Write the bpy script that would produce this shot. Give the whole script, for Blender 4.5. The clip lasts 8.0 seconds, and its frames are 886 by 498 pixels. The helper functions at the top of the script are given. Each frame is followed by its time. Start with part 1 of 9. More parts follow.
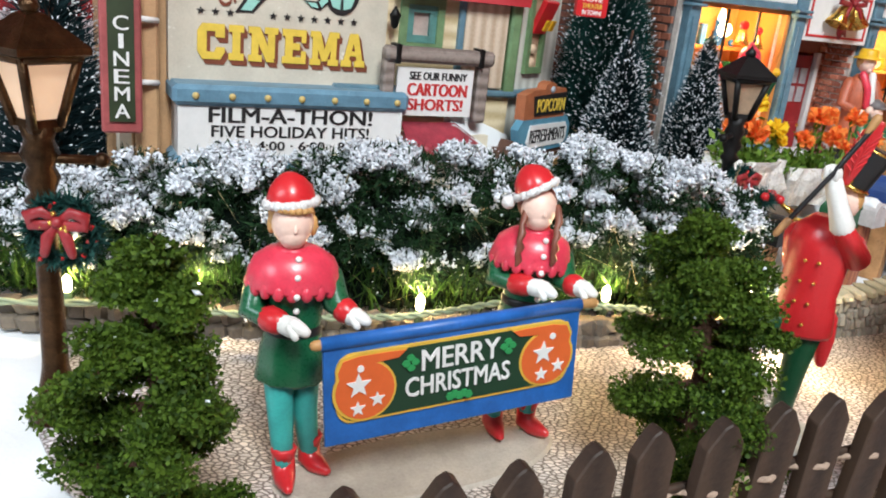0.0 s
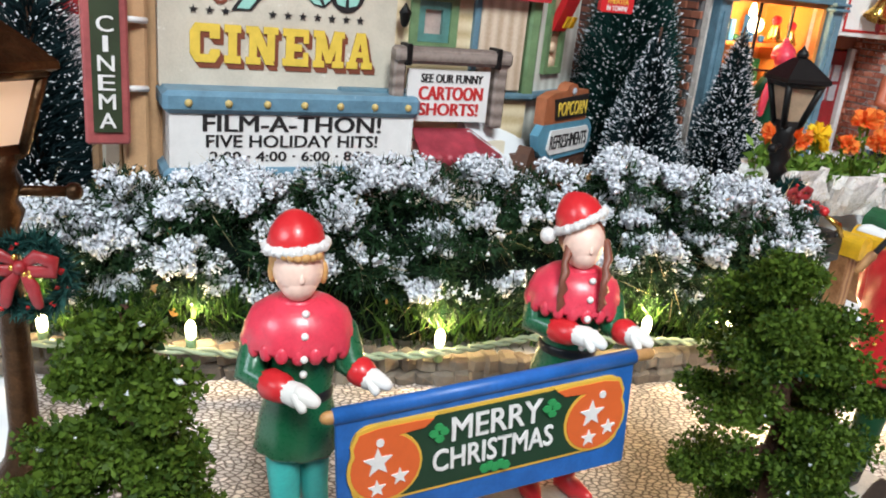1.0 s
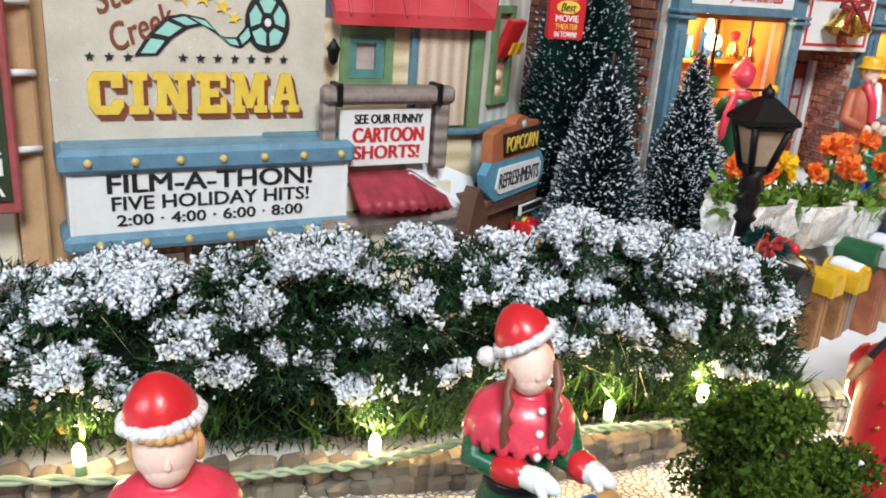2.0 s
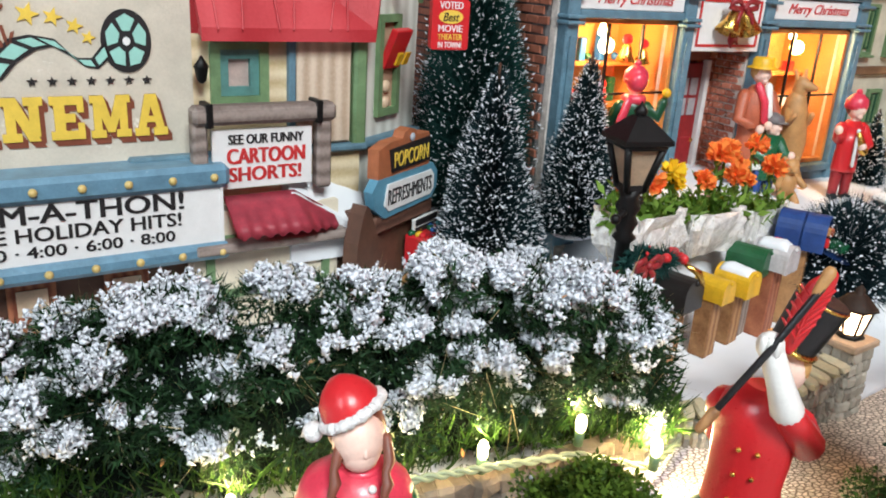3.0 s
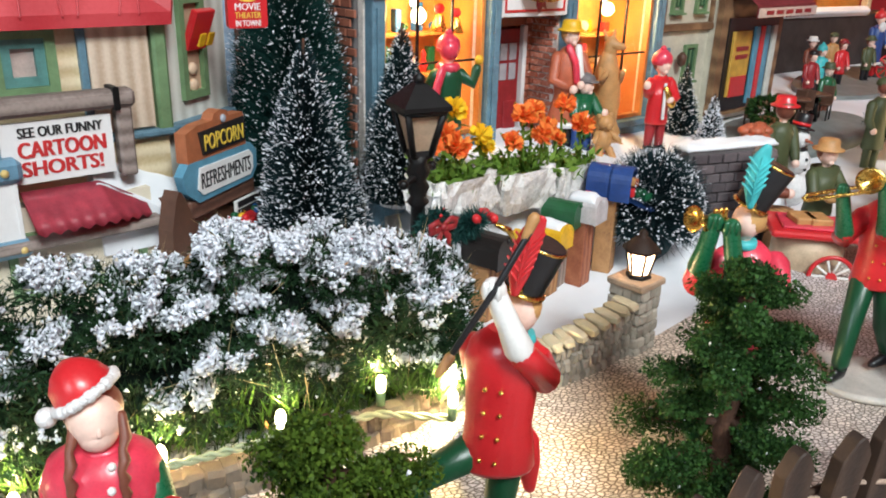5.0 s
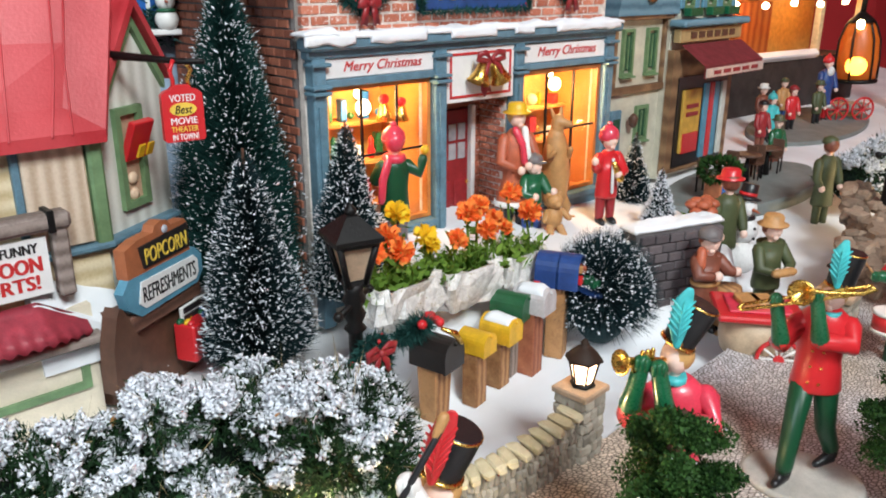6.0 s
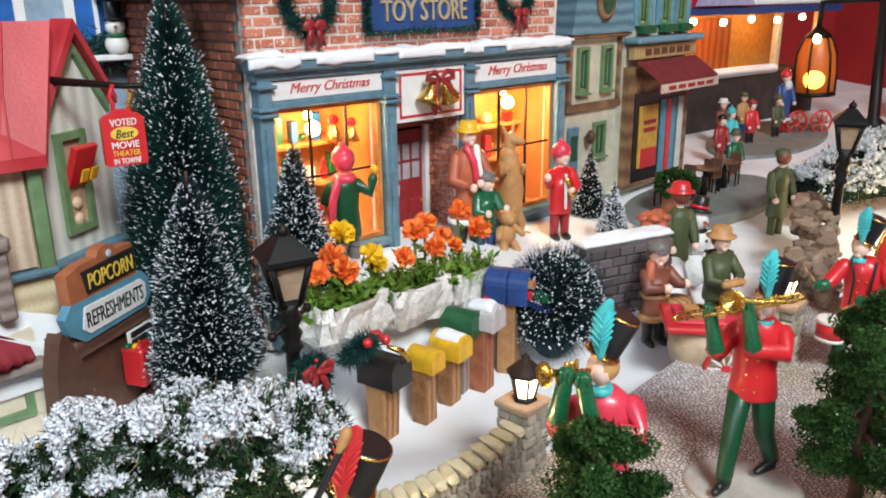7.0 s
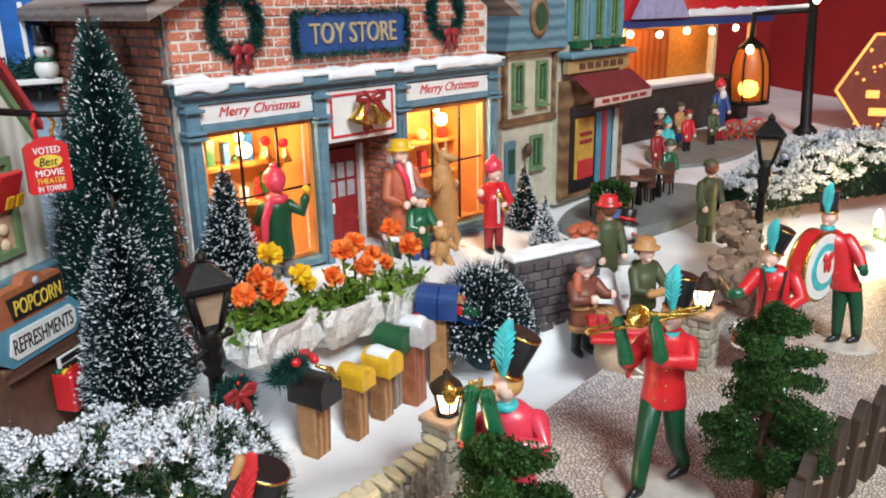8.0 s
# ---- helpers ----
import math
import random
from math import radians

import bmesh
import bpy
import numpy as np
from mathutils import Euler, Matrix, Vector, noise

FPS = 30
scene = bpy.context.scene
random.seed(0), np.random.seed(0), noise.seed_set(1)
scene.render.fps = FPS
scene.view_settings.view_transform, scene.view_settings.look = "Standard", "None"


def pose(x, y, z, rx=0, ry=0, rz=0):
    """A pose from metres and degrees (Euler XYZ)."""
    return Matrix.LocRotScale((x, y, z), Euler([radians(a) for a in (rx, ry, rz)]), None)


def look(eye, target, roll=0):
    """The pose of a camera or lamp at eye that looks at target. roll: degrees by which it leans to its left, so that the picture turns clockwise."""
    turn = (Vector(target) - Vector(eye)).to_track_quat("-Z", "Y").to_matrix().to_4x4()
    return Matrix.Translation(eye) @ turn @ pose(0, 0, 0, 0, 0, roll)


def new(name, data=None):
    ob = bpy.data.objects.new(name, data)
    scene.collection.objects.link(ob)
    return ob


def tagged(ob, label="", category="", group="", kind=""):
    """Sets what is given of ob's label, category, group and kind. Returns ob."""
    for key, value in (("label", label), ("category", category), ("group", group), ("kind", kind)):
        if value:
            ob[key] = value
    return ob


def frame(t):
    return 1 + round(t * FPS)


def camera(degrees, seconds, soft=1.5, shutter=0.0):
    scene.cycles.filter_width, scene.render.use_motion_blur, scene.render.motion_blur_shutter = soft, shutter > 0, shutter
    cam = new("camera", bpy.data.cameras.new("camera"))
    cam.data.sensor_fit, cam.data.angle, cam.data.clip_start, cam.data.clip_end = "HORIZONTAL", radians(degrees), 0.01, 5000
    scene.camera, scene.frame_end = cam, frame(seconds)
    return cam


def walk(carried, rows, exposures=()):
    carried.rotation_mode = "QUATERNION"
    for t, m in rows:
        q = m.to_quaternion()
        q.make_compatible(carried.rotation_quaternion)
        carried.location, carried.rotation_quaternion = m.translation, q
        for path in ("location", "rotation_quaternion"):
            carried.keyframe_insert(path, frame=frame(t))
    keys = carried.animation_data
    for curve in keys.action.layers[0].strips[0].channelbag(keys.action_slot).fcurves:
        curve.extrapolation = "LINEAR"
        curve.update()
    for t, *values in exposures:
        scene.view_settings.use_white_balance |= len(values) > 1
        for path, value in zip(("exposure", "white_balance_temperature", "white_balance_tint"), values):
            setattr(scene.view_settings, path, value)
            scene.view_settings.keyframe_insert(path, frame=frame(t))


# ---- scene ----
cam = camera(58.00, 8.0, 1.9)
PATH = [
    (0, (-0.01006, 0.00247, 0.10787), (0.06733, 0.95051, -0.20072), 6.05),
    (0.5, (-0.01298, 0.01161, 0.10900), (0.06599, 0.95821, -0.20357), 6.03),
    (1, (-0.01451, 0.03095, 0.10868), (0.06264, 0.97579, -0.20963), 5.76),
    (1.2, (-0.01542, 0.03937, 0.10898), (0.05896, 0.98716, -0.20111), 5.08),
    (2.3, (0.00118, 0.07122, 0.12649), (0.14713, 1.00508, -0.20002), 4.19),
    (2.5, (0.00533, 0.07459, 0.12841), (0.16890, 1.00476, -0.20028), 4.20),
    (3, (0.01458, 0.07445, 0.13145), (0.21096, 0.99689, -0.20103), 3.71),
    (3.5, (0.02124, 0.06948, 0.12540), (0.24526, 0.98409, -0.21119), 3.14),
    (4, (0.03568, 0.05962, 0.12850), (0.29324, 0.96359, -0.21282), 2.79),
    (4.2, (0.03697, 0.05848, 0.12795), (0.30961, 0.95676, -0.21667), 2.61),
    (5.3, (0.04190, 0.06245, 0.13920), (0.38014, 0.93404, -0.21566), 1.09),
    (5.5, (0.04446, 0.06285, 0.14556), (0.38917, 0.93416, -0.20371), 0.64),
    (6, (0.05396, 0.06746, 0.16105), (0.40953, 0.94388, -0.16369), 0.14),
    (6.5, (0.06283, 0.06464, 0.15493), (0.42729, 0.94356, -0.15277), -0.55),
    (7, (0.06629, 0.06009, 0.16082), (0.44565, 0.93486, -0.14061), -0.69),
    (7.5, (0.07094, 0.05804, 0.16449), (0.46649, 0.92787, -0.13035), -0.83),
    (8, (0.07608, 0.04832, 0.16744), (0.50111, 0.90451, -0.12631), -1.06),
]
walk(cam, [(t, look(eye, target, roll)) for t, eye, target, roll in PATH])

# ---- the layout is tilted 3.4 degrees up to the back to fit the camera's view ----
SLOPE, LEVEL_Y = math.tan(radians(3.4)), 0.20
TABLE = pose(0, LEVEL_Y, 0, 3.4, 0, 0) @ pose(0, -LEVEL_Y, 0)


def lifted(m):
    """The pose m raised to the tilted layout, still upright; what is laid out in table coordinates leans with it."""
    if m == Matrix():
        return TABLE.copy()
    return Matrix.Translation((0, 0, SLOPE * (m.translation.y - LEVEL_Y))) @ m


# ---- light: a plain room with two added, unseen area lamps; the small lamps stand with their things ----
world = bpy.data.worlds.new("room_air")
scene.world = world
world.use_nodes = True
world.node_tree.nodes["Background"].inputs[0].default_value = (1.0, 0.90, 0.80, 1)
world.node_tree.nodes["Background"].inputs[1].default_value = 0.022
scene.view_settings.exposure = -0.12


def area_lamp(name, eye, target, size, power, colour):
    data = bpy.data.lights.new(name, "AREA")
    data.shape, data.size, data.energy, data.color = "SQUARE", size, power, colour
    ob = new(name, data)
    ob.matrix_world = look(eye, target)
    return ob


def point_lamp(name, place, power, colour, radius=0.002):
    data = bpy.data.lights.new(name, "POINT")
    data.energy, data.color, data.shadow_soft_size = power, colour, radius
    ob = new(name, data)
    ob.location = lifted(Matrix.Translation(place)).translation
    return ob


# Unseen area lamp added in front of and above the village as main light.
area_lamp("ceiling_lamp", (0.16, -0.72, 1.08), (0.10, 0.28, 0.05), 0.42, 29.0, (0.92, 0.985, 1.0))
# Unseen cool fill lamp added on the left; the room has no window.
area_lamp("window_light", (-1.15, -0.75, 0.80), (0.1, 0.3, 0.05), 0.5, 13.0, (0.78, 0.89, 1.0))
WARM = (1.0, 0.72, 0.36)


# ---- materials ----
def nodes_of(name):
    m = bpy.data.materials.new(name)
    m.use_nodes = True
    nt = m.node_tree
    return m, nt, nt.nodes["Principled BSDF"]


def node(nt, kind, **values):
    n = nt.nodes.new(kind)
    for key, value in values.items():
        n.inputs[key].default_value = value
    return n


def shade(col, f):
    return tuple(max(0.0, min(1.0, c * f)) for c in col[:3]) + (1,)


def paint(name, col, rough=0.4, var=0.25, scale=160.0, bump=0.12, metal=0.0, fine=1400.0, spec=0.5, worn=None, coat=0.0):
    """Brushed paint: broad tone changes, fine grain, slight relief, and rubbed spots of a second colour."""
    m, nt, b = nodes_of(name)
    tc = nt.nodes.new("ShaderNodeTexCoord")
    n1 = node(nt, "ShaderNodeTexNoise", Scale=scale, Detail=4.0, Roughness=0.6)
    n2 = node(nt, "ShaderNodeTexNoise", Scale=fine, Detail=3.0, Roughness=0.7)
    for n in (n1, n2):
        nt.links.new(tc.outputs["Object"], n.inputs["Vector"])
    ramp = nt.nodes.new("ShaderNodeValToRGB")
    ramp.color_ramp.elements[0].position, ramp.color_ramp.elements[1].position = 0.3, 0.72
    ramp.color_ramp.elements[0].color = shade(col, 1 - var)
    ramp.color_ramp.elements[1].color = shade(col, 1 + var * 0.6)
    nt.links.new(n1.outputs["Fac"], ramp.inputs["Fac"])
    out = ramp.outputs["Color"]
    mix = nt.nodes.new("ShaderNodeMix")
    mix.data_type, mix.blend_type = "RGBA", "MULTIPLY"
    mix.inputs["Factor"].default_value = min(1.0, var)
    r2 = nt.nodes.new("ShaderNodeValToRGB")
    r2.color_ramp.elements[0].position, r2.color_ramp.elements[1].position = 0.3, 0.6
    r2.color_ramp.elements[0].color, r2.color_ramp.elements[1].color = (0.45, 0.45, 0.45, 1), (1, 1, 1, 1)
    nt.links.new(n2.outputs["Fac"], r2.inputs["Fac"])
    nt.links.new(out, mix.inputs["A"])
    nt.links.new(r2.outputs["Color"], mix.inputs["B"])
    out = mix.outputs["Result"]
    if worn:
        n3 = node(nt, "ShaderNodeTexNoise", Scale=scale * 2.6, Detail=6.0, Roughness=0.75)
        nt.links.new(tc.outputs["Object"], n3.inputs["Vector"])
        r3 = nt.nodes.new("ShaderNodeValToRGB")
        r3.color_ramp.elements[0].position, r3.color_ramp.elements[1].position = worn[1], worn[1] + 0.06
        nt.links.new(n3.outputs["Fac"], r3.inputs["Fac"])
        mw = nt.nodes.new("ShaderNodeMix")
        mw.data_type = "RGBA"
        mw.inputs["B"].default_value = tuple(worn[0]) + (1,)
        nt.links.new(r3.outputs["Color"], mw.inputs["Factor"])
        nt.links.new(out, mw.inputs["A"])
        out = mw.outputs["Result"]
    nt.links.new(out, b.inputs["Base Color"])
    rr = node(nt, "ShaderNodeMapRange")
    rr.inputs["To Min"].default_value, rr.inputs["To Max"].default_value = max(0.03, rough - 0.1), min(1.0, rough + 0.14)
    nt.links.new(n2.outputs["Fac"], rr.inputs["Value"])
    nt.links.new(rr.outputs["Result"], b.inputs["Roughness"])
    b.inputs["Metallic"].default_value = metal
    b.inputs["Specular IOR Level"].default_value = spec
    b.inputs["Coat Weight"].default_value = coat
    if bump:
        bp = node(nt, "ShaderNodeBump", Strength=bump, Distance=0.0006)
        add = nt.nodes.new("ShaderNodeMath")
        add.operation = "ADD"
        nt.links.new(n1.outputs["Fac"], add.inputs[0])
        nt.links.new(n2.outputs["Fac"], add.inputs[1])
        nt.links.new(add.outputs[0], bp.inputs["Height"])
        nt.links.new(bp.outputs["Normal"], b.inputs["Normal"])
    return m


def leafy(name, dark, light, rough=0.6, trans=0.15, scale=60.0):
    """Leaves and needles: each piece takes its own tone, in drifts of lighter and darker growth."""
    m, nt, b = nodes_of(name)
    geo = nt.nodes.new("ShaderNodeNewGeometry")
    tc = nt.nodes.new("ShaderNodeTexCoord")
    n1 = node(nt, "ShaderNodeTexNoise", Scale=scale, Detail=3.0)
    nt.links.new(tc.outputs["Object"], n1.inputs["Vector"])
    add = nt.nodes.new("ShaderNodeMath")
    add.operation = "MULTIPLY_ADD"
    add.inputs[1].default_value = 0.55
    nt.links.new(geo.outputs["Random Per Island"], add.inputs[0])
    sub = nt.nodes.new("ShaderNodeMath")
    sub.operation = "MULTIPLY_ADD"
    sub.inputs[1].default_value, sub.inputs[2].default_value = 0.9, -0.2
    nt.links.new(n1.outputs["Fac"], sub.inputs[0])
    nt.links.new(sub.outputs[0], add.inputs[2])
    ramp = nt.nodes.new("ShaderNodeValToRGB")
    ramp.color_ramp.elements[0].position, ramp.color_ramp.elements[1].position = 0.15, 0.85
    ramp.color_ramp.elements[0].color, ramp.color_ramp.elements[1].color = tuple(dark) + (1,), tuple(light) + (1,)
    nt.links.new(add.outputs[0], ramp.inputs["Fac"])
    nt.links.new(ramp.outputs["Color"], b.inputs["Base Color"])
    b.inputs["Roughness"].default_value = rough
    b.inputs["Specular IOR Level"].default_value = 0.15
    if trans:
        tr = nt.nodes.new("ShaderNodeBsdfTranslucent")
        nt.links.new(ramp.outputs["Color"], tr.inputs["Color"])
        mx = nt.nodes.new("ShaderNodeMixShader")
        mx.inputs[0].default_value = trans
        nt.links.new(b.outputs[0], mx.inputs[1])
        nt.links.new(tr.outputs[0], mx.inputs[2])
        nt.links.new(mx.outputs[0], nt.nodes["Material Output"].inputs["Surface"])
    return m


def glow(name, col, strength, rough=0.4):
    m, nt, b = nodes_of(name)
    b.inputs["Base Color"].default_value = tuple(col) + (1,)
    b.inputs["Emission Color"].default_value = tuple(col) + (1,)
    b.inputs["Emission Strength"].default_value = strength
    b.inputs["Roughness"].default_value = rough
    return m


def glass(name, col=(1, 1, 1), rough=0.05):
    m, nt, b = nodes_of(name)
    b.inputs["Base Color"].default_value = tuple(col) + (1,)
    b.inputs["Transmission Weight"].default_value = 1.0
    b.inputs["Roughness"].default_value = rough
    b.inputs["IOR"].default_value = 1.12
    return m


def striped(name, dark, light, scale, axis="X", rough=0.6, bump=0.4, distort=2.0):
    """Grain: wood, carved shingles and boards."""
    m, nt, b = nodes_of(name)
    tc = nt.nodes.new("ShaderNodeTexCoord")
    w = node(nt, "ShaderNodeTexWave", Scale=scale, Distortion=distort, Detail=3.0)
    w.inputs["Detail Scale"].default_value = 2.0
    w.bands_direction = axis
    n2 = node(nt, "ShaderNodeTexNoise", Scale=900.0, Detail=4.0)
    nt.links.new(tc.outputs["Object"], w.inputs["Vector"])
    nt.links.new(tc.outputs["Object"], n2.inputs["Vector"])
    mul = nt.nodes.new("ShaderNodeMath")
    mul.operation = "MULTIPLY_ADD"
    mul.inputs[1].default_value = 0.5
    nt.links.new(n2.outputs["Fac"], mul.inputs[0])
    half = nt.nodes.new("ShaderNodeMath")
    half.operation = "MULTIPLY"
    half.inputs[1].default_value = 0.5
    nt.links.new(w.outputs["Fac"], half.inputs[0])
    nt.links.new(half.outputs[0], mul.inputs[2])
    ramp = nt.nodes.new("ShaderNodeValToRGB")
    ramp.color_ramp.elements[0].position, ramp.color_ramp.elements[1].position = 0.2, 0.75
    ramp.color_ramp.elements[0].color, ramp.color_ramp.elements[1].color = tuple(dark) + (1,), tuple(light) + (1,)
    nt.links.new(mul.outputs[0], ramp.inputs["Fac"])
    nt.links.new(ramp.outputs["Color"], b.inputs["Base Color"])
    b.inputs["Roughness"].default_value = rough
    bp = node(nt, "ShaderNodeBump", Strength=bump, Distance=0.0005)
    nt.links.new(mul.outputs[0], bp.inputs["Height"])
    nt.links.new(bp.outputs["Normal"], b.inputs["Normal"])
    return m


def pieces_mat(name, dark, light, rough=0.75, bump=0.4, spots=None):
    """Bricks and stones: every piece its own tone, with grain and crumbs of old mortar or snow."""
    m, nt, b = nodes_of(name)
    info = nt.nodes.new("ShaderNodeObjectInfo")
    geo = nt.nodes.new("ShaderNodeNewGeometry")
    tc = nt.nodes.new("ShaderNodeTexCoord")
    n1 = node(nt, "ShaderNodeTexNoise", Scale=420.0, Detail=5.0, Roughness=0.7)
    nt.links.new(geo.outputs["Position"], n1.inputs["Vector"])
    a1 = nt.nodes.new("ShaderNodeMath")
    a1.operation = "ADD"
    nt.links.new(info.outputs["Random"], a1.inputs[0])
    nt.links.new(geo.outputs["Random Per Island"], a1.inputs[1])
    fr = nt.nodes.new("ShaderNodeMath")
    fr.operation = "FRACT"
    nt.links.new(a1.outputs[0], fr.inputs[0])
    mul = nt.nodes.new("ShaderNodeMath")
    mul.operation = "MULTIPLY_ADD"
    mul.inputs[1].default_value = 0.5
    nt.links.new(fr.outputs[0], mul.inputs[0])
    h = nt.nodes.new("ShaderNodeMath")
    h.operation = "MULTIPLY"
    h.inputs[1].default_value = 0.6
    nt.links.new(n1.outputs["Fac"], h.inputs[0])
    nt.links.new(h.outputs[0], mul.inputs[2])
    ramp = nt.nodes.new("ShaderNodeValToRGB")
    ramp.color_ramp.elements[0].position, ramp.color_ramp.elements[1].position = 0.2, 0.8
    ramp.color_ramp.elements[0].color, ramp.color_ramp.elements[1].color = tuple(dark) + (1,), tuple(light) + (1,)
    nt.links.new(mul.outputs[0], ramp.inputs["Fac"])
    out = ramp.outputs["Color"]
    if spots:
        n3 = node(nt, "ShaderNodeTexNoise", Scale=700.0, Detail=5.0, Roughness=0.7)
        nt.links.new(geo.outputs["Position"], n3.inputs["Vector"])
        r3 = nt.nodes.new("ShaderNodeValToRGB")
        r3.color_ramp.elements[0].position, r3.color_ramp.elements[1].position = spots[1], spots[1] + 0.08
        nt.links.new(n3.outputs["Fac"], r3.inputs["Fac"])
        mw = nt.nodes.new("ShaderNodeMix")
        mw.data_type = "RGBA"
        mw.inputs["B"].default_value = tuple(spots[0]) + (1,)
        nt.links.new(r3.outputs["Color"], mw.inputs["Factor"])
        nt.links.new(out, mw.inputs["A"])
        out = mw.outputs["Result"]
    nt.links.new(out, b.inputs["Base Color"])
    b.inputs["Roughness"].default_value = rough
    bp = node(nt, "ShaderNodeBump", Strength=bump, Distance=0.0004)
    nt.links.new(n1.outputs["Fac"], bp.inputs["Height"])
    nt.links.new(bp.outputs["Normal"], b.inputs["Normal"])
    return m


def cobble_mat():
    """A printed paving mat: small long setts in warm grey and brown with dark joints, a slight sheen."""
    m, nt, b = nodes_of("printed_cobbles")
    tc = nt.nodes.new("ShaderNodeTexCoord")
    mp = nt.nodes.new("ShaderNodeMapping")
    mp.inputs["Scale"].default_value = (490, 860, 1)
    mp.inputs["Rotation"].default_value = (0, 0, radians(12))
    nt.links.new(tc.outputs["Object"], mp.inputs["Vector"])
    wob = node(nt, "ShaderNodeTexNoise", Scale=1.3, Detail=2.0)
    nt.links.new(mp.outputs["Vector"], wob.inputs["Vector"])
    vadd = nt.nodes.new("ShaderNodeVectorMath")
    vadd.operation = "MULTIPLY_ADD"
    vadd.inputs[1].default_value = (0.5, 0.5, 0)
    nt.links.new(wob.outputs["Color"], vadd.inputs[0])
    nt.links.new(mp.outputs["Vector"], vadd.inputs[2])
    edge = node(nt, "ShaderNodeTexVoronoi", Scale=1.0)
    edge.feature, edge.voronoi_dimensions = "DISTANCE_TO_EDGE", "2D"
    cell = node(nt, "ShaderNodeTexVoronoi", Scale=1.0)
    cell.voronoi_dimensions = "2D"
    nt.links.new(vadd.outputs[0], edge.inputs["Vector"])
    nt.links.new(vadd.outputs[0], cell.inputs["Vector"])
    drift = node(nt, "ShaderNodeTexNoise", Scale=13.0, Detail=3.0)
    nt.links.new(tc.outputs["Object"], drift.inputs["Vector"])
    tone = nt.nodes.new("ShaderNodeValToRGB")
    e = tone.color_ramp.elements
    e[0].position, e[0].color = 0.35, (0.64, 0.53, 0.42, 1)
    e[1].position, e[1].color = 0.62, (0.67, 0.65, 0.68, 1)
    nt.links.new(drift.outputs["Fac"], tone.inputs["Fac"])
    sep = nt.nodes.new("ShaderNodeSeparateColor")
    nt.links.new(cell.outputs["Color"], sep.inputs["Color"])
    var = nt.nodes.new("ShaderNodeMapRange")
    var.inputs["To Min"].default_value, var.inputs["To Max"].default_value = 0.72, 1.22
    nt.links.new(sep.outputs["Red"], var.inputs["Value"])
    mul = nt.nodes.new("ShaderNodeMix")
    mul.data_type, mul.blend_type = "RGBA", "MULTIPLY"
    mul.inputs["Factor"].default_value = 1.0
    nt.links.new(tone.outputs["Color"], mul.inputs["A"])
    nt.links.new(var.outputs["Result"], mul.inputs["B"])
    joint = nt.nodes.new("ShaderNodeValToRGB")
    joint.color_ramp.elements[0].position, joint.color_ramp.elements[1].position = 0.04, 0.22
    nt.links.new(edge.outputs["Distance"], joint.inputs["Fac"])
    mw = nt.nodes.new("ShaderNodeMix")
    mw.data_type = "RGBA"
    mw.inputs["A"].default_value = (0.11, 0.080, 0.064, 1)
    nt.links.new(joint.outputs["Color"], mw.inputs["Factor"])
    nt.links.new(mul.outputs["Result"], mw.inputs["B"])
    nt.links.new(mw.outputs["Result"], b.inputs["Base Color"])
    b.inputs["Roughness"].default_value = 0.5
    return m


def snow_mat(name="snow", col=(0.82, 0.84, 0.87), bump=0.5, scale=500.0):
    m, nt, b = nodes_of(name)
    tc = nt.nodes.new("ShaderNodeTexCoord")
    n1 = node(nt, "ShaderNodeTexNoise", Scale=scale, Detail=6.0, Roughness=0.7)
    n2 = node(nt, "ShaderNodeTexNoise", Scale=22.0, Detail=3.0)
    for n in (n1, n2):
        nt.links.new(tc.outputs["Object"], n.inputs["Vector"])
    ramp = nt.nodes.new("ShaderNodeValToRGB")
    ramp.color_ramp.elements[0].position, ramp.color_ramp.elements[1].position = 0.3, 0.65
    ramp.color_ramp.elements[0].color, ramp.color_ramp.elements[1].color = shade(col, 0.86), shade(col, 1.04)
    nt.links.new(n2.outputs["Fac"], ramp.inputs["Fac"])
    nt.links.new(ramp.outputs["Color"], b.inputs["Base Color"])
    b.inputs["Roughness"].default_value = 0.7
    bp = node(nt, "ShaderNodeBump", Strength=bump, Distance=0.0006)
    nt.links.new(n1.outputs["Fac"], bp.inputs["Height"])
    nt.links.new(bp.outputs["Normal"], b.inputs["Normal"])
    return m


COBBLE, SNOW = cobble_mat(), snow_mat()
FLAKE = snow_mat("snow_flakes", (0.80, 0.83, 0.89), 0.3, 900.0)
RED = paint("red_gloss", (0.60, 0.022, 0.028), 0.30, 0.12, 60.0, coat=0.2)
DEEPRED = paint("dark_red", (0.30, 0.02, 0.025), 0.4)
PINKRED = paint("raspberry_gloss", (0.72, 0.05, 0.09), 0.3, 0.2, coat=0.2)
GREEN = paint("bottle_green_gloss", (0.010, 0.105, 0.043), 0.27, 0.12, 60.0, coat=0.2)
TEAL = paint("teal", (0.04, 0.36, 0.33), 0.45)
TURQ = paint("turquoise", (0.06, 0.50, 0.52), 0.45)
SKIN = paint("resin_skin", (0.86, 0.60, 0.50), 0.42, 0.12, 300.0)
HAIR = paint("blond_hair", (0.62, 0.34, 0.12), 0.5)
BROWNHAIR = paint("brown_hair", (0.20, 0.06, 0.035), 0.45)
BLACK = paint("black_gloss", (0.012, 0.012, 0.014), 0.32)
IRON = paint("black_iron", (0.007, 0.0065, 0.0065), 0.42, 0.4, bump=0.25, spec=0.25)
GOLD = paint("brass", (0.80, 0.50, 0.12), 0.25, 0.25, metal=1.0)
WHITE = paint("white_paint", (0.80, 0.79, 0.76), 0.45, 0.1)
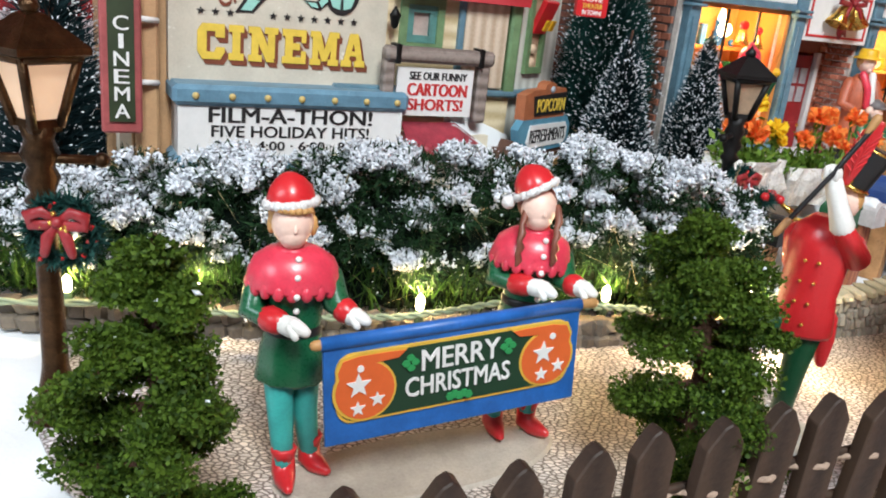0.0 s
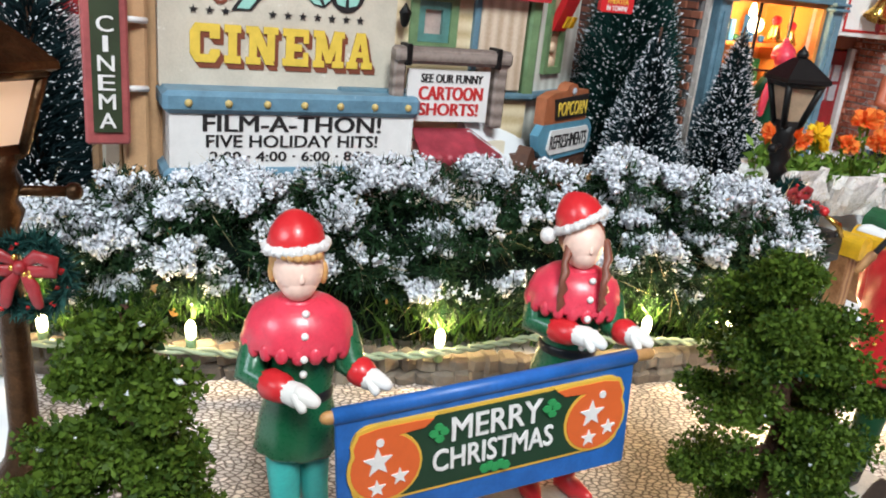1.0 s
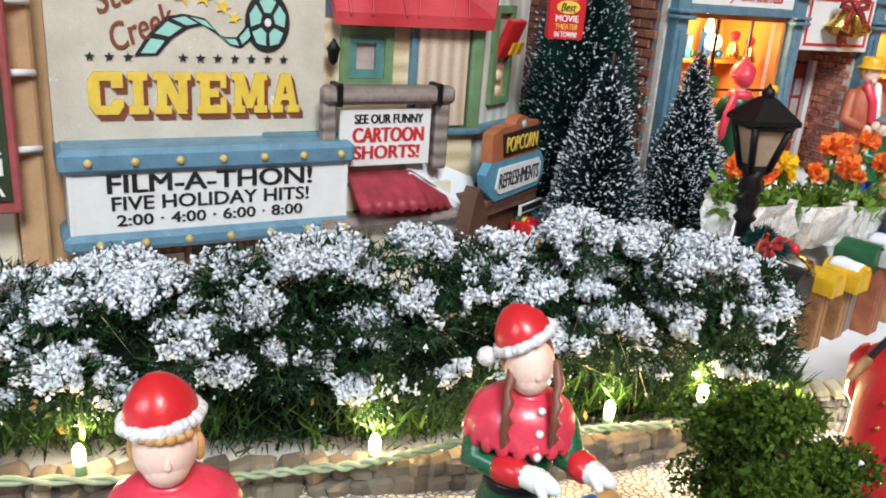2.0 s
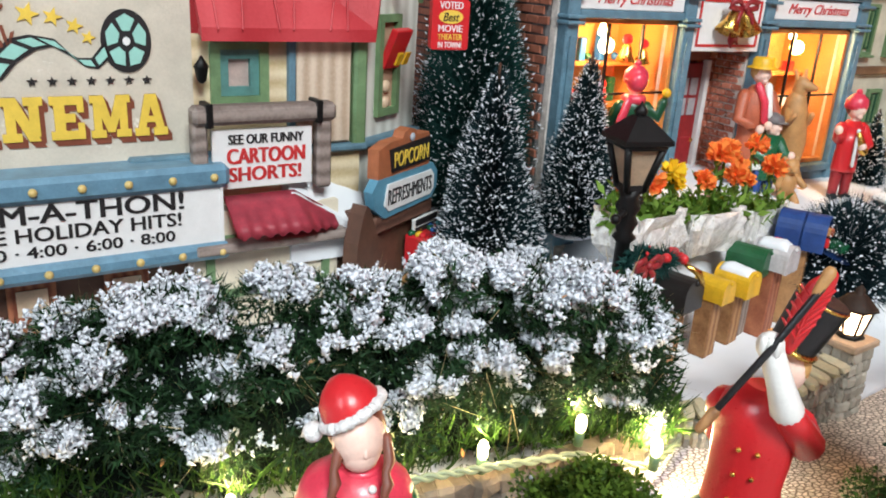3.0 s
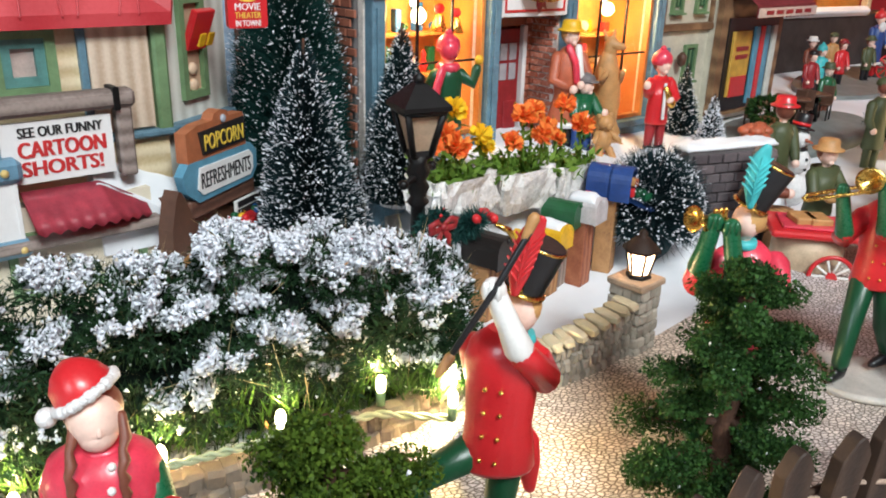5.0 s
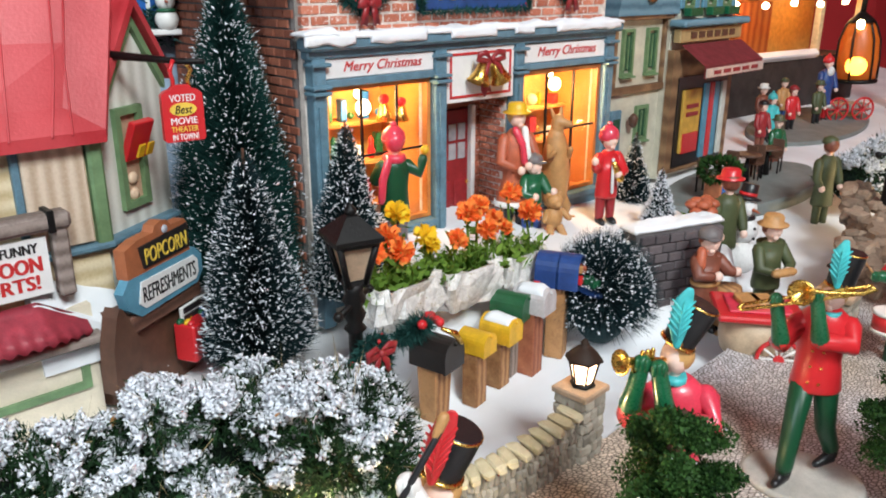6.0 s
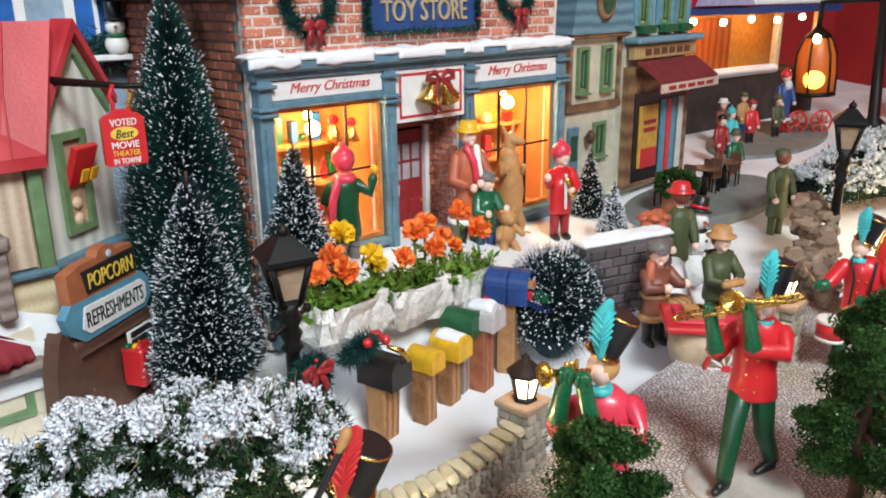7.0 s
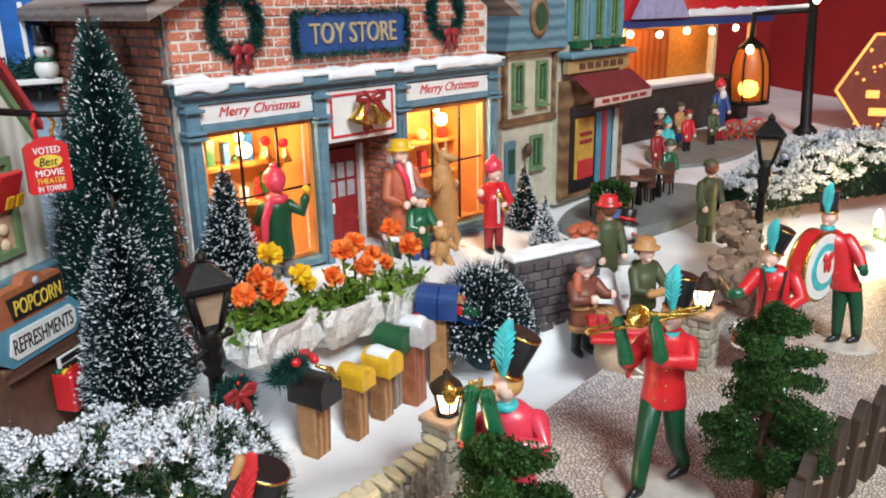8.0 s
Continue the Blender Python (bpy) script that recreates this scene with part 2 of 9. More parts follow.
FUR = paint("white_fur", (0.80, 0.79, 0.78), 0.8, 0.12, 900.0, 0.9)
OLIVE = paint("olive_coat", (0.07, 0.085, 0.035), 0.5)
TAN = paint("tan_resin", (0.52, 0.27, 0.10), 0.5)
ORANGE = paint("orange_coat", (0.46, 0.115, 0.055), 0.45)
YELLOW = paint("yellow_paint", (0.80, 0.46, 0.02), 0.4)
BLUE = paint("royal_blue", (0.02, 0.13, 0.45), 0.38)
NAVY = paint("navy_blue", (0.02, 0.06, 0.22), 0.4)
SLATEBLUE = paint("slate_blue_trim", (0.12, 0.23, 0.30), 0.5, 0.3, worn=((0.30, 0.38, 0.42), 0.63))
CREAM = paint("cream_render", (0.72, 0.64, 0.50), 0.6, 0.14, 90.0, 0.3)
PALE = paint("pale_boards", (0.64, 0.66, 0.60), 0.6, 0.15)
SAGE = paint("sage_green_trim", (0.16, 0.27, 0.13), 0.5, 0.25)
WOOD = striped("post_wood", (0.20, 0.085, 0.03), (0.46, 0.24, 0.10), 90.0, "X")
WOODRED = striped("red_wood", (0.20, 0.05, 0.025), (0.42, 0.15, 0.07), 90.0, "X")
WOODGREY = striped("grey_wood", (0.16, 0.12, 0.10), (0.36, 0.30, 0.26), 90.0, "X")
PICKET = striped("dark_picket_wood", (0.022, 0.012, 0.008), (0.058, 0.033, 0.021), 34.0, "X", 0.6, 0.5)
BARK = paint("bark", (0.085, 0.035, 0.018), 0.8, 0.5, 300.0, 0.8)
STONE = pieces_mat("fieldstone", (0.17, 0.15, 0.12), (0.42, 0.38, 0.31))
CAPSTONE = pieces_mat("mossy_capstone", (0.36, 0.30, 0.17), (0.62, 0.54, 0.36))
MORTAR = paint("mortar", (0.70, 0.63, 0.57), 0.85, 0.25, 300.0, 0.5)
GREYMORTAR = paint("dark_mortar", (0.12, 0.11, 0.11), 0.85, 0.25)
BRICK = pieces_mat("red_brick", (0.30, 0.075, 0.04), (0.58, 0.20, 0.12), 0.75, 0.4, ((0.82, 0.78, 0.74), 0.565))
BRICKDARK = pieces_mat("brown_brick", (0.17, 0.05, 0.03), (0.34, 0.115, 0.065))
GREYBRICK = pieces_mat("grey_brick", (0.055, 0.045, 0.05), (0.14, 0.115, 0.12))
NEEDLE = leafy("hedge_needles", (0.003, 0.010, 0.005), (0.024, 0.066, 0.024))
# Hedge core near-black: the shade between boughs is put into its colour.
CORE_SHADE = paint("core_gap_shade", (0.004, 0.009, 0.006), 0.9, 0.4, 300.0, 0.8, spec=0.1)
GRASSY = leafy("hedge_grass", (0.010, 0.034, 0.008), (0.075, 0.165, 0.030), 0.5, 0.3)
FIRBLUE = leafy("blue_fir_needles", (0.006, 0.018, 0.024), (0.025, 0.055, 0.06))
FIRGREEN = leafy("green_fir_needles", (0.005, 0.028, 0.026), (0.030, 0.105, 0.092))
LEAF = leafy("moss_leaves", (0.007, 0.026, 0.004), (0.105, 0.175, 0.022), 0.55, 0.25, 90.0)
LEAFDARK = leafy("dark_moss_leaves", (0.004, 0.019, 0.006), (0.046, 0.115, 0.026), 0.55, 0.2, 90.0)
STRAW = leafy("dry_fibres", (0.20, 0.14, 0.06), (0.62, 0.50, 0.28), 0.5, 0.3)
BULB = glow("warm_bulb", (1.0, 0.78, 0.40), 22.0)
FLAME = glow("lantern_glow", (1.0, 0.64, 0.38), 11.0)
AMBER = paint("amber_pane", (0.74, 0.55, 0.38), 0.35, 0.2)


# ---- mesh tools ----
def flat(ob):
    """Hard facets."""
    for q in ob.data.polygons:
        q.use_smooth = False
    return ob



def part(name, bm, material, parent=None, label="", smooth=False):
    me = bpy.data.meshes.new(name)
    bmesh.ops.recalc_face_normals(bm, faces=bm.faces)
    if smooth:
        for f in bm.faces:
            f.smooth = True
    bm.to_mesh(me)
    bm.free()
    for m in material if isinstance(material, (list, tuple)) else [material]:
        me.materials.append(m)
    ob = new(name, me)
    if parent:
        ob.parent = parent
    if label:
        ob["label"] = label
    return ob


def thing(name, m, label="", category="", group="", kind=""):
    ob = new(name)
    ob.empty_display_size = 0.005
    ob.matrix_world = lifted(m)
    return tagged(ob, label, category, group, kind)


def box(bm, c, s, rz=0.0, bevel=0.0, m=0, ry=0.0, rx=0.0):
    r = bmesh.ops.create_cube(bm, size=1.0)
    bmesh.ops.transform(bm, verts=r["verts"], matrix=pose(*c, rx, ry, rz) @ Matrix.Diagonal((*s, 1)))
    fs = list({f for v in r["verts"] for f in v.link_faces})
    for f in fs:
        f.material_index = m
    if bevel:
        es = list({e for f in fs for e in f.edges})
        bmesh.ops.bevel(bm, geom=es, offset=bevel, segments=1, affect="EDGES", profile=0.5, material=m)
    return bm


def rbox(c, s, rz=0.0, bevel=0.0, ry=0.0, rx=0.0):
    return box(bmesh.new(), c, s, rz, bevel, 0, ry, rx)


def sweep(bm, pts, rads, seg=8, m=0, squash=None, caps=True):
    """A round tube through points with a radius at each; squash flattens it along one world direction."""
    pts = [Vector(p) for p in pts]
    if not isinstance(rads, (list, tuple)):
        rads = [rads] * len(pts)
    rings = []
    x0 = None
    for i, p in enumerate(pts):
        d = (pts[min(i + 1, len(pts) - 1)] - pts[max(i - 1, 0)])
        d = d.normalized() if d.length > 1e-12 else Vector((0, 0, 1))
        x = d.orthogonal().normalized() if x0 is None else (x0 - d * x0.dot(d))
        x = x.normalized() if x.length > 1e-6 else d.orthogonal().normalized()
        x0 = x
        y = d.cross(x)
        ring = []
        for k in range(seg):
            a = 2 * math.pi * k / seg
            o = (x * math.cos(a) + y * math.sin(a)) * rads[i]
            if squash:
                n = Vector(squash[0]).normalized()
                o -= n * o.dot(n) * (1 - squash[1])
            ring.append(bm.verts.new(p + o))
        rings.append(ring)
    for a, b in zip(rings, rings[1:]):
        for k in range(seg):
            f = bm.faces.new((a[k], a[(k + 1) % seg], b[(k + 1) % seg], b[k]))
            f.material_index, f.smooth = m, True
    if caps:
        for ring in (rings[0], rings[-1]):
            f = bm.faces.new(ring)
            f.material_index = m
    return bm


def limb(bm, pts, rads, m=0, seg=10, squash=None):
    """A tube with rounded ends."""
    pts = [Vector(p) for p in pts]
    rads = list(rads) if isinstance(rads, (list, tuple)) else [rads] * len(pts)
    d0, d1 = (pts[0] - pts[1]).normalized(), (pts[-1] - pts[-2]).normalized()
    r0, r1 = rads[0], rads[-1]
    a = [pts[0] + d0 * r0 * k for k in (0.97, 0.75)]
    b = [pts[-1] + d1 * r1 * k for k in (0.75, 0.97)]
    return sweep(bm, a + pts + b, [r0 * 0.25, r0 * 0.68] + rads + [r1 * 0.68, r1 * 0.25], seg, m, squash)


def lathe(bm, prof, seg=16, c=(0, 0, 0), m=0, sy=1.0, wave=None, caps=True, mat4=None):
    """Turned shape from (radius, height) pairs; wave(angle, i) changes the radius."""
    rings = []
    for i, (r, z) in enumerate(prof):
        ring = []
        for k in range(seg):
            a = 2 * math.pi * k / seg
            rr = r * (wave(a, i) if wave else 1.0)
            p = Vector((c[0] + rr * math.cos(a), c[1] + rr * math.sin(a) * sy, c[2] + z))
            ring.append(bm.verts.new(mat4 @ p if mat4 else p))
        rings.append(ring)
    for a, b in zip(rings, rings[1:]):
        for k in range(seg):
            f = bm.faces.new((a[k], a[(k + 1) % seg], b[(k + 1) % seg], b[k]))
            f.material_index, f.smooth = m, True
    if caps:
        for ring in (rings[0], rings[-1]):
            f = bm.faces.new(ring)
            f.material_index = m
    return bm


def ball(bm, c, r, m=0, u=12, v=8, turn=None):
    r = (r, r, r) if isinstance(r, (int, float)) else r
    made = bmesh.ops.create_uvsphere(bm, u_segments=u, v_segments=v, radius=1.0)
    t = Matrix.Translation(c) @ (turn or Matrix()) @ Matrix.Diagonal((*r, 1))
    bmesh.ops.transform(bm, verts=made["verts"], matrix=t)
    for f in {f for w in made["verts"] for f in w.link_faces}:
        f.material_index, f.smooth = m, True
    return bm


def prism(bm, outline, depth, m=0, y0=0.0, hole=None):
    """Outline in x and z, thick along y from y0 to y0 + depth."""
    a = [bm.verts.new((x, y0, z)) for x, z in outline]
    b = [bm.verts.new((x, y0 + depth, z)) for x, z in outline]
    fs = [bm.faces.new(a), bm.faces.new(b[::-1])]
    n = len(a)
    fs += [bm.faces.new((a[k], b[k], b[(k + 1) % n], a[(k + 1) % n])) for k in range(n)]
    for f in fs:
        f.material_index = m
    return bm


def framed(bm, x0, x1, z0, z1, w, y0, depth, m=0):
    """Four butted bars round an opening."""
    box(bm, ((x0 + x1) / 2, y0 + depth / 2, z0 + w / 2), (x1 - x0, depth, w), m=m)
    box(bm, ((x0 + x1) / 2, y0 + depth / 2, z1 - w / 2), (x1 - x0, depth, w), m=m)
    box(bm, (x0 + w / 2, y0 + depth / 2, (z0 + z1) / 2), (w, depth, z1 - z0 - 2 * w), m=m)
    box(bm, (x1 - w / 2, y0 + depth / 2, (z0 + z1) / 2), (w, depth, z1 - z0 - 2 * w), m=m)
    return bm


def holed_wall(bm, x0, x1, z0, z1, y0, depth, holes, m=0):
    """A wall of one piece with rectangular openings through it, as (x0, x1, z0, z1)."""
    xs = sorted({x0, x1} | {v for h in holes for v in h[:2]})
    zs = sorted({z0, z1} | {v for h in holes for v in h[2:]})
    grid = {(i, j): bm.verts.new((x, y0, z)) for i, x in enumerate(xs) for j, z in enumerate(zs)}
    faces = []
    for i in range(len(xs) - 1):
        for j in range(len(zs) - 1):
            cx, cz = (xs[i] + xs[i + 1]) / 2, (zs[j] + zs[j + 1]) / 2
            if not any(p < cx < q and r < cz < t for p, q, r, t in holes):
                faces.append(bm.faces.new((grid[i, j], grid[i + 1, j], grid[i + 1, j + 1], grid[i, j + 1])))
    for f in faces:
        f.material_index = m
    made = bmesh.ops.extrude_face_region(bm, geom=faces)["geom"]
    bmesh.ops.translate(bm, verts=[v for v in made if isinstance(v, bmesh.types.BMVert)], vec=(0, depth, 0))
    bmesh.ops.delete(bm, geom=[v for v in bm.verts if not v.link_faces], context="VERTS")
    bmesh.ops.recalc_face_normals(bm, faces=bm.faces)
    return bm


def text(name, words, height, material, parent, m, width=None, depth=0.0003, label="", bold=0.0, shear=0.0):
    """Raised lettering in the built-in font: cap height and full width in metres, centred at m, reading along x and up z."""
    cu = bpy.data.curves.new(name, "FONT")
    cu.body, cu.size, cu.align_x, cu.align_y = words, 1.0, "CENTER", "CENTER"
    cu.extrude, cu.shear, cu.resolution_u = 0.04, shear, 3
    tmp = bpy.data.objects.new("lettering", cu)
    scene.collection.objects.link(tmp)
    dg = bpy.context.evaluated_depsgraph_get()
    me = bpy.data.meshes.new_from_object(tmp.evaluated_get(dg))
    bpy.data.objects.remove(tmp)
    bpy.data.curves.remove(cu)
    co = np.empty(len(me.vertices) * 3)
    me.vertices.foreach_get("co", co)
    co = co.reshape(-1, 3)
    lo, hi = co.min(0), co.max(0)
    co = (co - (lo + hi) / 2) / (hi - lo)
    co *= (width or height * (hi[0] - lo[0]) / (hi[1] - lo[1]), height, depth)
    me.vertices.foreach_set("co", co.astype(np.float32).ravel())
    if bold:
        # heavier strokes: the same letters again, a little aside and a hair behind
        bm = bmesh.new()
        bm.from_mesh(me)
        first = bm.verts[:] + bm.edges[:] + bm.faces[:]
        for k, dx in enumerate((-1, 1)):
            d = bmesh.ops.duplicate(bm, geom=first)
            vs = [g for g in d["geom"] if isinstance(g, bmesh.types.BMVert)]
            bmesh.ops.translate(bm, verts=vs, vec=(dx * bold * height, 0, -0.00003 * (k + 1)))
        bm.to_mesh(me)
        bm.free()
    me.materials.clear()
    me.materials.append(material)
    ob = new(name, me)
    ob.parent = parent
    ob.matrix_local = m @ pose(0, 0, 0, 90, 0, 0)
    if label:
        ob["label"] = label
    return ob


# ---- scattered small pieces ----
TRI = (np.array([[-0.5, 0, 0], [0.5, 0, 0], [0, 0, 1.0]]), np.array([[0, 1, 2]]))
BLADE = (np.array([[-0.5, 0, 0], [0.5, 0, 0], [0.35, 0.12, 0.6], [-0.35, 0.12, 0.6], [0, 0.3, 1.0]]), np.array([[0, 1, 2], [0, 2, 3], [3, 2, 4]]))
LEAFLET = (np.array([[0, 0, 0], [0.5, 0.1, 0.45], [0, 0.22, 1.0], [-0.5, 0.1, 0.45]]), np.array([[0, 1, 2], [0, 2, 3]]))
CHIP = (np.array([[1, 0, -0.5], [-0.6, 0.9, -0.5], [-0.6, -0.9, -0.5], [0, 0, 1.0]]), np.array([[0, 1, 3], [1, 2, 3], [2, 0, 3], [0, 2, 1]]))
CRUMB = (np.array([[1, 0, 0], [-1, 0, 0], [0, 1, 0], [0, -1, 0], [0, 0, 1], [0, 0, -1]], float),
         np.array([[0, 2, 4], [2, 1, 4], [1, 3, 4], [3, 0, 4], [2, 0, 5], [1, 2, 5], [3, 1, 5], [0, 3, 5]]))


def unit(v):
    return v / np.maximum(np.linalg.norm(v, axis=1, keepdims=True), 1e-9)


def scatter(name, P, D, shape, width, length, material, parent, rng, jitter=0.3, vary=0.4, wob=0.0, label="", kind="stuff"):
    """Many small pieces in one mesh: each stands at a point of P along its direction of D."""
    tv, tf = shape
    n, k = len(P), len(tv)
    Z = unit(unit(D) + rng.normal(0, jitter, (n, 3)))
    X = unit(np.cross(Z, rng.normal(0, 1, (n, 3))))
    Y = np.cross(Z, X)
    s = 1 + vary * rng.uniform(-1, 1, (n, 1))
    w = width * s * (1 + vary * rng.uniform(-1, 1, (n, 1)))
    t = np.repeat(tv[None], n, 0)
    if wob:
        t = t * (1 + wob * rng.uniform(-1, 1, (n, k, 1)))
    V = P[:, None] + t[:, :, :1] * (X * w)[:, None] + t[:, :, 1:2] * (Y * w)[:, None] + t[:, :, 2:] * (Z * length * s)[:, None]
    F = (tf[None] + (np.arange(n) * k)[:, None, None]).reshape(-1, 3)
    me = bpy.data.meshes.new(name)
    me.vertices.add(n * k)
    me.vertices.foreach_set("co", V.astype(np.float32).ravel())
    me.loops.add(F.size)
    me.loops.foreach_set("vertex_index", F.astype(np.int32).ravel())
    me.polygons.add(len(F))
    me.polygons.foreach_set("loop_start", np.arange(0, F.size, 3, dtype=np.int32))
    me.update(calc_edges=True)
    me.materials.append(material)
    ob = new(name, me)
    ob.parent = parent
    if label:
        ob["label"] = label
    if kind:
        ob["kind"] = kind
    return ob


def lumps(P, scale, seed):
    """Smooth noise from 0 to about 1 at many points."""
    out = np.empty(len(P))
    for i, p in enumerate(P):
        out[i] = noise.noise((p[0] * scale + seed, p[1] * scale, p[2] * scale))
    return 0.5 + 0.5 * out

# ---- room and ground ----
def ease(v):
    v = min(1.0, max(0.0, v))
    return v * v * (3 - 2 * v)


TERRACE = [(0.06, 0.42), (0.10, 0.40), (0.122, 0.345), (0.17, 0.352), (0.22, 0.374), (0.25, 0.372), (0.268, 0.362), (0.335, 0.362), (0.36, 0.395), (0.40, 0.46)]


def ground_z(x, y):
    """The street lies level; behind the low wall the ground drops 12 mm to fit the camera's view, and by the shop it
    rises to a terrace.
    """
    z = -0.012 * ease((y - 0.272) / 0.05)
    if TERRACE[0][0] < x < TERRACE[-1][0]:
        for (xa, ya), (xb, yb) in zip(TERRACE, TERRACE[1:]):
            if xa <= x <= xb:
                edge_y = ya + (yb - ya) * (x - xa) / (xb - xa)
        top = 0.044 - 0.10 * max(0.0, x - 0.15)
        sides = ease((x - 0.138) / 0.03) * ease((0.40 - x) / 0.05)
        z += max(0.028, top) * ease((y - edge_y + 0.010) / 0.018) * sides
    return z


def build_room():
    bm = bmesh.new()
    box(bm, (-0.1, 1.00, 0.4), (2.44, 0.04, 2.2))
    tagged(part("wall_north", bm, ROOMWALL), "plain dark red cloth-covered wall behind the village", "wall", kind="structure")
    tagged(part("wall_south", rbox((0.2, -1.52, 0.4), (3.04, 0.04, 2.2)), ROOMWALL2), "plain grey room wall", "wall", kind="structure")
    tagged(part("wall_west", rbox((-1.32, 0, 0.4), (0.04, 3.0, 2.2)), ROOMWALL2), "plain grey room wall", "wall", kind="structure")
    tagged(part("wall_east", rbox((1.14, -0.24, 0.4), (0.04, 2.52, 2.2)), ROOMWALL), "plain dark red cloth-covered wall beside the village", "wall", kind="structure")
    tagged(part("ceiling", rbox((0.2, 0, 1.5), (3.08, 3.08, 0.04)), ROOMWALL2), "plain grey room ceiling", "ceiling", kind="structure")
    # snow-covered table top in one sheet
    bm = bmesh.new()
    xs = [-1.3 + 0.05 * i for i in range(12)] + [-0.7 + 0.02 * i for i in range(37)] + [0.04 + 0.005 * i for i in range(76)] + [0.42 + 0.02 * i for i in range(24)] + [0.9 + 0.05 * i for i in range(17)]
    ys = [-1.5 + 0.1 * i for i in range(15)] + [0.0 + 0.02 * i for i in range(15)] + [0.30 + 0.005 * i for i in range(36)] + [0.48 + 0.02 * i for i in range(24)] + [0.96 + 0.1 * i for i in range(6)]
    grid = [[bm.verts.new((x, y, ground_z(x, y) + SLOPE * (y - LEVEL_Y) - 0.0012 + 0.0011 * noise.noise((x * 18, y * 18, 0)))) for x in xs] for y in ys]
    for a, b in zip(grid, grid[1:]):
        for k in range(len(xs) - 1):
            f = bm.faces.new((a[k], a[k + 1], b[k + 1], b[k]))
            f.smooth = True
    tagged(part("ground", bm, SNOW), "white snow sheet spread under the village", "ground", kind="structure")
    # printed paving mat, its far edge cut straight along the snow
    bm = bmesh.new()
    edge = [(-0.052, 0.02), (-0.0550, 0.125), (-0.0634, 0.146), (-0.0741, 0.153), (-0.0876, 0.173), (-0.1057, 0.222), (-0.04, 0.236), (0.06, 0.252), (0.12, 0.262), (0.2, 0.274), (0.2434, 0.2935), (0.3202, 0.3264), (0.37, 0.338), (0.45, 0.33), (0.9, 0.33)]
    bm.faces.new([bm.verts.new((x, y, 0.0006)) for x, y in edge + [(0.9, -0.5), (-0.052, -0.5)]])
    ex = bmesh.ops.extrude_face_region(bm, geom=bm.faces[:])
    bmesh.ops.translate(bm, verts=[v for v in ex["geom"] if isinstance(v, bmesh.types.BMVert)], vec=(0, 0, 0.0010))
    tagged(part("pavement", bm, COBBLE), "printed cobblestone paving mat in warm grey and brown", "pavement", kind="structure").matrix_world = TABLE.copy()


ROOMWALL = paint("red_cloth", (0.34, 0.012, 0.015), 0.8, 0.2, 8.0, 0.2, fine=300.0)
ROOMWALL2 = paint("grey_wall", (0.13, 0.12, 0.11), 0.8, 0.1, 6.0, 0.1, fine=300.0)
build_room()


# ---- snowy hedge with its rock edge and string of lights ----
HEDGE_AXIS = [(-0.132, 0.250, 0.030), (-0.105, 0.250, 0.042), (-0.085, 0.250, 0.052), (-0.055, 0.250, 0.0572), (-0.025, 0.250, 0.0596), (0.005, 0.252, 0.0603), (0.040, 0.257, 0.0680), (0.065, 0.260, 0.0665), (0.090, 0.264, 0.0670), (0.104, 0.266, 0.0630), (0.114, 0.268, 0.0540)]


def along(rows, s):
    """Place on a polyline at s from 0 to 1."""
    n = len(rows) - 1
    i = min(int(s * n), n - 1)
    f = s * n - i
    return [a + (b - a) * f for a, b in zip(rows[i], rows[i + 1])]


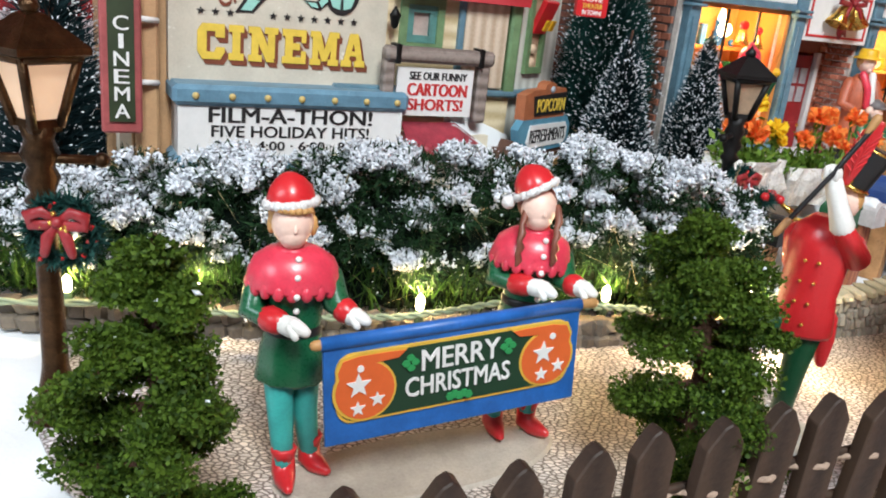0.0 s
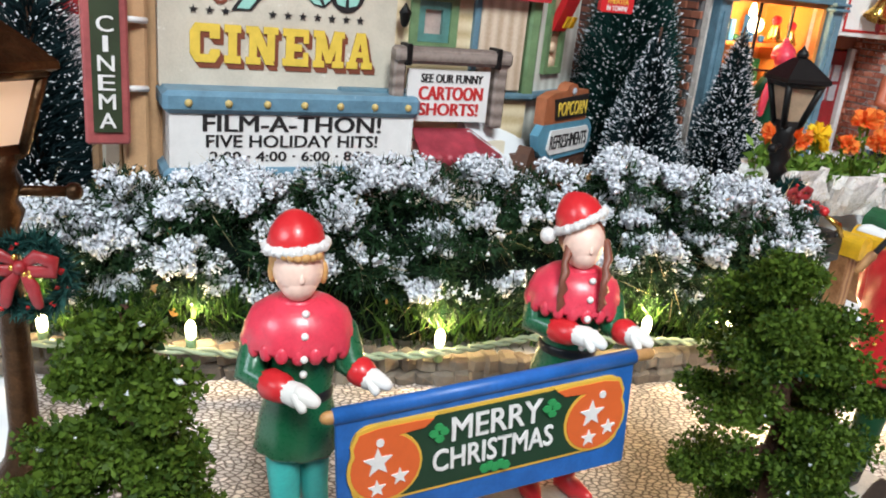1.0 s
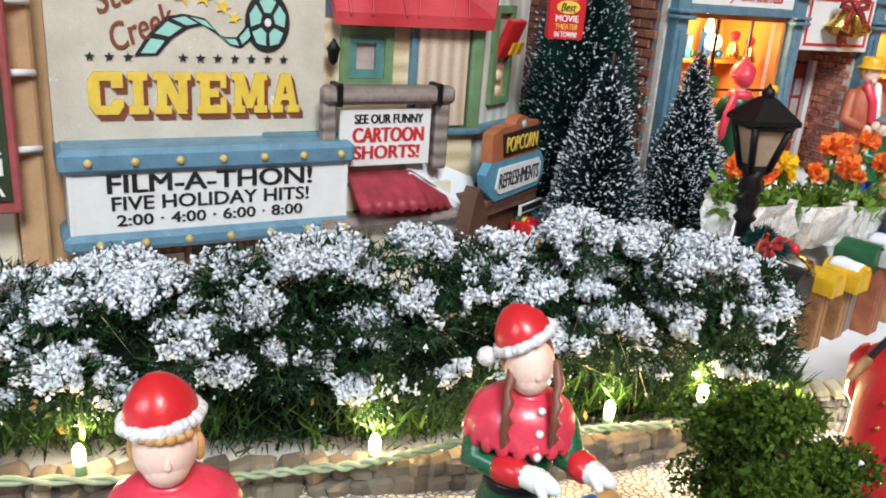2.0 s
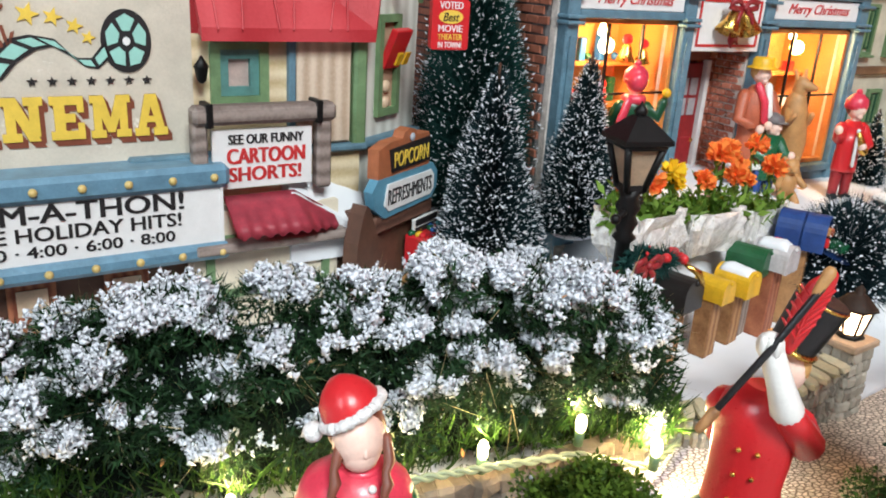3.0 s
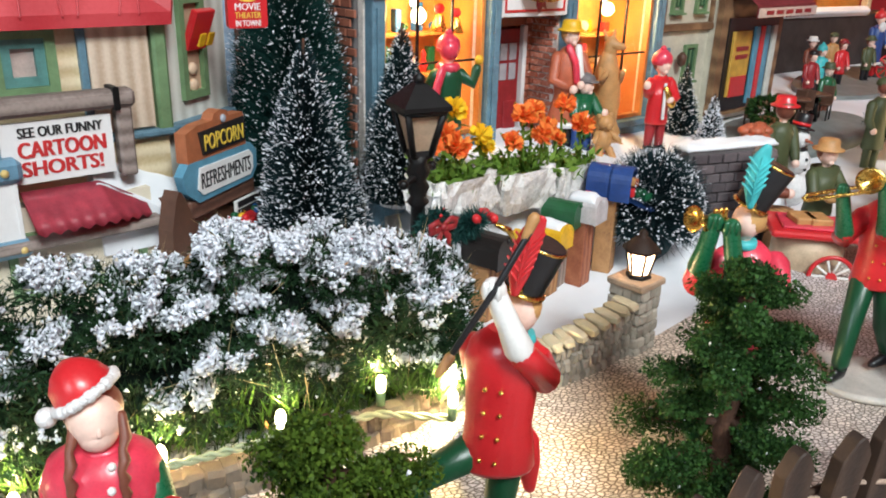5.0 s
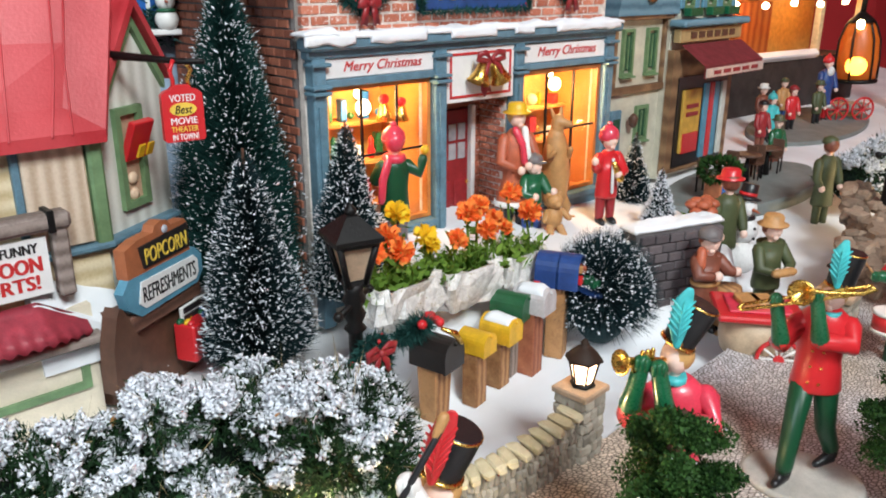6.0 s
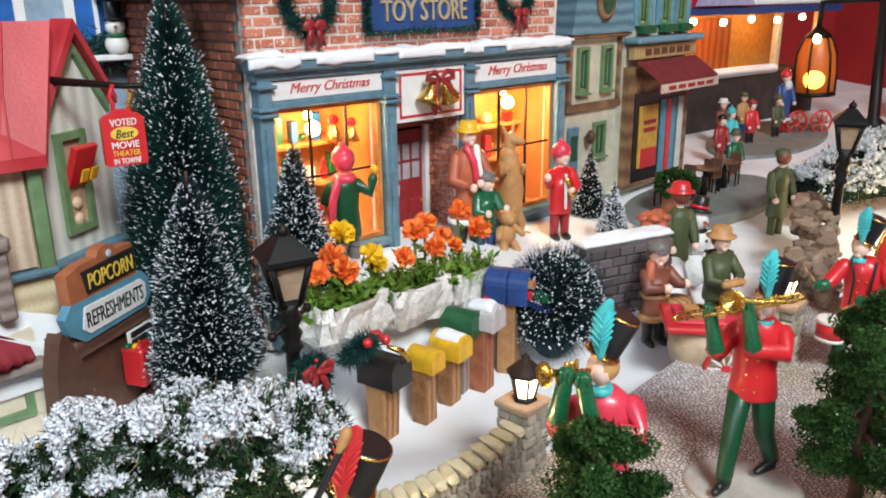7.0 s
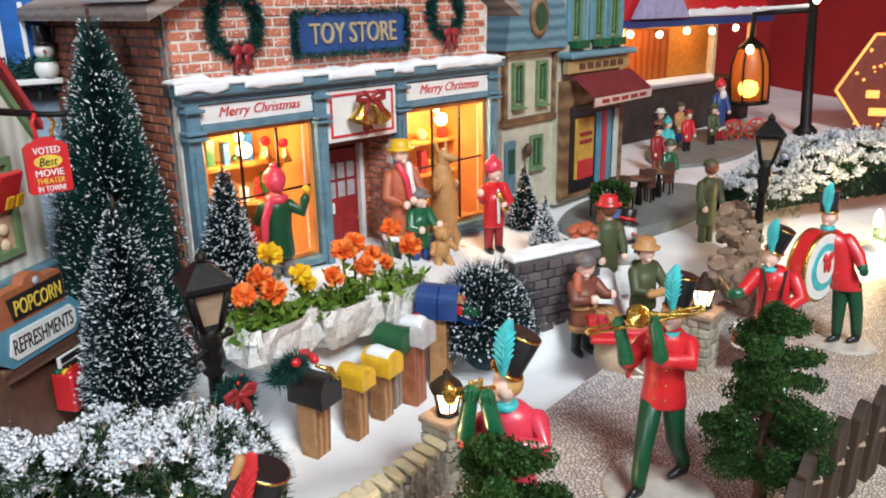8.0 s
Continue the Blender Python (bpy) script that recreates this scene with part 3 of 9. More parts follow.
def snowy_hedge(name, rows, width, count, label, seed, snow=1.0, low=True, step=0.0085, crumb=0.00058):
    """Boughs jut from a core coloured near-black as gap shade; snow clots on their upper sides, some boughs stay bare.
    """
    rng = np.random.default_rng(seed)
    rnd = random.Random(seed)
    t = thing(name, Matrix(), label, "hedge")
    core, boughs = [], []
    n = max(6, int(sum(math.dist(a[:2], b[:2]) for a, b in zip(rows, rows[1:])) / step))
    for i in range(n):
        x, y, h = along(rows, (i + 0.5) / n)
        core.append((x, y, h * 0.38, width * 0.60, h * 0.36))
        for k in range(7):
            a = radians(rnd.uniform(8, 40) + 23 * k)
            r = width * rnd.uniform(0.26, 0.52)
            out = rnd.uniform(0.62, 1.0)
            boughs.append((x + rnd.uniform(-1, 1) * step * 0.6, y - math.cos(a) * width * out, h * (0.22 + 0.64 * math.sin(a) * out), r, r * rnd.uniform(0.5, 0.8), rnd.uniform(-0.30, 0.26)))
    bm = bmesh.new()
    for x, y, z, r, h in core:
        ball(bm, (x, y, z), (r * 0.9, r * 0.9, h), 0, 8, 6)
    part("core", bm, CORE_SHADE, t, "near-black green core with the shade of the gaps in its colour", True)
    P, N, B = [], [], []
    total = sum(l[3] ** 2 for l in boughs) * 1.25
    for x, y, z, r, h, bias in boughs:
        k = int(count * r * r / total)
        d = unit(rng.normal(0, 1, (k, 3)))
        q = np.array((x, y, z)) + d * (r, r, h) * rng.uniform(0.55, 1.12, (k, 1))
        P.append(q), N.append(unit(d / (r, r, h))), B.append(np.full(k, bias))
    for x, y, z, r, h in core:
        k = int(count * 0.2 / len(core))
        d = unit(rng.normal(0, 1, (k, 3)))
        P.append(np.array((x, y, z)) + d * (r, r, h) * rng.uniform(0.9, 1.25, (k, 1))), N.append(d), B.append(np.full(k, -0.9))
    P, N, B = np.concatenate(P), np.concatenate(N), np.concatenate(B)
    keep = P[:, 2] > 0.003
    P, N, B = P[keep], N[keep], B[keep]
    scatter("needles", P, N + (0, 0, 0.35), TRI, 0.00050, 0.0025, NEEDLE, t, rng, 0.6, 0.5)
    if low:
        g = P[(P[:, 2] < 0.024) & (N[:, 1] < 0.3)]
        g = g[rng.integers(0, len(g), min(7000, count // 10))] - (0, 0.001, 0)
        scatter("grass", g * (1, 1, 0.75), np.tile((0.05, -0.3, 1.0), (len(g), 1)), BLADE, 0.00055, 0.009, GRASSY, t, rng, 0.3, 0.5, label="bright green grassy foliage near the lights")
    big = 1.2 * (lumps(P * (1, 1, 1.4), 90.0, seed) - 0.5) + 2.8 * (lumps(P * (1, 1, 1.5), 190.0, seed + 7) - 0.5) + 1.0 * (lumps(P, 480.0, seed + 13) - 0.5)
    bare = np.where(P[:, 0] > 0.0, 15.0, 5.0)
    up = np.clip(N[:, 2], -1, 1) * 0.95 + np.clip(P[:, 2] / 0.06, 0, 1) * 0.24 + B - np.clip(0.032 - P[:, 2], 0, 1) * bare
    on = big + up > 1.25 - 0.10 * snow
    S, SN = np.repeat(P[on], 10, 0), np.repeat(N[on], 10, 0)
    S = S + rng.normal(0, 0.00062, S.shape)
    scatter("snow_crust", S + SN * rng.uniform(-0.0004, 0.0016, (len(S), 1)), SN + (0, 0, 0.6), CHIP, crumb, crumb * 0.9, FLAKE, t, rng, 0.6, 0.55, 0.5, "clotted white snow crust")
    o = rng.integers(0, len(P), max(600, count // 26))
    scatter("snow_specks", P[o] + N[o] * 0.0016, N[o], CHIP, 0.00030, 0.00030, FLAKE, t, rng, 0.6, 0.6, 0.5)
    k = rng.integers(0, len(P), max(12, count // 4000))
    scatter("dead_leaf", P[k] + N[k] * 0.002, N[k] + (0, 0, 0.2), LEAFLET, 0.0020, 0.0042, TAN, t, rng, 0.6, 0.5, label="curled rust-brown leaf bits")
    o = rng.integers(0, len(P), max(200, count // 110))
    scatter("straw", P[o], N[o] + (0, 0, -0.2), TRI, 0.00018, 0.009, STRAW, t, rng, 0.9, 0.6, label="fine dry straw fibres")
    return t


snowy_hedge("snowy_hedge", HEDGE_AXIS, 0.0205, 160000, "dense green hedge clotted with white snow and lit from below", 3)


def rough_stone(bm, c, s, rz, rnd, m=0, sub=1):
    """One uneven stone: a block with pushed corners and broken edges."""
    r = bmesh.ops.create_cube(bm, size=1.0)
    vs = r["verts"]
    es = list({e for v in vs for e in v.link_edges})
    bv = bmesh.ops.bevel(bm, geom=es, offset=0.2, segments=1, affect="EDGES", profile=0.6)
    vs = list({v for f in bv["faces"] for v in f.verts} | {v for v in vs if v.is_valid})
    for v in vs:
        v.co *= 1 + rnd.uniform(-0.12, 0.12)
    bmesh.ops.transform(bm, verts=vs, matrix=pose(*c, 0, 0, rz) @ Matrix.Diagonal((*s, 1)))


STONE_MESHES = []
for k in range(7):
    bm = bmesh.new()
    rough_stone(bm, (0, 0, 0), (1, 1, 1), 0, random.Random(k))
    me = bpy.data.meshes.new("stone")
    bm.to_mesh(me)
    bm.free()
    STONE_MESHES.append(me)


def stone_ob(name, parent, m, s, mesh):
    ob = new(name, mesh)
    ob.parent = parent
    ob.matrix_local = m @ Matrix.Diagonal((*s, 1))
    return ob


def with_mat(mesh, material, name):
    me = mesh.copy()
    me.name = name
    me.materials.clear()
    me.materials.append(material)
    return me


ROCKS = [with_mat(me, pieces_mat("hedge_rock", (0.06, 0.045, 0.035), (0.20, 0.165, 0.125)) if i == 0 else None, "rock") for i, me in enumerate(STONE_MESHES)]
for me in ROCKS[1:]:
    me.materials[0] = ROCKS[0].materials[0]
rnd = random.Random(11)
edge = thing("rock_edge", Matrix(), "low edging of brown and grey broken rocks along the hedge foot", "edging")
EDGE = [(-0.135, 0.223), (-0.09, 0.2235), (-0.044, 0.2265), (-0.003, 0.2290), (0.03, 0.2315), (0.06, 0.2365), (0.09, 0.2455), (0.112, 0.254), (0.128, 0.268)]
for i in range(58):
    x, y = along([(*p, 0) for p in EDGE], i / 57)[:2]
    for layer in range(2):
        stone_ob("rock", edge, pose(x + rnd.uniform(-1, 1) * 0.001, y + 0.001 * layer, 0.0028 + layer * 0.0046, rnd.uniform(-8, 8), rnd.uniform(-8, 8), 20 + rnd.uniform(-20, 20)),
                 (rnd.uniform(0.005, 0.0085), 0.006, rnd.uniform(0.0042, 0.0062)), rnd.choice(ROCKS))

# string of lights: twisted pale cable with bulbs standing up from it
BULBS = [(-0.098, 0.2230, 0.016), (-0.0615, 0.2240, 0.016), (0.003, 0.2285, 0.0158), (0.0335, 0.2330, 0.0185), (0.0620, 0.2385, 0.0190), (0.0902, 0.2470, 0.0190), (0.1080, 0.2385, 0.0165)]
lights = thing("string_lights", Matrix(), "string of warm white fairy lights on pale twisted green cable", "string lights")
cable = [(-0.130, 0.217, 0.0105), (-0.09, 0.218, 0.0125), (-0.055, 0.2195, 0.0118), (-0.038, 0.2205, 0.0105), (-0.020, 0.2215, 0.0120), (-0.002, 0.2235, 0.0125), (0.012, 0.2250, 0.0150), (0.0280, 0.2265, 0.0185), (0.042, 0.2285, 0.0180), (0.056, 0.2325, 0.0165), (0.070, 0.2355, 0.0155), (0.088, 0.2400, 0.0135), (0.1075, 0.2375, 0.0100), (0.124, 0.252, 0.0065)]
for turn in (0, math.pi):
    pts = []
    for i in range(170):
        x, y, z = along(cable, i / 169)
        a = i * 0.9 + turn
        pts.append((x, y + math.cos(a) * 0.00065, z + math.sin(a) * 0.00065))
    part("cable", sweep(bmesh.new(), pts, 0.0006, 6), paint("pale_cable", (0.36, 0.42, 0.26), 0.5), lights, smooth=True)
for x, y, z in BULBS:
    bm = bmesh.new()
    lathe(bm, [(0.0008, -0.002), (0.0013, -0.001), (0.0014, 0.0012), (0.0010, 0.0025), (0.0002, 0.0034)], 10, (x, y - 0.002, z))
    part("bulb", bm, BULB, lights, "lit warm white bulb", True)
    part("socket", lathe(bmesh.new(), [(0.0013, -0.0062), (0.0014, -0.0019)], 8, (x, y - 0.002, z)), SAGE, lights)
    point_lamp("fairy_light", (x, y + 0.0002, z + 0.0035), 0.045 if x < 0.1 else 0.40, WARM, 0.0015)


# ---- cinema ----
def star_pts(cx, cz, r, n=5, inner=0.42, turn=0.0):
    return [(cx + (r if k % 2 == 0 else r * inner) * math.sin(turn + math.pi * k / n), cz + (r if k % 2 == 0 else r * inner) * math.cos(turn + math.pi * k / n)) for k in range(2 * n)]


BOARDMAT = paint("weathered_cream_board", (0.62, 0.56, 0.46), 0.6, 0.16, 60.0, 0.3, worn=((0.74, 0.70, 0.62), 0.62))
BEIGE = paint("orange_beige_stucco", (0.56, 0.33, 0.17), 0.65, 0.2, 80.0, 0.3)
MARQBLUE = paint("marquee_blue", (0.13, 0.26, 0.36), 0.45, 0.25, worn=((0.30, 0.42, 0.50), 0.64))
PANELWHITE = paint("white_panel", (0.78, 0.77, 0.76), 0.5, 0.06)
LETTERBLACK = paint("black_lettering", (0.015, 0.013, 0.014), 0.5, 0.1, bump=0)
LETTERYELLOW = paint("yellow_lettering", (0.80, 0.56, 0.08), 0.45, 0.12, bump=0)
LETTERBROWN = paint("brown_lettering", (0.22, 0.06, 0.03), 0.5, 0.15, bump=0)
LETTERRED = paint("red_lettering", (0.55, 0.03, 0.03), 0.5, 0.1, bump=0)
AQUA = paint("pale_aqua_print", (0.32, 0.62, 0.54), 0.5, 0.08, bump=0)
FADED = paint("faded_red_frame", (0.40, 0.09, 0.09), 0.5, 0.25)
SIGNGREEN = paint("sign_dark_green", (0.03, 0.045, 0.018), 0.5, 0.25)
ROOFRED = striped("carved_red_shingles", (0.40, 0.022, 0.030), (0.52, 0.055, 0.065), 9.0, "X", 0.45, 0.35, 6.0)
AWNRED = paint("raspberry_awning", (0.62, 0.09, 0.13), 0.4, 0.25)
GREYPOST = striped("weathered_grey_wood", (0.14, 0.105, 0.09), (0.32, 0.26, 0.23), 60.0, "Z")
BOARDS = striped("cream_siding", (0.52, 0.40, 0.22), (0.74, 0.62, 0.42), 45.0, "Z", 0.6, 0.7, 0.4)
RIBBED = striped("ribbed_pale_panel", (0.46, 0.34, 0.24), (0.66, 0.54, 0.42), 60.0, "X", 0.6, 0.6, 0.4)
PALERIB = striped("pale_vertical_boards", (0.50, 0.50, 0.44), (0.70, 0.71, 0.65), 42.0, "X", 0.6, 0.5, 0.4)
BOOTHBROWN = paint("booth_brown", (0.11, 0.05, 0.03), 0.5, 0.3)
TERRA = paint("terracotta_sign", (0.42, 0.14, 0.06), 0.45, 0.25)
BOOTHBLUE = paint("booth_blue", (0.11, 0.30, 0.42), 0.45, 0.22)

cinema = thing("cinema_building", pose(-0.09, 0.3155, 0, 0, 0, 22), "cream ceramic cinema with painted sign board over a blue marquee", "building")
bm = bmesh.new()
box(bm, (0.030, 0.072, 0.075), (0.112, 0.10, 0.17), bevel=0.002)
part("wall", bm, BEIGE, cinema)
part("pilaster", rbox((-0.0115, 0.018, 0.07), (0.0085, 0.012, 0.16), bevel=0.001), BEIGE, cinema, "orange beige pilaster")
part("pilaster", rbox((-0.0195, 0.021, 0.07), (0.0065, 0.006, 0.16), bevel=0.001), CREAM, cinema)
# sign board with rounded lower corners
out = [(-0.0036, 0.135)]
for k in range(5):
    a = math.pi + k * math.pi / 8
    out.append((-0.0036 + 0.004 + 0.004 * math.cos(a), 0.0535 + 0.004 + 0.004 * math.sin(a)))
for k in range(5):
    a = 1.5 * math.pi + k * math.pi / 8
    out.append((0.0863 - 0.004 + 0.004 * math.cos(a), 0.0535 + 0.004 + 0.004 * math.sin(a)))
out.append((0.0863, 0.135))
board = part("sign_board", prism(bmesh.new(), out, 0.0055, y0=0.014), BOARDMAT, cinema, "weathered cream sign board")
FACE = 0.0137
SLAB = {
    "C": [[(0.0, 0.22), (0.18, 0.0), (0.34, 0.2), (0.34, 0.8), (0.18, 1.0), (0.0, 0.78)], [(0.18, 1.0), (0.34, 0.79), (0.66, 0.79), (0.82, 1.0)], [(0.66, 0.62), (1.0, 0.62), (1.0, 1.0), (0.66, 1.0)], [(0.18, 0.0), (0.84, 0.0), (1.0, 0.2), (1.0, 0.35), (0.70, 0.35), (0.62, 0.21), (0.34, 0.21)]],
    "I": [[(0, 0), (1, 0), (1, 0.2), (0, 0.2)], [(0.24, 0.1), (0.76, 0.1), (0.76, 0.9), (0.24, 0.9)], [(0, 0.8), (1, 0.8), (1, 1), (0, 1)]],
    "N": [[(0.10, 0.1), (0.34, 0.1), (0.34, 0.9), (0.10, 0.9)], [(0.66, 0.1), (0.90, 0.1), (0.90, 0.9), (0.66, 0.9)], [(0.08, 1), (0.38, 1), (0.90, 0), (0.62, 0)], [(0, 0), (0.46, 0), (0.46, 0.19), (0, 0.19)], [(0, 0.81), (0.36, 0.81), (0.36, 1), (0, 1)], [(0.54, 0.81), (1, 0.81), (1, 1), (0.54, 1)]],
    "E": [[(0.12, 0.1), (0.44, 0.1), (0.44, 0.9), (0.12, 0.9)], [(0, 0), (1, 0), (1, 0.2), (0, 0.2)], [(0, 0.8), (1, 0.8), (1, 1), (0, 1)], [(0.4, 0.40), (0.74, 0.40), (0.74, 0.60), (0.4, 0.60)], [(0.80, 0.62), (1, 0.62), (1, 0.9), (0.80, 0.9)], [(0.80, 0.1), (1, 0.1), (1, 0.38), (0.80, 0.38)]],
    "M": [[(0.08, 0.1), (0.28, 0.1), (0.28, 0.9), (0.08, 0.9)], [(0.72, 0.1), (0.92, 0.1), (0.92, 0.9), (0.72, 0.9)], [(0.06, 1), (0.34, 1), (0.60, 0.12), (0.42, 0.12)], [(0.66, 1), (0.94, 1), (0.58, 0.12), (0.40, 0.12)], [(0, 0), (0.37, 0), (0.37, 0.18), (0, 0.18)], [(0.63, 0), (1, 0), (1, 0.18), (0.63, 0.18)], [(0, 0.82), (0.2, 0.82), (0.2, 1), (0, 1)], [(0.8, 0.82), (1, 0.82), (1, 1), (0.8, 1)]],
    "A": [[(0.08, 0.1), (0.31, 0.1), (0.60, 1), (0.34, 1)], [(0.69, 0.1), (0.93, 0.1), (0.68, 1), (0.42, 1)], [(0.26, 0.32), (0.74, 0.32), (0.74, 0.47), (0.26, 0.47)], [(0, 0), (0.43, 0), (0.43, 0.19), (0, 0.19)], [(0.57, 0), (1, 0), (1, 0.19), (0.57, 0.19)]],
}


def slab_word(word, spans, z0, height, y, material, parent, label):
    """A word in heavy slab letters, each letter a piece of its own between the given edges."""
    for ch, (a, b) in zip(word, spans):
        bm = bmesh.new()
        for k, outline in enumerate(SLAB[ch]):
            prism(bm, [(a + (b - a) * x, z0 + height * z) for x, z in outline], 0.0004, y0=y - 0.00001 * k)
        part("letter", bm, material, parent, label)


SPANS = ((0.0072, 0.0178), (0.0194, 0.0254), (0.0272, 0.0392), (0.0410, 0.0510), (0.0528, 0.0652), (0.0664, 0.0770))
for k in range(4):
    slab_word("CINEMA", [(a + 0.0005 * k, b + 0.0005 * k) for a, b in SPANS], 0.0624 - 0.0007 * k, 0.0138, FACE - 0.00012 + 0.00003 * k, LETTERBROWN, board, "brown drop shadow of a slab letter")
slab_word("CINEMA", SPANS, 0.0624, 0.0138, FACE - 0.0005, LETTERYELLOW, board, "yellow slab letter")
text("lettering", "Creek", 0.0085, LETTERBROWN, board, pose(0.0245, FACE, 0.0905, 0, -24, 0), 0.021, 0.0004, "brown script letters", 0.02, 0.3)
text("lettering", "Stone", 0.0085, LETTERBROWN, board, pose(0.0205, FACE, 0.1020, 0, -24, 0), 0.022, 0.0004, "brown script letters", 0.02, 0.3)
for k in range(12):
    u = 0.0085 + k * 0.0057
    if not 0.0215 < u < 0.034:
        part("star", prism(bmesh.new(), star_pts(u, 0.0808, 0.0016), 0.0004, y0=FACE - 0.0003), LETTERBLACK, board)
for u, z, r in ((0.0375, 0.1010, 0.0036), (0.0444, 0.1003, 0.003), (0.0504, 0.0977, 0.0027), (0.0542, 0.0942, 0.0023)):
    part("star", prism(bmesh.new(), star_pts(u, z, r, turn=0.3), 0.0004, y0=FACE - 0.0003), LETTERYELLOW, board, "yellow star")
bm = bmesh.new()
prism(bm, [(0.0655 + 0.0078 * math.cos(a * math.pi / 14), 0.0932 + 0.0100 * math.sin(a * math.pi / 14)) for a in range(28)], 0.0004, y0=FACE - 0.0002)
reel = part("film_reel", bm, LETTERBLACK, board, "black and aqua film reel")
for k in range(5):
    a = math.pi / 2 + k * 2 * math.pi / 5
    c, s = math.cos(a), math.sin(a)
    pts = []
    for r, w in ((0.0028, -0.42), (0.0062, -0.5), (0.0068, 0.0), (0.0062, 0.5), (0.0028, 0.42)):
        pts.append((0.0655 + 0.96 * r * math.cos(a + w), 0.0932 + 1.26 * r * math.sin(a + w)))
    part("reel_window", prism(bmesh.new(), pts, 0.0004, y0=FACE - 0.0005), AQUA, reel)
part("reel_hub", prism(bmesh.new(), [(0.0655 + 0.0012 * math.cos(a * 0.7854), 0.0932 + 0.0014 * math.sin(a * 0.7854)) for a in range(8)], 0.0004, y0=FACE - 0.0006), PANELWHITE, reel)
wide = [(0.0290, 0.0815), (0.0335, 0.0868), (0.0392, 0.0905), (0.0440, 0.0915), (0.0490, 0.0890), (0.0525, 0.0853), (0.0565, 0.0845), (0.0603, 0.0880)]
top = [(0.0218, 0.0812), (0.0262, 0.0880), (0.0318, 0.0938), (0.0375, 0.0950), (0.0445, 0.0938), (0.0495, 0.0880), (0.0548, 0.0880), (0.0590, 0.0930)]
film = part("film_strip", prism(bmesh.new(), top + wide[::-1], 0.0004, y0=FACE - 0.0002), LETTERBLACK, board, "black and aqua film strip")
for k in range(7):
    def mixp(a, b, f):
        return (a[0] + (b[0] - a[0]) * f, a[1] + (b[1] - a[1]) * f)
    q = []
    for i, f in ((0.14, 0.2), (0.86, 0.2), (0.86, 0.8), (0.14, 0.8)):
        q.append(mixp(mixp(top[k], top[k + 1], i), mixp(wide[k], wide[k + 1], i), f))
    part("film_picture", prism(bmesh.new(), q, 0.0004, y0=FACE - 0.0005), AQUA, film)
for print_ in board.children:
    print_.location.z += 0.0027
# marquee
bm = bmesh.new()
box(bm, (0.0447, 0.010, 0.0375), (0.093, 0.019, 0.026))
marquee = part("marquee", bm, PANELWHITE, cinema, "white marquee panel in a blue bulb-studded frame")
for z, h in ((0.0527, 0.0082), (0.0258, 0.0062)):
    bm = bmesh.new()
    box(bm, (0.0447, 0.0095, z), (0.0975, 0.023, h), bevel=0.0018)
    part("marquee_bar", bm, MARQBLUE, marquee, "chipped blue rail")
    for k in range(7):
        part("marquee_bulb", ball(bmesh.new(), (0.0045 + k * 0.01385 + (0.002 if z < 0.03 else 0), -0.0022, z), 0.0014, 0, 8, 6), paint("gilt_bulb", (0.62, 0.45, 0.16), 0.35), marquee)
for u in (-0.0012, 0.0906):
    part("marquee_end", rbox((u, 0.010, 0.0375), (0.0012, 0.0196, 0.0225)), PANELWHITE, marquee)
text("lettering", "FILM-A-THON!", 0.0060, LETTERBLACK, marquee, pose(0.0437, 0.0003, 0.0452, 0, 0, 0), 0.0675, 0.0004, "", 0.045)
text("lettering", "FIVE HOLIDAY HITS!", 0.0046, LETTERBLACK, marquee, pose(0.0437, 0.0003, 0.0387, 0, 0, 0), 0.0655, 0.0004, "", 0.035)
text("lettering", "2:00 \u00b7 4:00 \u00b7 6:00 \u00b7 8:00", 0.0037, LETTERBLACK, marquee, pose(0.0432, 0.0003, 0.0330, 0, 0, 0), 0.062, 0.0004, "", 0.035)
part("entrance", rbox((0.0447, 0.0175, 0.0095), (0.086, 0.008, 0.0215)), BOOTHBROWN, cinema, "shaded brown entrance under the marquee")
for u in (0.03, 0.06):
    door = part("door", rbox((u, 0.0128, 0.0085), (0.015, 0.0014, 0.0195), bevel=0.0004), WOODRED, cinema)
    part("door_pane", rbox((u, 0.0119, 0.0115), (0.0095, 0.0006, 0.009)), AMBER, door)
# tall sign
vs = part("vertical_sign", rbox((-0.0214, 0.006, 0.078), (0.0145, 0.0045, 0.083), bevel=0.0008), FADED, cinema, "tall faded red sign with a dark green face")
part("sign_face", rbox((-0.0214, 0.0034, 0.079), (0.0092, 0.0012, 0.076)), SIGNGREEN, vs)
for k, ch in enumerate("CINEMA"):
    text("letter", ch, 0.0052, PANELWHITE, vs, pose(-0.0214, 0.0026, 0.0742 - (k - 0) * 0.00645 + 0.0032, 0, 0, 0), 0.0015 if ch == "I" else 0.0052, 0.0004, "", 0.022)
for z in (0.0555, 0.079, 0.10):
    part("sign_bracket", sweep(bmesh.new(), [(-0.0142, 0.008, z), (-0.0075, 0.0115, z - 0.0005)], 0.0011, 8), PANELWHITE, vs, smooth=True)

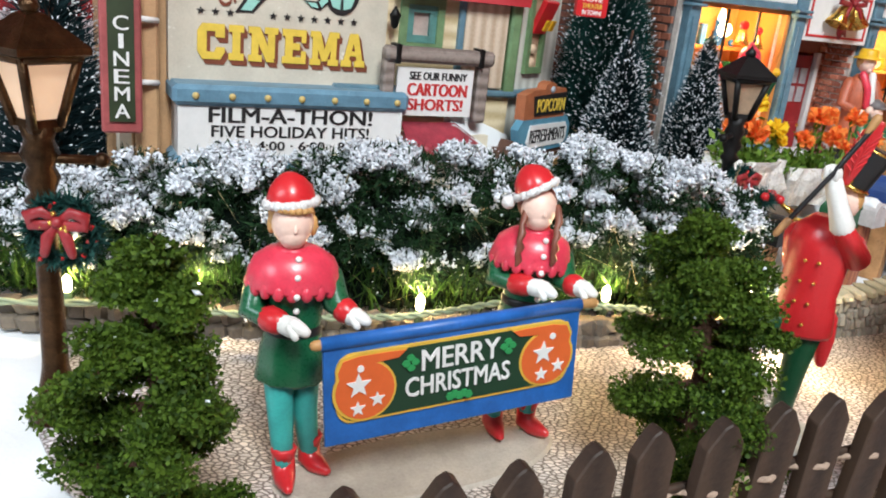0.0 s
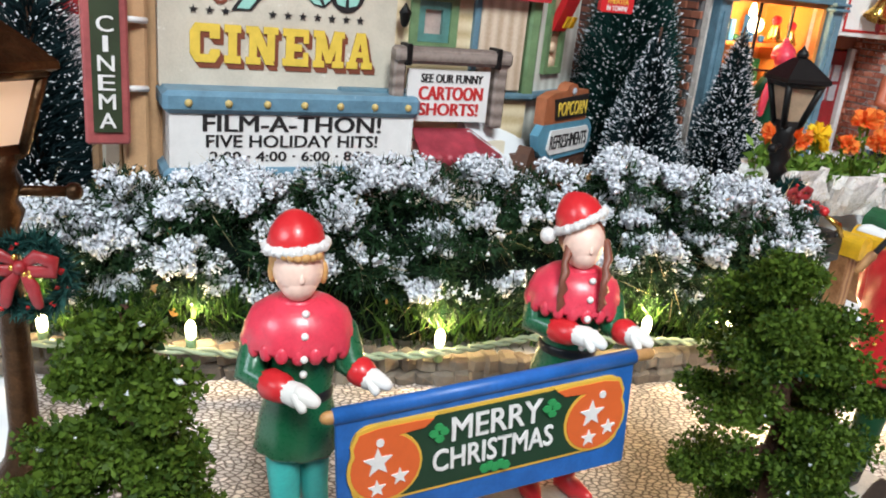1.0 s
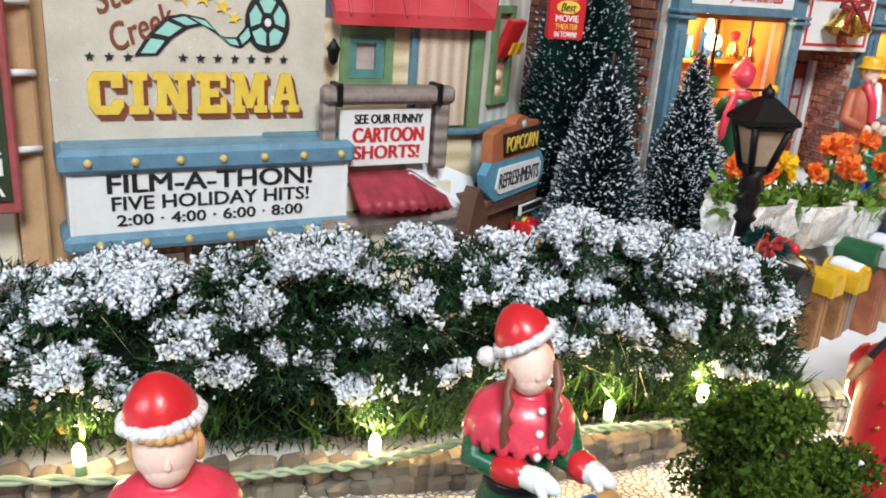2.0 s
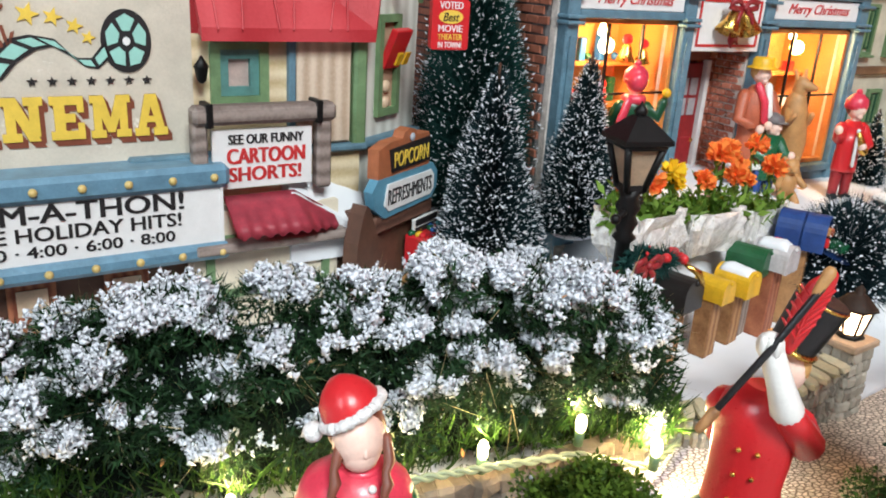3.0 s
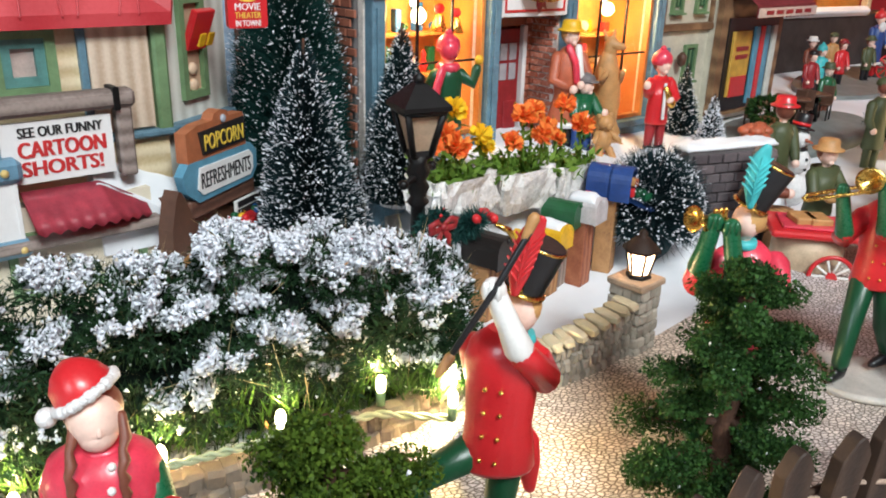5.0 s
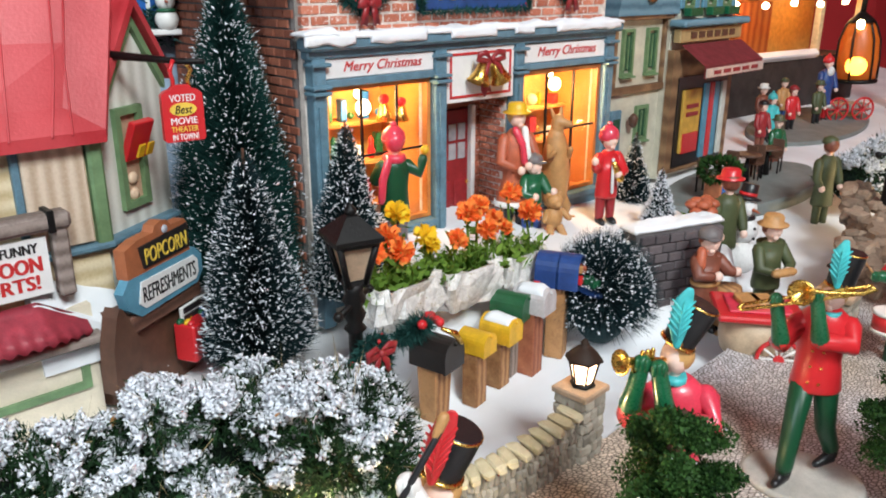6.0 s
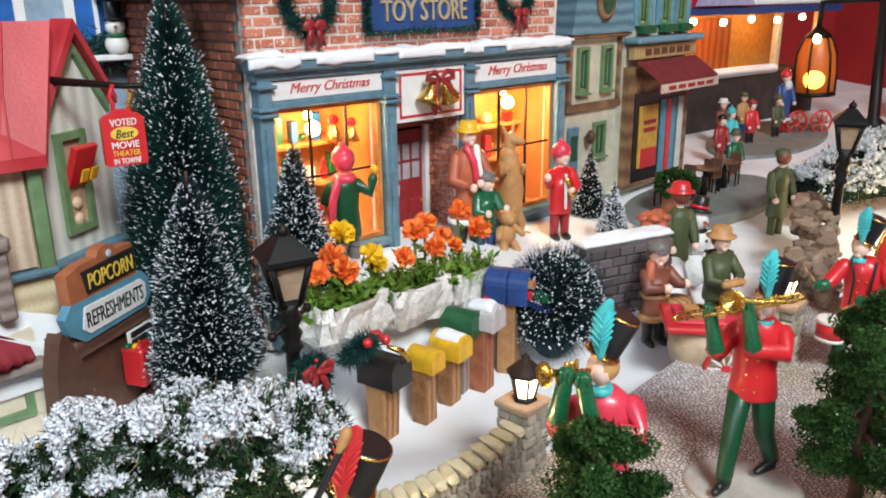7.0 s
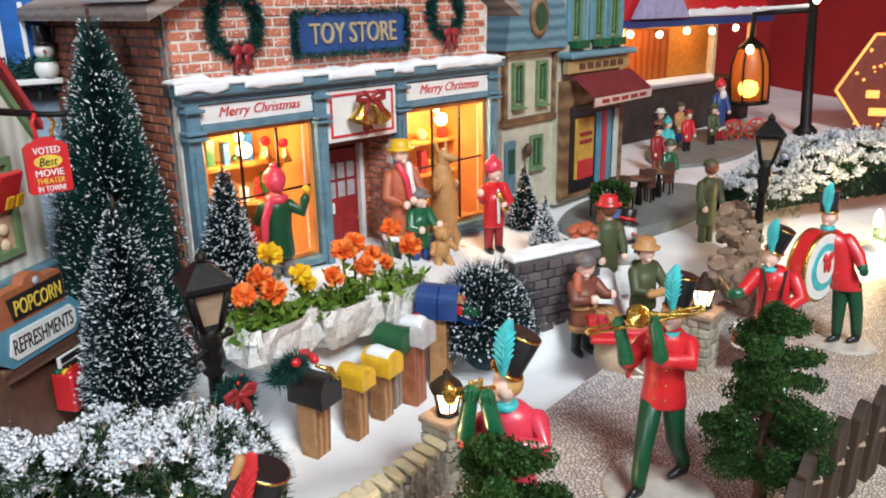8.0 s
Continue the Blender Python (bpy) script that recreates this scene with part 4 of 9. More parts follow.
# annex: shop end with red roof, angled gable, window and siding
annex = thing("annex_building", pose(0.042, 0.385, 0, 0, 0, 22), "small ceramic cottage wing with red shingle roof and pale angled gable", "building")
part("wall", holed_wall(bmesh.new(), -0.085, 0.0, -0.01, 0.094, 0, 0.004, [(-0.0535, -0.0375, 0.0725, 0.0895)]), BOARDS, annex, "cream board siding")
G = pose(0, 0, 0, 0, 0, 30)
win = part("window", framed(bmesh.new(), -0.0560, -0.0350, 0.0695, 0.0925, 0.0034, -0.0016, 0.0026), SAGE, annex, "green and teal window frame")
part("inner_frame", framed(bmesh.new(), -0.0526, -0.0384, 0.0730, 0.0890, 0.0032, -0.0004, 0.003), paint("teal_frame", (0.10, 0.26, 0.24), 0.5), win)
part("pane", rbox((-0.0455, 0.0020, 0.0810), (0.0085, 0.001, 0.0105)), paint("dusty_pane", (0.50, 0.40, 0.36), 0.3), win)
part("window_sill", rbox((-0.0455, -0.0014, 0.0690), (0.0235, 0.004, 0.0022), bevel=0.0005), GREYPOST, win)
part("door_panel", rbox((-0.0138, -0.0010, 0.0735), (0.0220, 0.003, 0.038), bevel=0.0006), RIBBED, annex, "ribbed pale panel")
part("corner_post", rbox((-0.0264, -0.0008, 0.0735), (0.0028, 0.0035, 0.04), bevel=0.0005), SLATEBLUE, annex)
part("corner_post", rbox((0.0008, -0.0016, 0.0735), (0.0056, 0.0048, 0.042), bevel=0.001), SAGE, annex, "green corner post")
part("belt_course", rbox((-0.0405, -0.0018, 0.0525), (0.089, 0.0065, 0.0028), bevel=0.0008), SLATEBLUE, annex)
part("plinth_wall", rbox((-0.0415, 0.0008, 0.020), (0.087, 0.0045, 0.062)), BOARDS, annex)
# gable wall with its window
bm = bmesh.new()
prism(bm, [(0.0, -0.01), (0.0, 0.094), (0.030, 0.136), (0.0475, 0.110), (0.0455, -0.01)], 0.004)
gable = part("gable_wall", bm, PALERIB, annex, "pale vertical board gable")
gable.matrix_local = G
for pts in ([(0.0, 0.090), (0.030, 0.131), (0.030, 0.136), (0.0, 0.0955)], [(0.030, 0.131), (0.0475, 0.1055), (0.0475, 0.110), (0.030, 0.136)]):
    b = part("barge_board", prism(bmesh.new(), pts, 0.003, y0=-0.0022), SAGE, annex, "green verge board")
    b.matrix_local = G
gw = part("window", framed(bmesh.new(), 0.0142, 0.0308, 0.0615, 0.1015, 0.003, -0.0022, 0.003), SAGE, annex, "tall green window frame with a red gift box")
gw.matrix_local = G
part("pane", rbox((0.0225, 0.0004, 0.0815), (0.012, 0.001, 0.034)), paint("peach_interior", (0.56, 0.36, 0.24), 0.4), gw)
# The tilted red box is a gift; the yellow patches stand for its ribbon.
sh = part("shutter", rbox((0.0232, -0.0040, 0.0885), (0.0128, 0.0030, 0.0165), 0, 0.0004, 0, 22), RED, gw, "tilted red gift box with yellow patches for its ribbon")
for a in (0.0204, 0.0260):
    for b in (0.0848, 0.0918):
        part("shutter_light", rbox((a, -0.0059 + (b - 0.0885) * 0.40, b), (0.0036, 0.0008, 0.0052), 0, 0, 0, 22), YELLOW, sh)
for b in (0.066, 0.0725):
    part("window_cup", ball(bmesh.new(), (0.0222, -0.0005, b + 0.0005), (0.0028, 0.0015, 0.0026), 0, 8, 6), AMBER, gw)
g2 = part("belt_course", rbox((0.0225, -0.0018, 0.0525), (0.047, 0.0065, 0.0028), bevel=0.0008), SLATEBLUE, annex)
g2.matrix_local = G
# roof slabs: long front slope and its return over the gable
bm = bmesh.new()
eave = [(-0.0605, -0.0075, 0.0925), (0.0040, -0.0085, 0.0925), (0.0195, 0.0105, 0.1385), (-0.0605, 0.022, 0.1385)]
for lift in (0.0, 0.0045):
    for p in eave:
        bm.verts.new((p[0], p[1], p[2] + lift))
bm.verts.ensure_lookup_table()
v = bm.verts
for f in ((0, 1, 2, 3), (7, 6, 5, 4), (0, 4, 5, 1), (1, 5, 6, 2), (2, 6, 7, 3), (3, 7, 4, 0)):
    bm.faces.new([v[k] for k in f])
roof = part("roof", bm, ROOFRED, annex, "red carved shingle roof")
bm = bmesh.new()
prism(bm, [(-0.002, 0.0935), (0.030, 0.1385), (0.050, 0.109), (0.0505, 0.112), (0.030, 0.1435), (-0.004, 0.0965)], 0.010, y0=-0.0045)
r2 = part("roof_verge", bm, ROOFRED, annex)
r2.matrix_local = G
part("shingle_ridge", rbox((-0.0280, -0.0045, 0.0955), (0.0650, 0.0035, 0.0035), bevel=0.001), ROOFRED, annex)
for k in range(6):
    f = (k + 0.3 + 0.25 * math.sin(k * 3.7)) / 6
    lo, hi = Vector((-0.058 + 0.058 * f, -0.0086, 0.0966)), Vector((-0.058 + 0.074 * f + 0.004 * math.sin(k * 2.3), 0.0210 - 0.0110 * f, 0.1424))
    part("shingle_rib", limb(bmesh.new(), [lo, (lo + hi) / 2 + Vector((0.0014 * math.sin(k * 2.1), 0, 0.0)), hi], [0.0004, 0.0003, 0.0004], 0, 6), ROOFRED, roof, smooth=True)
chimney = part("chimney", rbox((-0.0120, 0.030, 0.1480), (0.0120, 0.0110, 0.0240), 0, 0.0006), BRICKDARK, annex, "small brown brick chimney with a dark pot")
part("chimney_pot", lathe(bmesh.new(), [(0.0052, 0.160), (0.0058, 0.1625), (0.0046, 0.164), (0.0050, 0.170)], 12, (-0.0120, 0.030, 0)), IRON, chimney)
# wall lamp by the board edge
part("wall_lamp", lathe(bmesh.new(), [(0.0006, -0.003), (0.0016, -0.002), (0.0024, 0.002), (0.0028, 0.0025), (0.001, 0.005), (0.0003, 0.0062)], 8, (-0.0605, -0.006, 0.0815)), IRON, annex, "tiny black wall lantern")

# poster in a weathered post frame over a snowy awning
stand = thing("poster_frame", pose(0.0215, 0.3645, 0, 0, 0, 22), "weathered grey timber frame holding a white film poster", "sign")
poster = part("poster", rbox((-0.0147, 0.0, 0.0542), (0.0366, 0.0012, 0.0208)), PANELWHITE, stand, "white poster with black and red lettering")
text("lettering", "SEE OUR FUNNY", 0.0034, LETTERBLACK, poster, pose(-0.0135, -0.0008, 0.0612, 0, 0, 0), 0.0275, 0.0003, "", 0.05)
text("lettering", "CARTOON", 0.0054, LETTERRED, poster, pose(-0.0135, -0.0008, 0.0553, 0, 0, 0), 0.0285, 0.0003, "", 0.06)
text("lettering", "SHORTS!", 0.0050, LETTERRED, poster, pose(-0.0140, -0.0008, 0.0488, 0, 0, 0), 0.0265, 0.0003, "", 0.06)
part("post", rbox((0.0082, 0.0005, 0.0565), (0.0056, 0.0055, 0.030), bevel=0.0008), GREYPOST, stand)
part("post", rbox((-0.0372, 0.0005, 0.0565), (0.0050, 0.0055, 0.030), bevel=0.0008), GREYPOST, stand)
part("beam", rbox((-0.0138, -0.0004, 0.0700), (0.0520, 0.0075, 0.0066), 0, 0.0014), GREYPOST, stand)
for u in (0.0052, -0.0345):
    part("strap", rbox((u, -0.0004, 0.0702), (0.0024, 0.0084, 0.0082), bevel=0.0004), IRON, stand)
bm = bmesh.new()
N = 60
rows_ = []
for j in range(5):
    f = j / 4
    row = []
    for i in range(N + 1):
        x = -0.0290 + 0.0425 * i / N
        slip = max(0.0, (x + 0.0025) / 0.0160)
        sc = 0.5 - 0.5 * math.cos(i / N * 2 * math.pi * 9)
        zz = 0.0408 - 0.0100 * slip - (0.0112 - 0.0070 * slip) * f - 0.0014 * sc * (1 if j == 4 else 0.25 * f)
        row.append(bm.verts.new((x, 0.0015 - (0.0145 - 0.0085 * slip) * f, zz)))
    rows_.append(row)
for a, b in zip(rows_, rows_[1:]):
    for i in range(N):
        bm.faces.new((a[i], a[i + 1], b[i + 1], b[i]))
bmesh.ops.solidify(bm, geom=bm.faces[:], thickness=0.0012)
part("awning", bm, AWNRED, stand, "scalloped raspberry awning", True)
def snow_patch(u0, u1, y0, y1, top, thick, seed, nu=40, nv=8):
    """A soft drift over a rectangle: top(u, f) gives its resting height, f runs from front to back."""
    bm = bmesh.new()
    up, dn = [], []
    for i in range(nu + 1):
        u = u0 + (u1 - u0) * i / nu
        for j in range(nv + 1):
            f = j / nv
            y = y0 + (y1 - y0) * f + 0.0012 * noise.noise((u * 120, seed, 5)) * (1 if j in (0, 1) else 0)
            e = min(1.0, 4.0 * min(f + 0.04, 1.04 - f, (i + 0.2) / nu * 5, (nu - i + 0.2) / nu * 5))
            h = thick * math.sqrt(max(0.0, e)) * (0.75 + 0.5 * noise.noise((u * 90, y * 140, seed)) + 0.2 * noise.noise((u * 400, y * 400, seed)))
            z = top(u, f)
            up.append(bm.verts.new((u, y, z + h)))
            dn.append(bm.verts.new((u, y, z - 0.0004)))
    k = nv + 1
    for i in range(nu):
        for j in range(nv):
            a = i * k + j
            bm.faces.new((up[a], up[a + k], up[a + k + 1], up[a + 1])).smooth = True
            bm.faces.new((dn[a + 1], dn[a + k + 1], dn[a + k], dn[a]))
    rim = [j for j in range(nv + 1)] + [i * k + nv for i in range(1, nu + 1)] + [nu * k + j for j in range(nv - 1, -1, -1)] + [i * k for i in range(nu - 1, 0, -1)]
    for a, b in zip(rim, rim[1:] + rim[:1]):
        bm.faces.new((up[a], up[b], dn[b], dn[a]))
    return bm


bm = bmesh.new()
NU, NV = 26, 14


def drift_z(u, f):
    """Height of the drift: its foot follows the awning's fall, its back leans on the house."""
    foot = 0.0400 - 0.0100 * max(0.0, (u + 0.0025) / 0.0160)
    back = 0.0470 - 0.44 * max(0.0, u - 0.001)
    return foot + (back - foot) * ease(f * 1.25) + 0.0007 * noise.noise((u * 140, f * 3, 4))


top = [[bm.verts.new((-0.0040 + 0.0345 * i / NU, 0.0 + 0.0135 * j / NV, max(0.016, drift_z(-0.0040 + 0.0345 * i / NU, j / NV)))) for j in range(NV + 1)] for i in range(NU + 1)]
for a, b in zip(top, top[1:]):
    for j in range(NV):
        bm.faces.new((a[j], b[j], b[j + 1], a[j + 1])).smooth = True
rim = [top[0][j] for j in range(NV + 1)] + [top[i][NV] for i in range(1, NU + 1)] + [top[NU][j] for j in range(NV - 1, -1, -1)] + [top[i][0] for i in range(NU - 1, 0, -1)]
low_rim = [bm.verts.new((v.co.x, v.co.y, 0.012)) for v in rim]
for k in range(len(rim)):
    bm.faces.new((rim[k - 1], rim[k], low_rim[k], low_rim[k - 1]))
bm.faces.new(low_rim[::-1])
bmesh.ops.recalc_face_normals(bm, faces=bm.faces)
part("snow", bm, SNOW, stand, "smooth snow drift heaped behind the awning")
part("shop_front", rbox((-0.012, 0.006, 0.012), (0.056, 0.008, 0.046)), CREAM, stand)
part("shop_window", framed(bmesh.new(), -0.036, 0.012, 0.002, 0.026, 0.003, 0.0005, 0.002), SAGE, stand)
part("counter", rbox((-0.012, -0.0005, 0.0235), (0.058, 0.012, 0.0035), bevel=0.0006), GREYPOST, stand)

# refreshment booth
booth = thing("refreshment_booth", pose(0.0637, 0.3868, -0.0018, 0, 0, 50), "little brown refreshment booth with blue and terracotta sign boards", "booth")
part("body", prism(bmesh.new(), [(-0.0255, -0.01), (-0.0255, 0.030), (0.0172, 0.030), (0.0172, -0.01)], 0.016, y0=0.001), BOOTHBROWN, booth)
part("hood", prism(bmesh.new(), [(-0.0385, 0.004), (-0.0372, 0.022), (-0.0338, 0.0330), (-0.0318, 0.0362), (-0.0302, 0.0352), (-0.0275, 0.0300), (-0.0235, 0.022), (-0.0235, 0.004)], 0.0065, y0=-0.0030), BOOTHBROWN, booth, "dark brown peaked hood")
part("hood_board", rbox((-0.004, -0.001, 0.0265), (0.044, 0.004, 0.0075), 0, 0.0008), striped("dark_board", (0.07, 0.03, 0.02), (0.16, 0.075, 0.05), 60.0, "Z"), booth)
out = [(-0.0305, 0.041), (-0.0265, 0.0452), (0.0145, 0.0452), (0.0185, 0.041), (0.0185, 0.034), (0.0145, 0.0300), (-0.0215, 0.0290), (-0.0285, 0.034)]
bb = part("sign_board", prism(bmesh.new(), out, 0.004, y0=-0.0042), BOOTHBLUE, booth, "blue sign board")
part("sign_face", prism(bmesh.new(), [(-0.0225, 0.0345), (-0.0205, 0.0425), (0.0125, 0.0425), (0.0148, 0.040), (0.0148, 0.0345), (0.0125, 0.0322), (-0.0195, 0.0318)], 0.0008, y0=-0.0049), PANELWHITE, bb)
text("lettering", "REFRESHMENTS", 0.0062, LETTERBLACK, bb, pose(-0.0040, -0.0051, 0.0373, 0, 0, 0), 0.0330, 0.0003, "", 0.0)
out = [(-0.0265, 0.0452), (-0.0265, 0.0565), (-0.019, 0.0585), (-0.010, 0.0588), (-0.0085, 0.0612), (-0.0045, 0.0622), (-0.0005, 0.0612), (0.001, 0.0588), (0.010, 0.0588), (0.0115, 0.0565), (0.0115, 0.0452)]
pb = part("popcorn_board", prism(bmesh.new(), out, 0.005, y0=-0.0040), TERRA, booth, "terracotta crest board")
part("sign_face", prism(bmesh.new(), [(-0.0175, 0.0468), (-0.0195, 0.0558), (0.0105, 0.0570), (0.0105, 0.0472)], 0.0008, y0=-0.0047), LETTERBLACK, pb)
text("lettering", "POPCORN", 0.0062, LETTERYELLOW, pb, pose(-0.0040, -0.0050, 0.0514, 0, 0, 0), 0.0255, 0.0003, "", 0.01)
part("rosette", ball(bmesh.new(), (-0.0035, -0.0045, 0.0585), (0.0017, 0.0008, 0.0017), 0, 10, 6), paint("grey_rosette", (0.42, 0.46, 0.52), 0.4), pb)
mb = part("menu_board", rbox((0.0115, -0.0035, 0.0195), (0.020, 0.0012, 0.0068), 0, 0.0003), PANELWHITE, booth, "white menu board with black rows")
for k in range(2):
    part("menu_line", rbox((0.0115, -0.0043, 0.0178 + 0.0034 * k), (0.0172, 0.0006, 0.0024)), LETTERBLACK, mb)
cn = part("counter", rbox((0.0115, -0.006, 0.0085), (0.025, 0.010, 0.0165), 0, 0.0008), RED, booth, "red counter set out with sweets")
rnd = random.Random(5)
for k in range(14):
    c = [BLUE, GREEN, RED, YELLOW, TURQ, ORANGE][k % 6]
    part("sweet_packet", ball(bmesh.new(), (0.001 + rnd.random() * 0.021, -0.0105 + rnd.random() * 0.008, 0.0172), (0.0022, 0.0016, 0.0014), 0, 8, 5), c, cn)

# hanging sign on its iron bracket
hs = thing("hanging_sign", pose(0.0757, 0.3768, 0.1022, 0, 0, 14) @ Matrix.Scale(0.80, 4), "red hanging cinema award sign on a black iron bracket", "sign")
out = [(-0.0085, -0.0130), (-0.0095, -0.0120), (-0.0095, 0.0085), (-0.0072, 0.0105), (-0.0050, 0.0110), (-0.0035, 0.0128), (0.0035, 0.0128), (0.0050, 0.0110), (0.0072, 0.0105), (0.0095, 0.0085), (0.0095, -0.0120), (0.0085, -0.0130)]
bd = part("board", prism(bmesh.new(), out, 0.0034, y0=-0.0017), RED, hs)
text("lettering", "VOTED", 0.0032, PANELWHITE, bd, pose(0, -0.0019, 0.0070, 0, 0, 0), 0.0118, 0.0003, "", 0.022)
part("oval", prism(bmesh.new(), [(0.0062 * math.cos(a * 0.3491), 0.0018 + 0.0031 * math.sin(a * 0.3491)) for a in range(18)], 0.0006, y0=-0.0021), LETTERYELLOW, bd)
text("lettering", "Best", 0.0038, LETTERBLACK, bd, pose(0, -0.0023, 0.0018, 0, 0, 0), 0.0082, 0.0003, "", 0.0, 0.3)
text("lettering", "MOVIE", 0.0031, PANELWHITE, bd, pose(0, -0.0019, -0.0034, 0, 0, 0), 0.0122, 0.0003, "", 0.022)
text("lettering", "THEATER", 0.0026, LETTERYELLOW, bd, pose(0, -0.0019, -0.0072, 0, 0, 0), 0.0125, 0.0003, "", 0.022)
text("lettering", "IN TOWN!", 0.0027, PANELWHITE, bd, pose(0, -0.0019, -0.0108, 0, 0, 0), 0.0120, 0.0003, "", 0.022)
part("bracket_arm", sweep(bmesh.new(), [(-0.024, 0.032, 0.0250), (0.001, 0.0, 0.0232), (0.0095, -0.008, 0.0232)], [0.0022, 0.0014, 0.0012], 8), IRON, hs, smooth=True)
part("wall_plate", rbox((-0.025, 0.0330, 0.0215), (0.0075, 0.0075, 0.015), 30, 0.0008), IRON, hs)
for u in (-0.0032, 0.0042):
    part("hook", sweep(bmesh.new(), [(u * 0.6, 0.0, 0.0240), (u * 1.3, -0.0006, 0.0190), (u * 0.9, 0.0004, 0.0150), (u, 0, 0.0112)], 0.0010, 6), RED if u < 0 else GOLD, hs, smooth=True)


# ---- toy shop ----
M4 = pose(0.13, 0.406, 0, 0, 0, 19.5)
store = thing("toy_store", M4, "red brick ceramic toy store with blue-grey shop front and lit windows", "building")
TRIM, SW = SLATEBLUE, 0.2085
GLOWWOOD = striped("lit_orange_wood", (0.42, 0.13, 0.03), (0.62, 0.25, 0.06), 16.0, "X", 0.5, 0.2, 5.0)
SHOPIN = paint("yellow_shop_wall", (0.62, 0.38, 0.13), 0.6, 0.3, 90.0)
# shell: side walls, back, upper front, roof; the front is open at windows and door
part("wall", holed_wall(bmesh.new(), 0.0, SW - 0.006, -0.01, 0.122, 0.004, 0.004, [(0.008, 0.067, 0.034, 0.102), (0.078, 0.1235, -0.005, 0.112), (0.132, 0.199, 0.028, 0.0985)]), MORTAR, store)
part("upper_wall", prism(bmesh.new(), [(0.000, 0.122), (SW - 0.007, 0.122), (SW - 0.006, 0.153), (0.112, 0.205), (0.000, 0.160)], 0.0078, y0=0.0022), MORTAR, store, "mortar behind the bricks")
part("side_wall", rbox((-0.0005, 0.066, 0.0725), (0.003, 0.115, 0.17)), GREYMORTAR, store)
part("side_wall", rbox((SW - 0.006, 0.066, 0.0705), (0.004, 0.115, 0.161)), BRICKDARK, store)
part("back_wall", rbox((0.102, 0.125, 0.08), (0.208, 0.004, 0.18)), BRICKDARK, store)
for a, b in ((0.006, 0.070), (0.131, 0.200)):
    part("shop_wall", rbox(((a + b) / 2, 0.042, 0.066), (b - a, 0.002, 0.083)), SHOPIN, store, "warm lit shop interior")
    part("shop_floor", rbox(((a + b) / 2, 0.0245, 0.0255), (b - a, 0.033, 0.002)), GLOWWOOD, store)
    part("shop_ceiling", rbox(((a + b) / 2, 0.0245, 0.1085), (b - a, 0.033, 0.002)), SHOPIN, store)
    for u in (a, b):
        part("shop_partition", rbox((u, 0.0245, 0.066), (0.002, 0.033, 0.083)), GLOWWOOD, store)
# shop front trim
part("cornice", rbox((0.103, -0.0015, 0.1210), (0.213, 0.010, 0.0055), bevel=0.0012), TRIM, store, "blue-grey cornice under snow")
part("cornice_step", rbox((0.103, 0.0005, 0.1166), (0.209, 0.006, 0.0035), bevel=0.0006), TRIM, store)
for u, w in ((0.0040, 0.0068), (0.0728, 0.0072), (0.1277, 0.0066), (0.2035, 0.0075)):
    pil = part("pilaster", rbox((u, 0.0008, 0.0535), (w, 0.0065, 0.124), bevel=0.0005), TRIM, store, "blue-grey pilaster")
    part("pilaster_groove", rbox((u, -0.0028, 0.060), (w * 0.45, 0.0012, 0.070)), TRIM, pil)
    for z in (0.1125, 0.1030, 0.1005):
        part("pilaster_cap", rbox((u, -0.0008, z), (w + 0.0026, 0.0085, 0.0016), bevel=0.0004), TRIM, pil)
for a, b, z0, z1 in ((0.0075, 0.0690, 0.1060, 0.1146), (0.1315, 0.1997, 0.1045, 0.1142)):
    sb = part("sign_board", rbox(((a + b) / 2, 0.0016, (z0 + z1) / 2), (b - a, 0.005, z1 - z0), bevel=0.0004), PANELWHITE, store, "white board with red script")
    text("lettering", "Merry Christmas", (z1 - z0) * 0.66, LETTERRED, sb, pose((a + b) / 2 + 0.001, -0.0012, (z0 + z1) / 2, 0, 0, 0), (b - a) * 0.72, 0.0004, "", 0.0, 0.35)
    part("lintel", rbox(((a + b) / 2, 0.0010, z0 - 0.0018), (b - a, 0.006, 0.0034), bevel=0.0004), TRIM, store)


def shop_window(a, b, z0, z1, shelves, name="window"):
    w = part(name, framed(bmesh.new(), a, b, z0, z1, 0.0022, 0.0010, 0.004), GLOWWOOD, store, "lit shop window with dark glazing bars")
    n = 3
    for k in range(1, n):
        u = a + (b - a) * k / n
        part("glazing_bar", rbox((u, 0.0020, (z0 + z1) / 2), (0.0010, 0.0012, z1 - z0 - 0.004)), IRON, w)
    part("glazing_bar", rbox(((a + b) / 2, 0.0024, z0 + (z1 - z0) * 0.52), (b - a - 0.004, 0.0010, 0.0010)), IRON, w)
    p = part("pane", rbox(((a + b) / 2, 0.0044, (z0 + z1) / 2), (b - a - 0.0044, 0.0004, z1 - z0 - 0.0044)), glass("window_glass", (1, 0.97, 0.92), 0.02), w)
    p.visible_shadow = False
    part("window_sill", rbox(((a + b) / 2, -0.0008, z0 - 0.0022), (b - a + 0.001, 0.0075, 0.0036), bevel=0.0005), TRIM, w)
    part("stall_riser", rbox(((a + b) / 2, 0.0012, (z0 - 0.004) / 2), (b - a, 0.005, z0 - 0.0045)), TRIM, w)
    return w


shop_window(0.0078, 0.0685, 0.0335, 0.1025, 2)
shop_window(0.1312, 0.1992, 0.0280, 0.1000, 2)
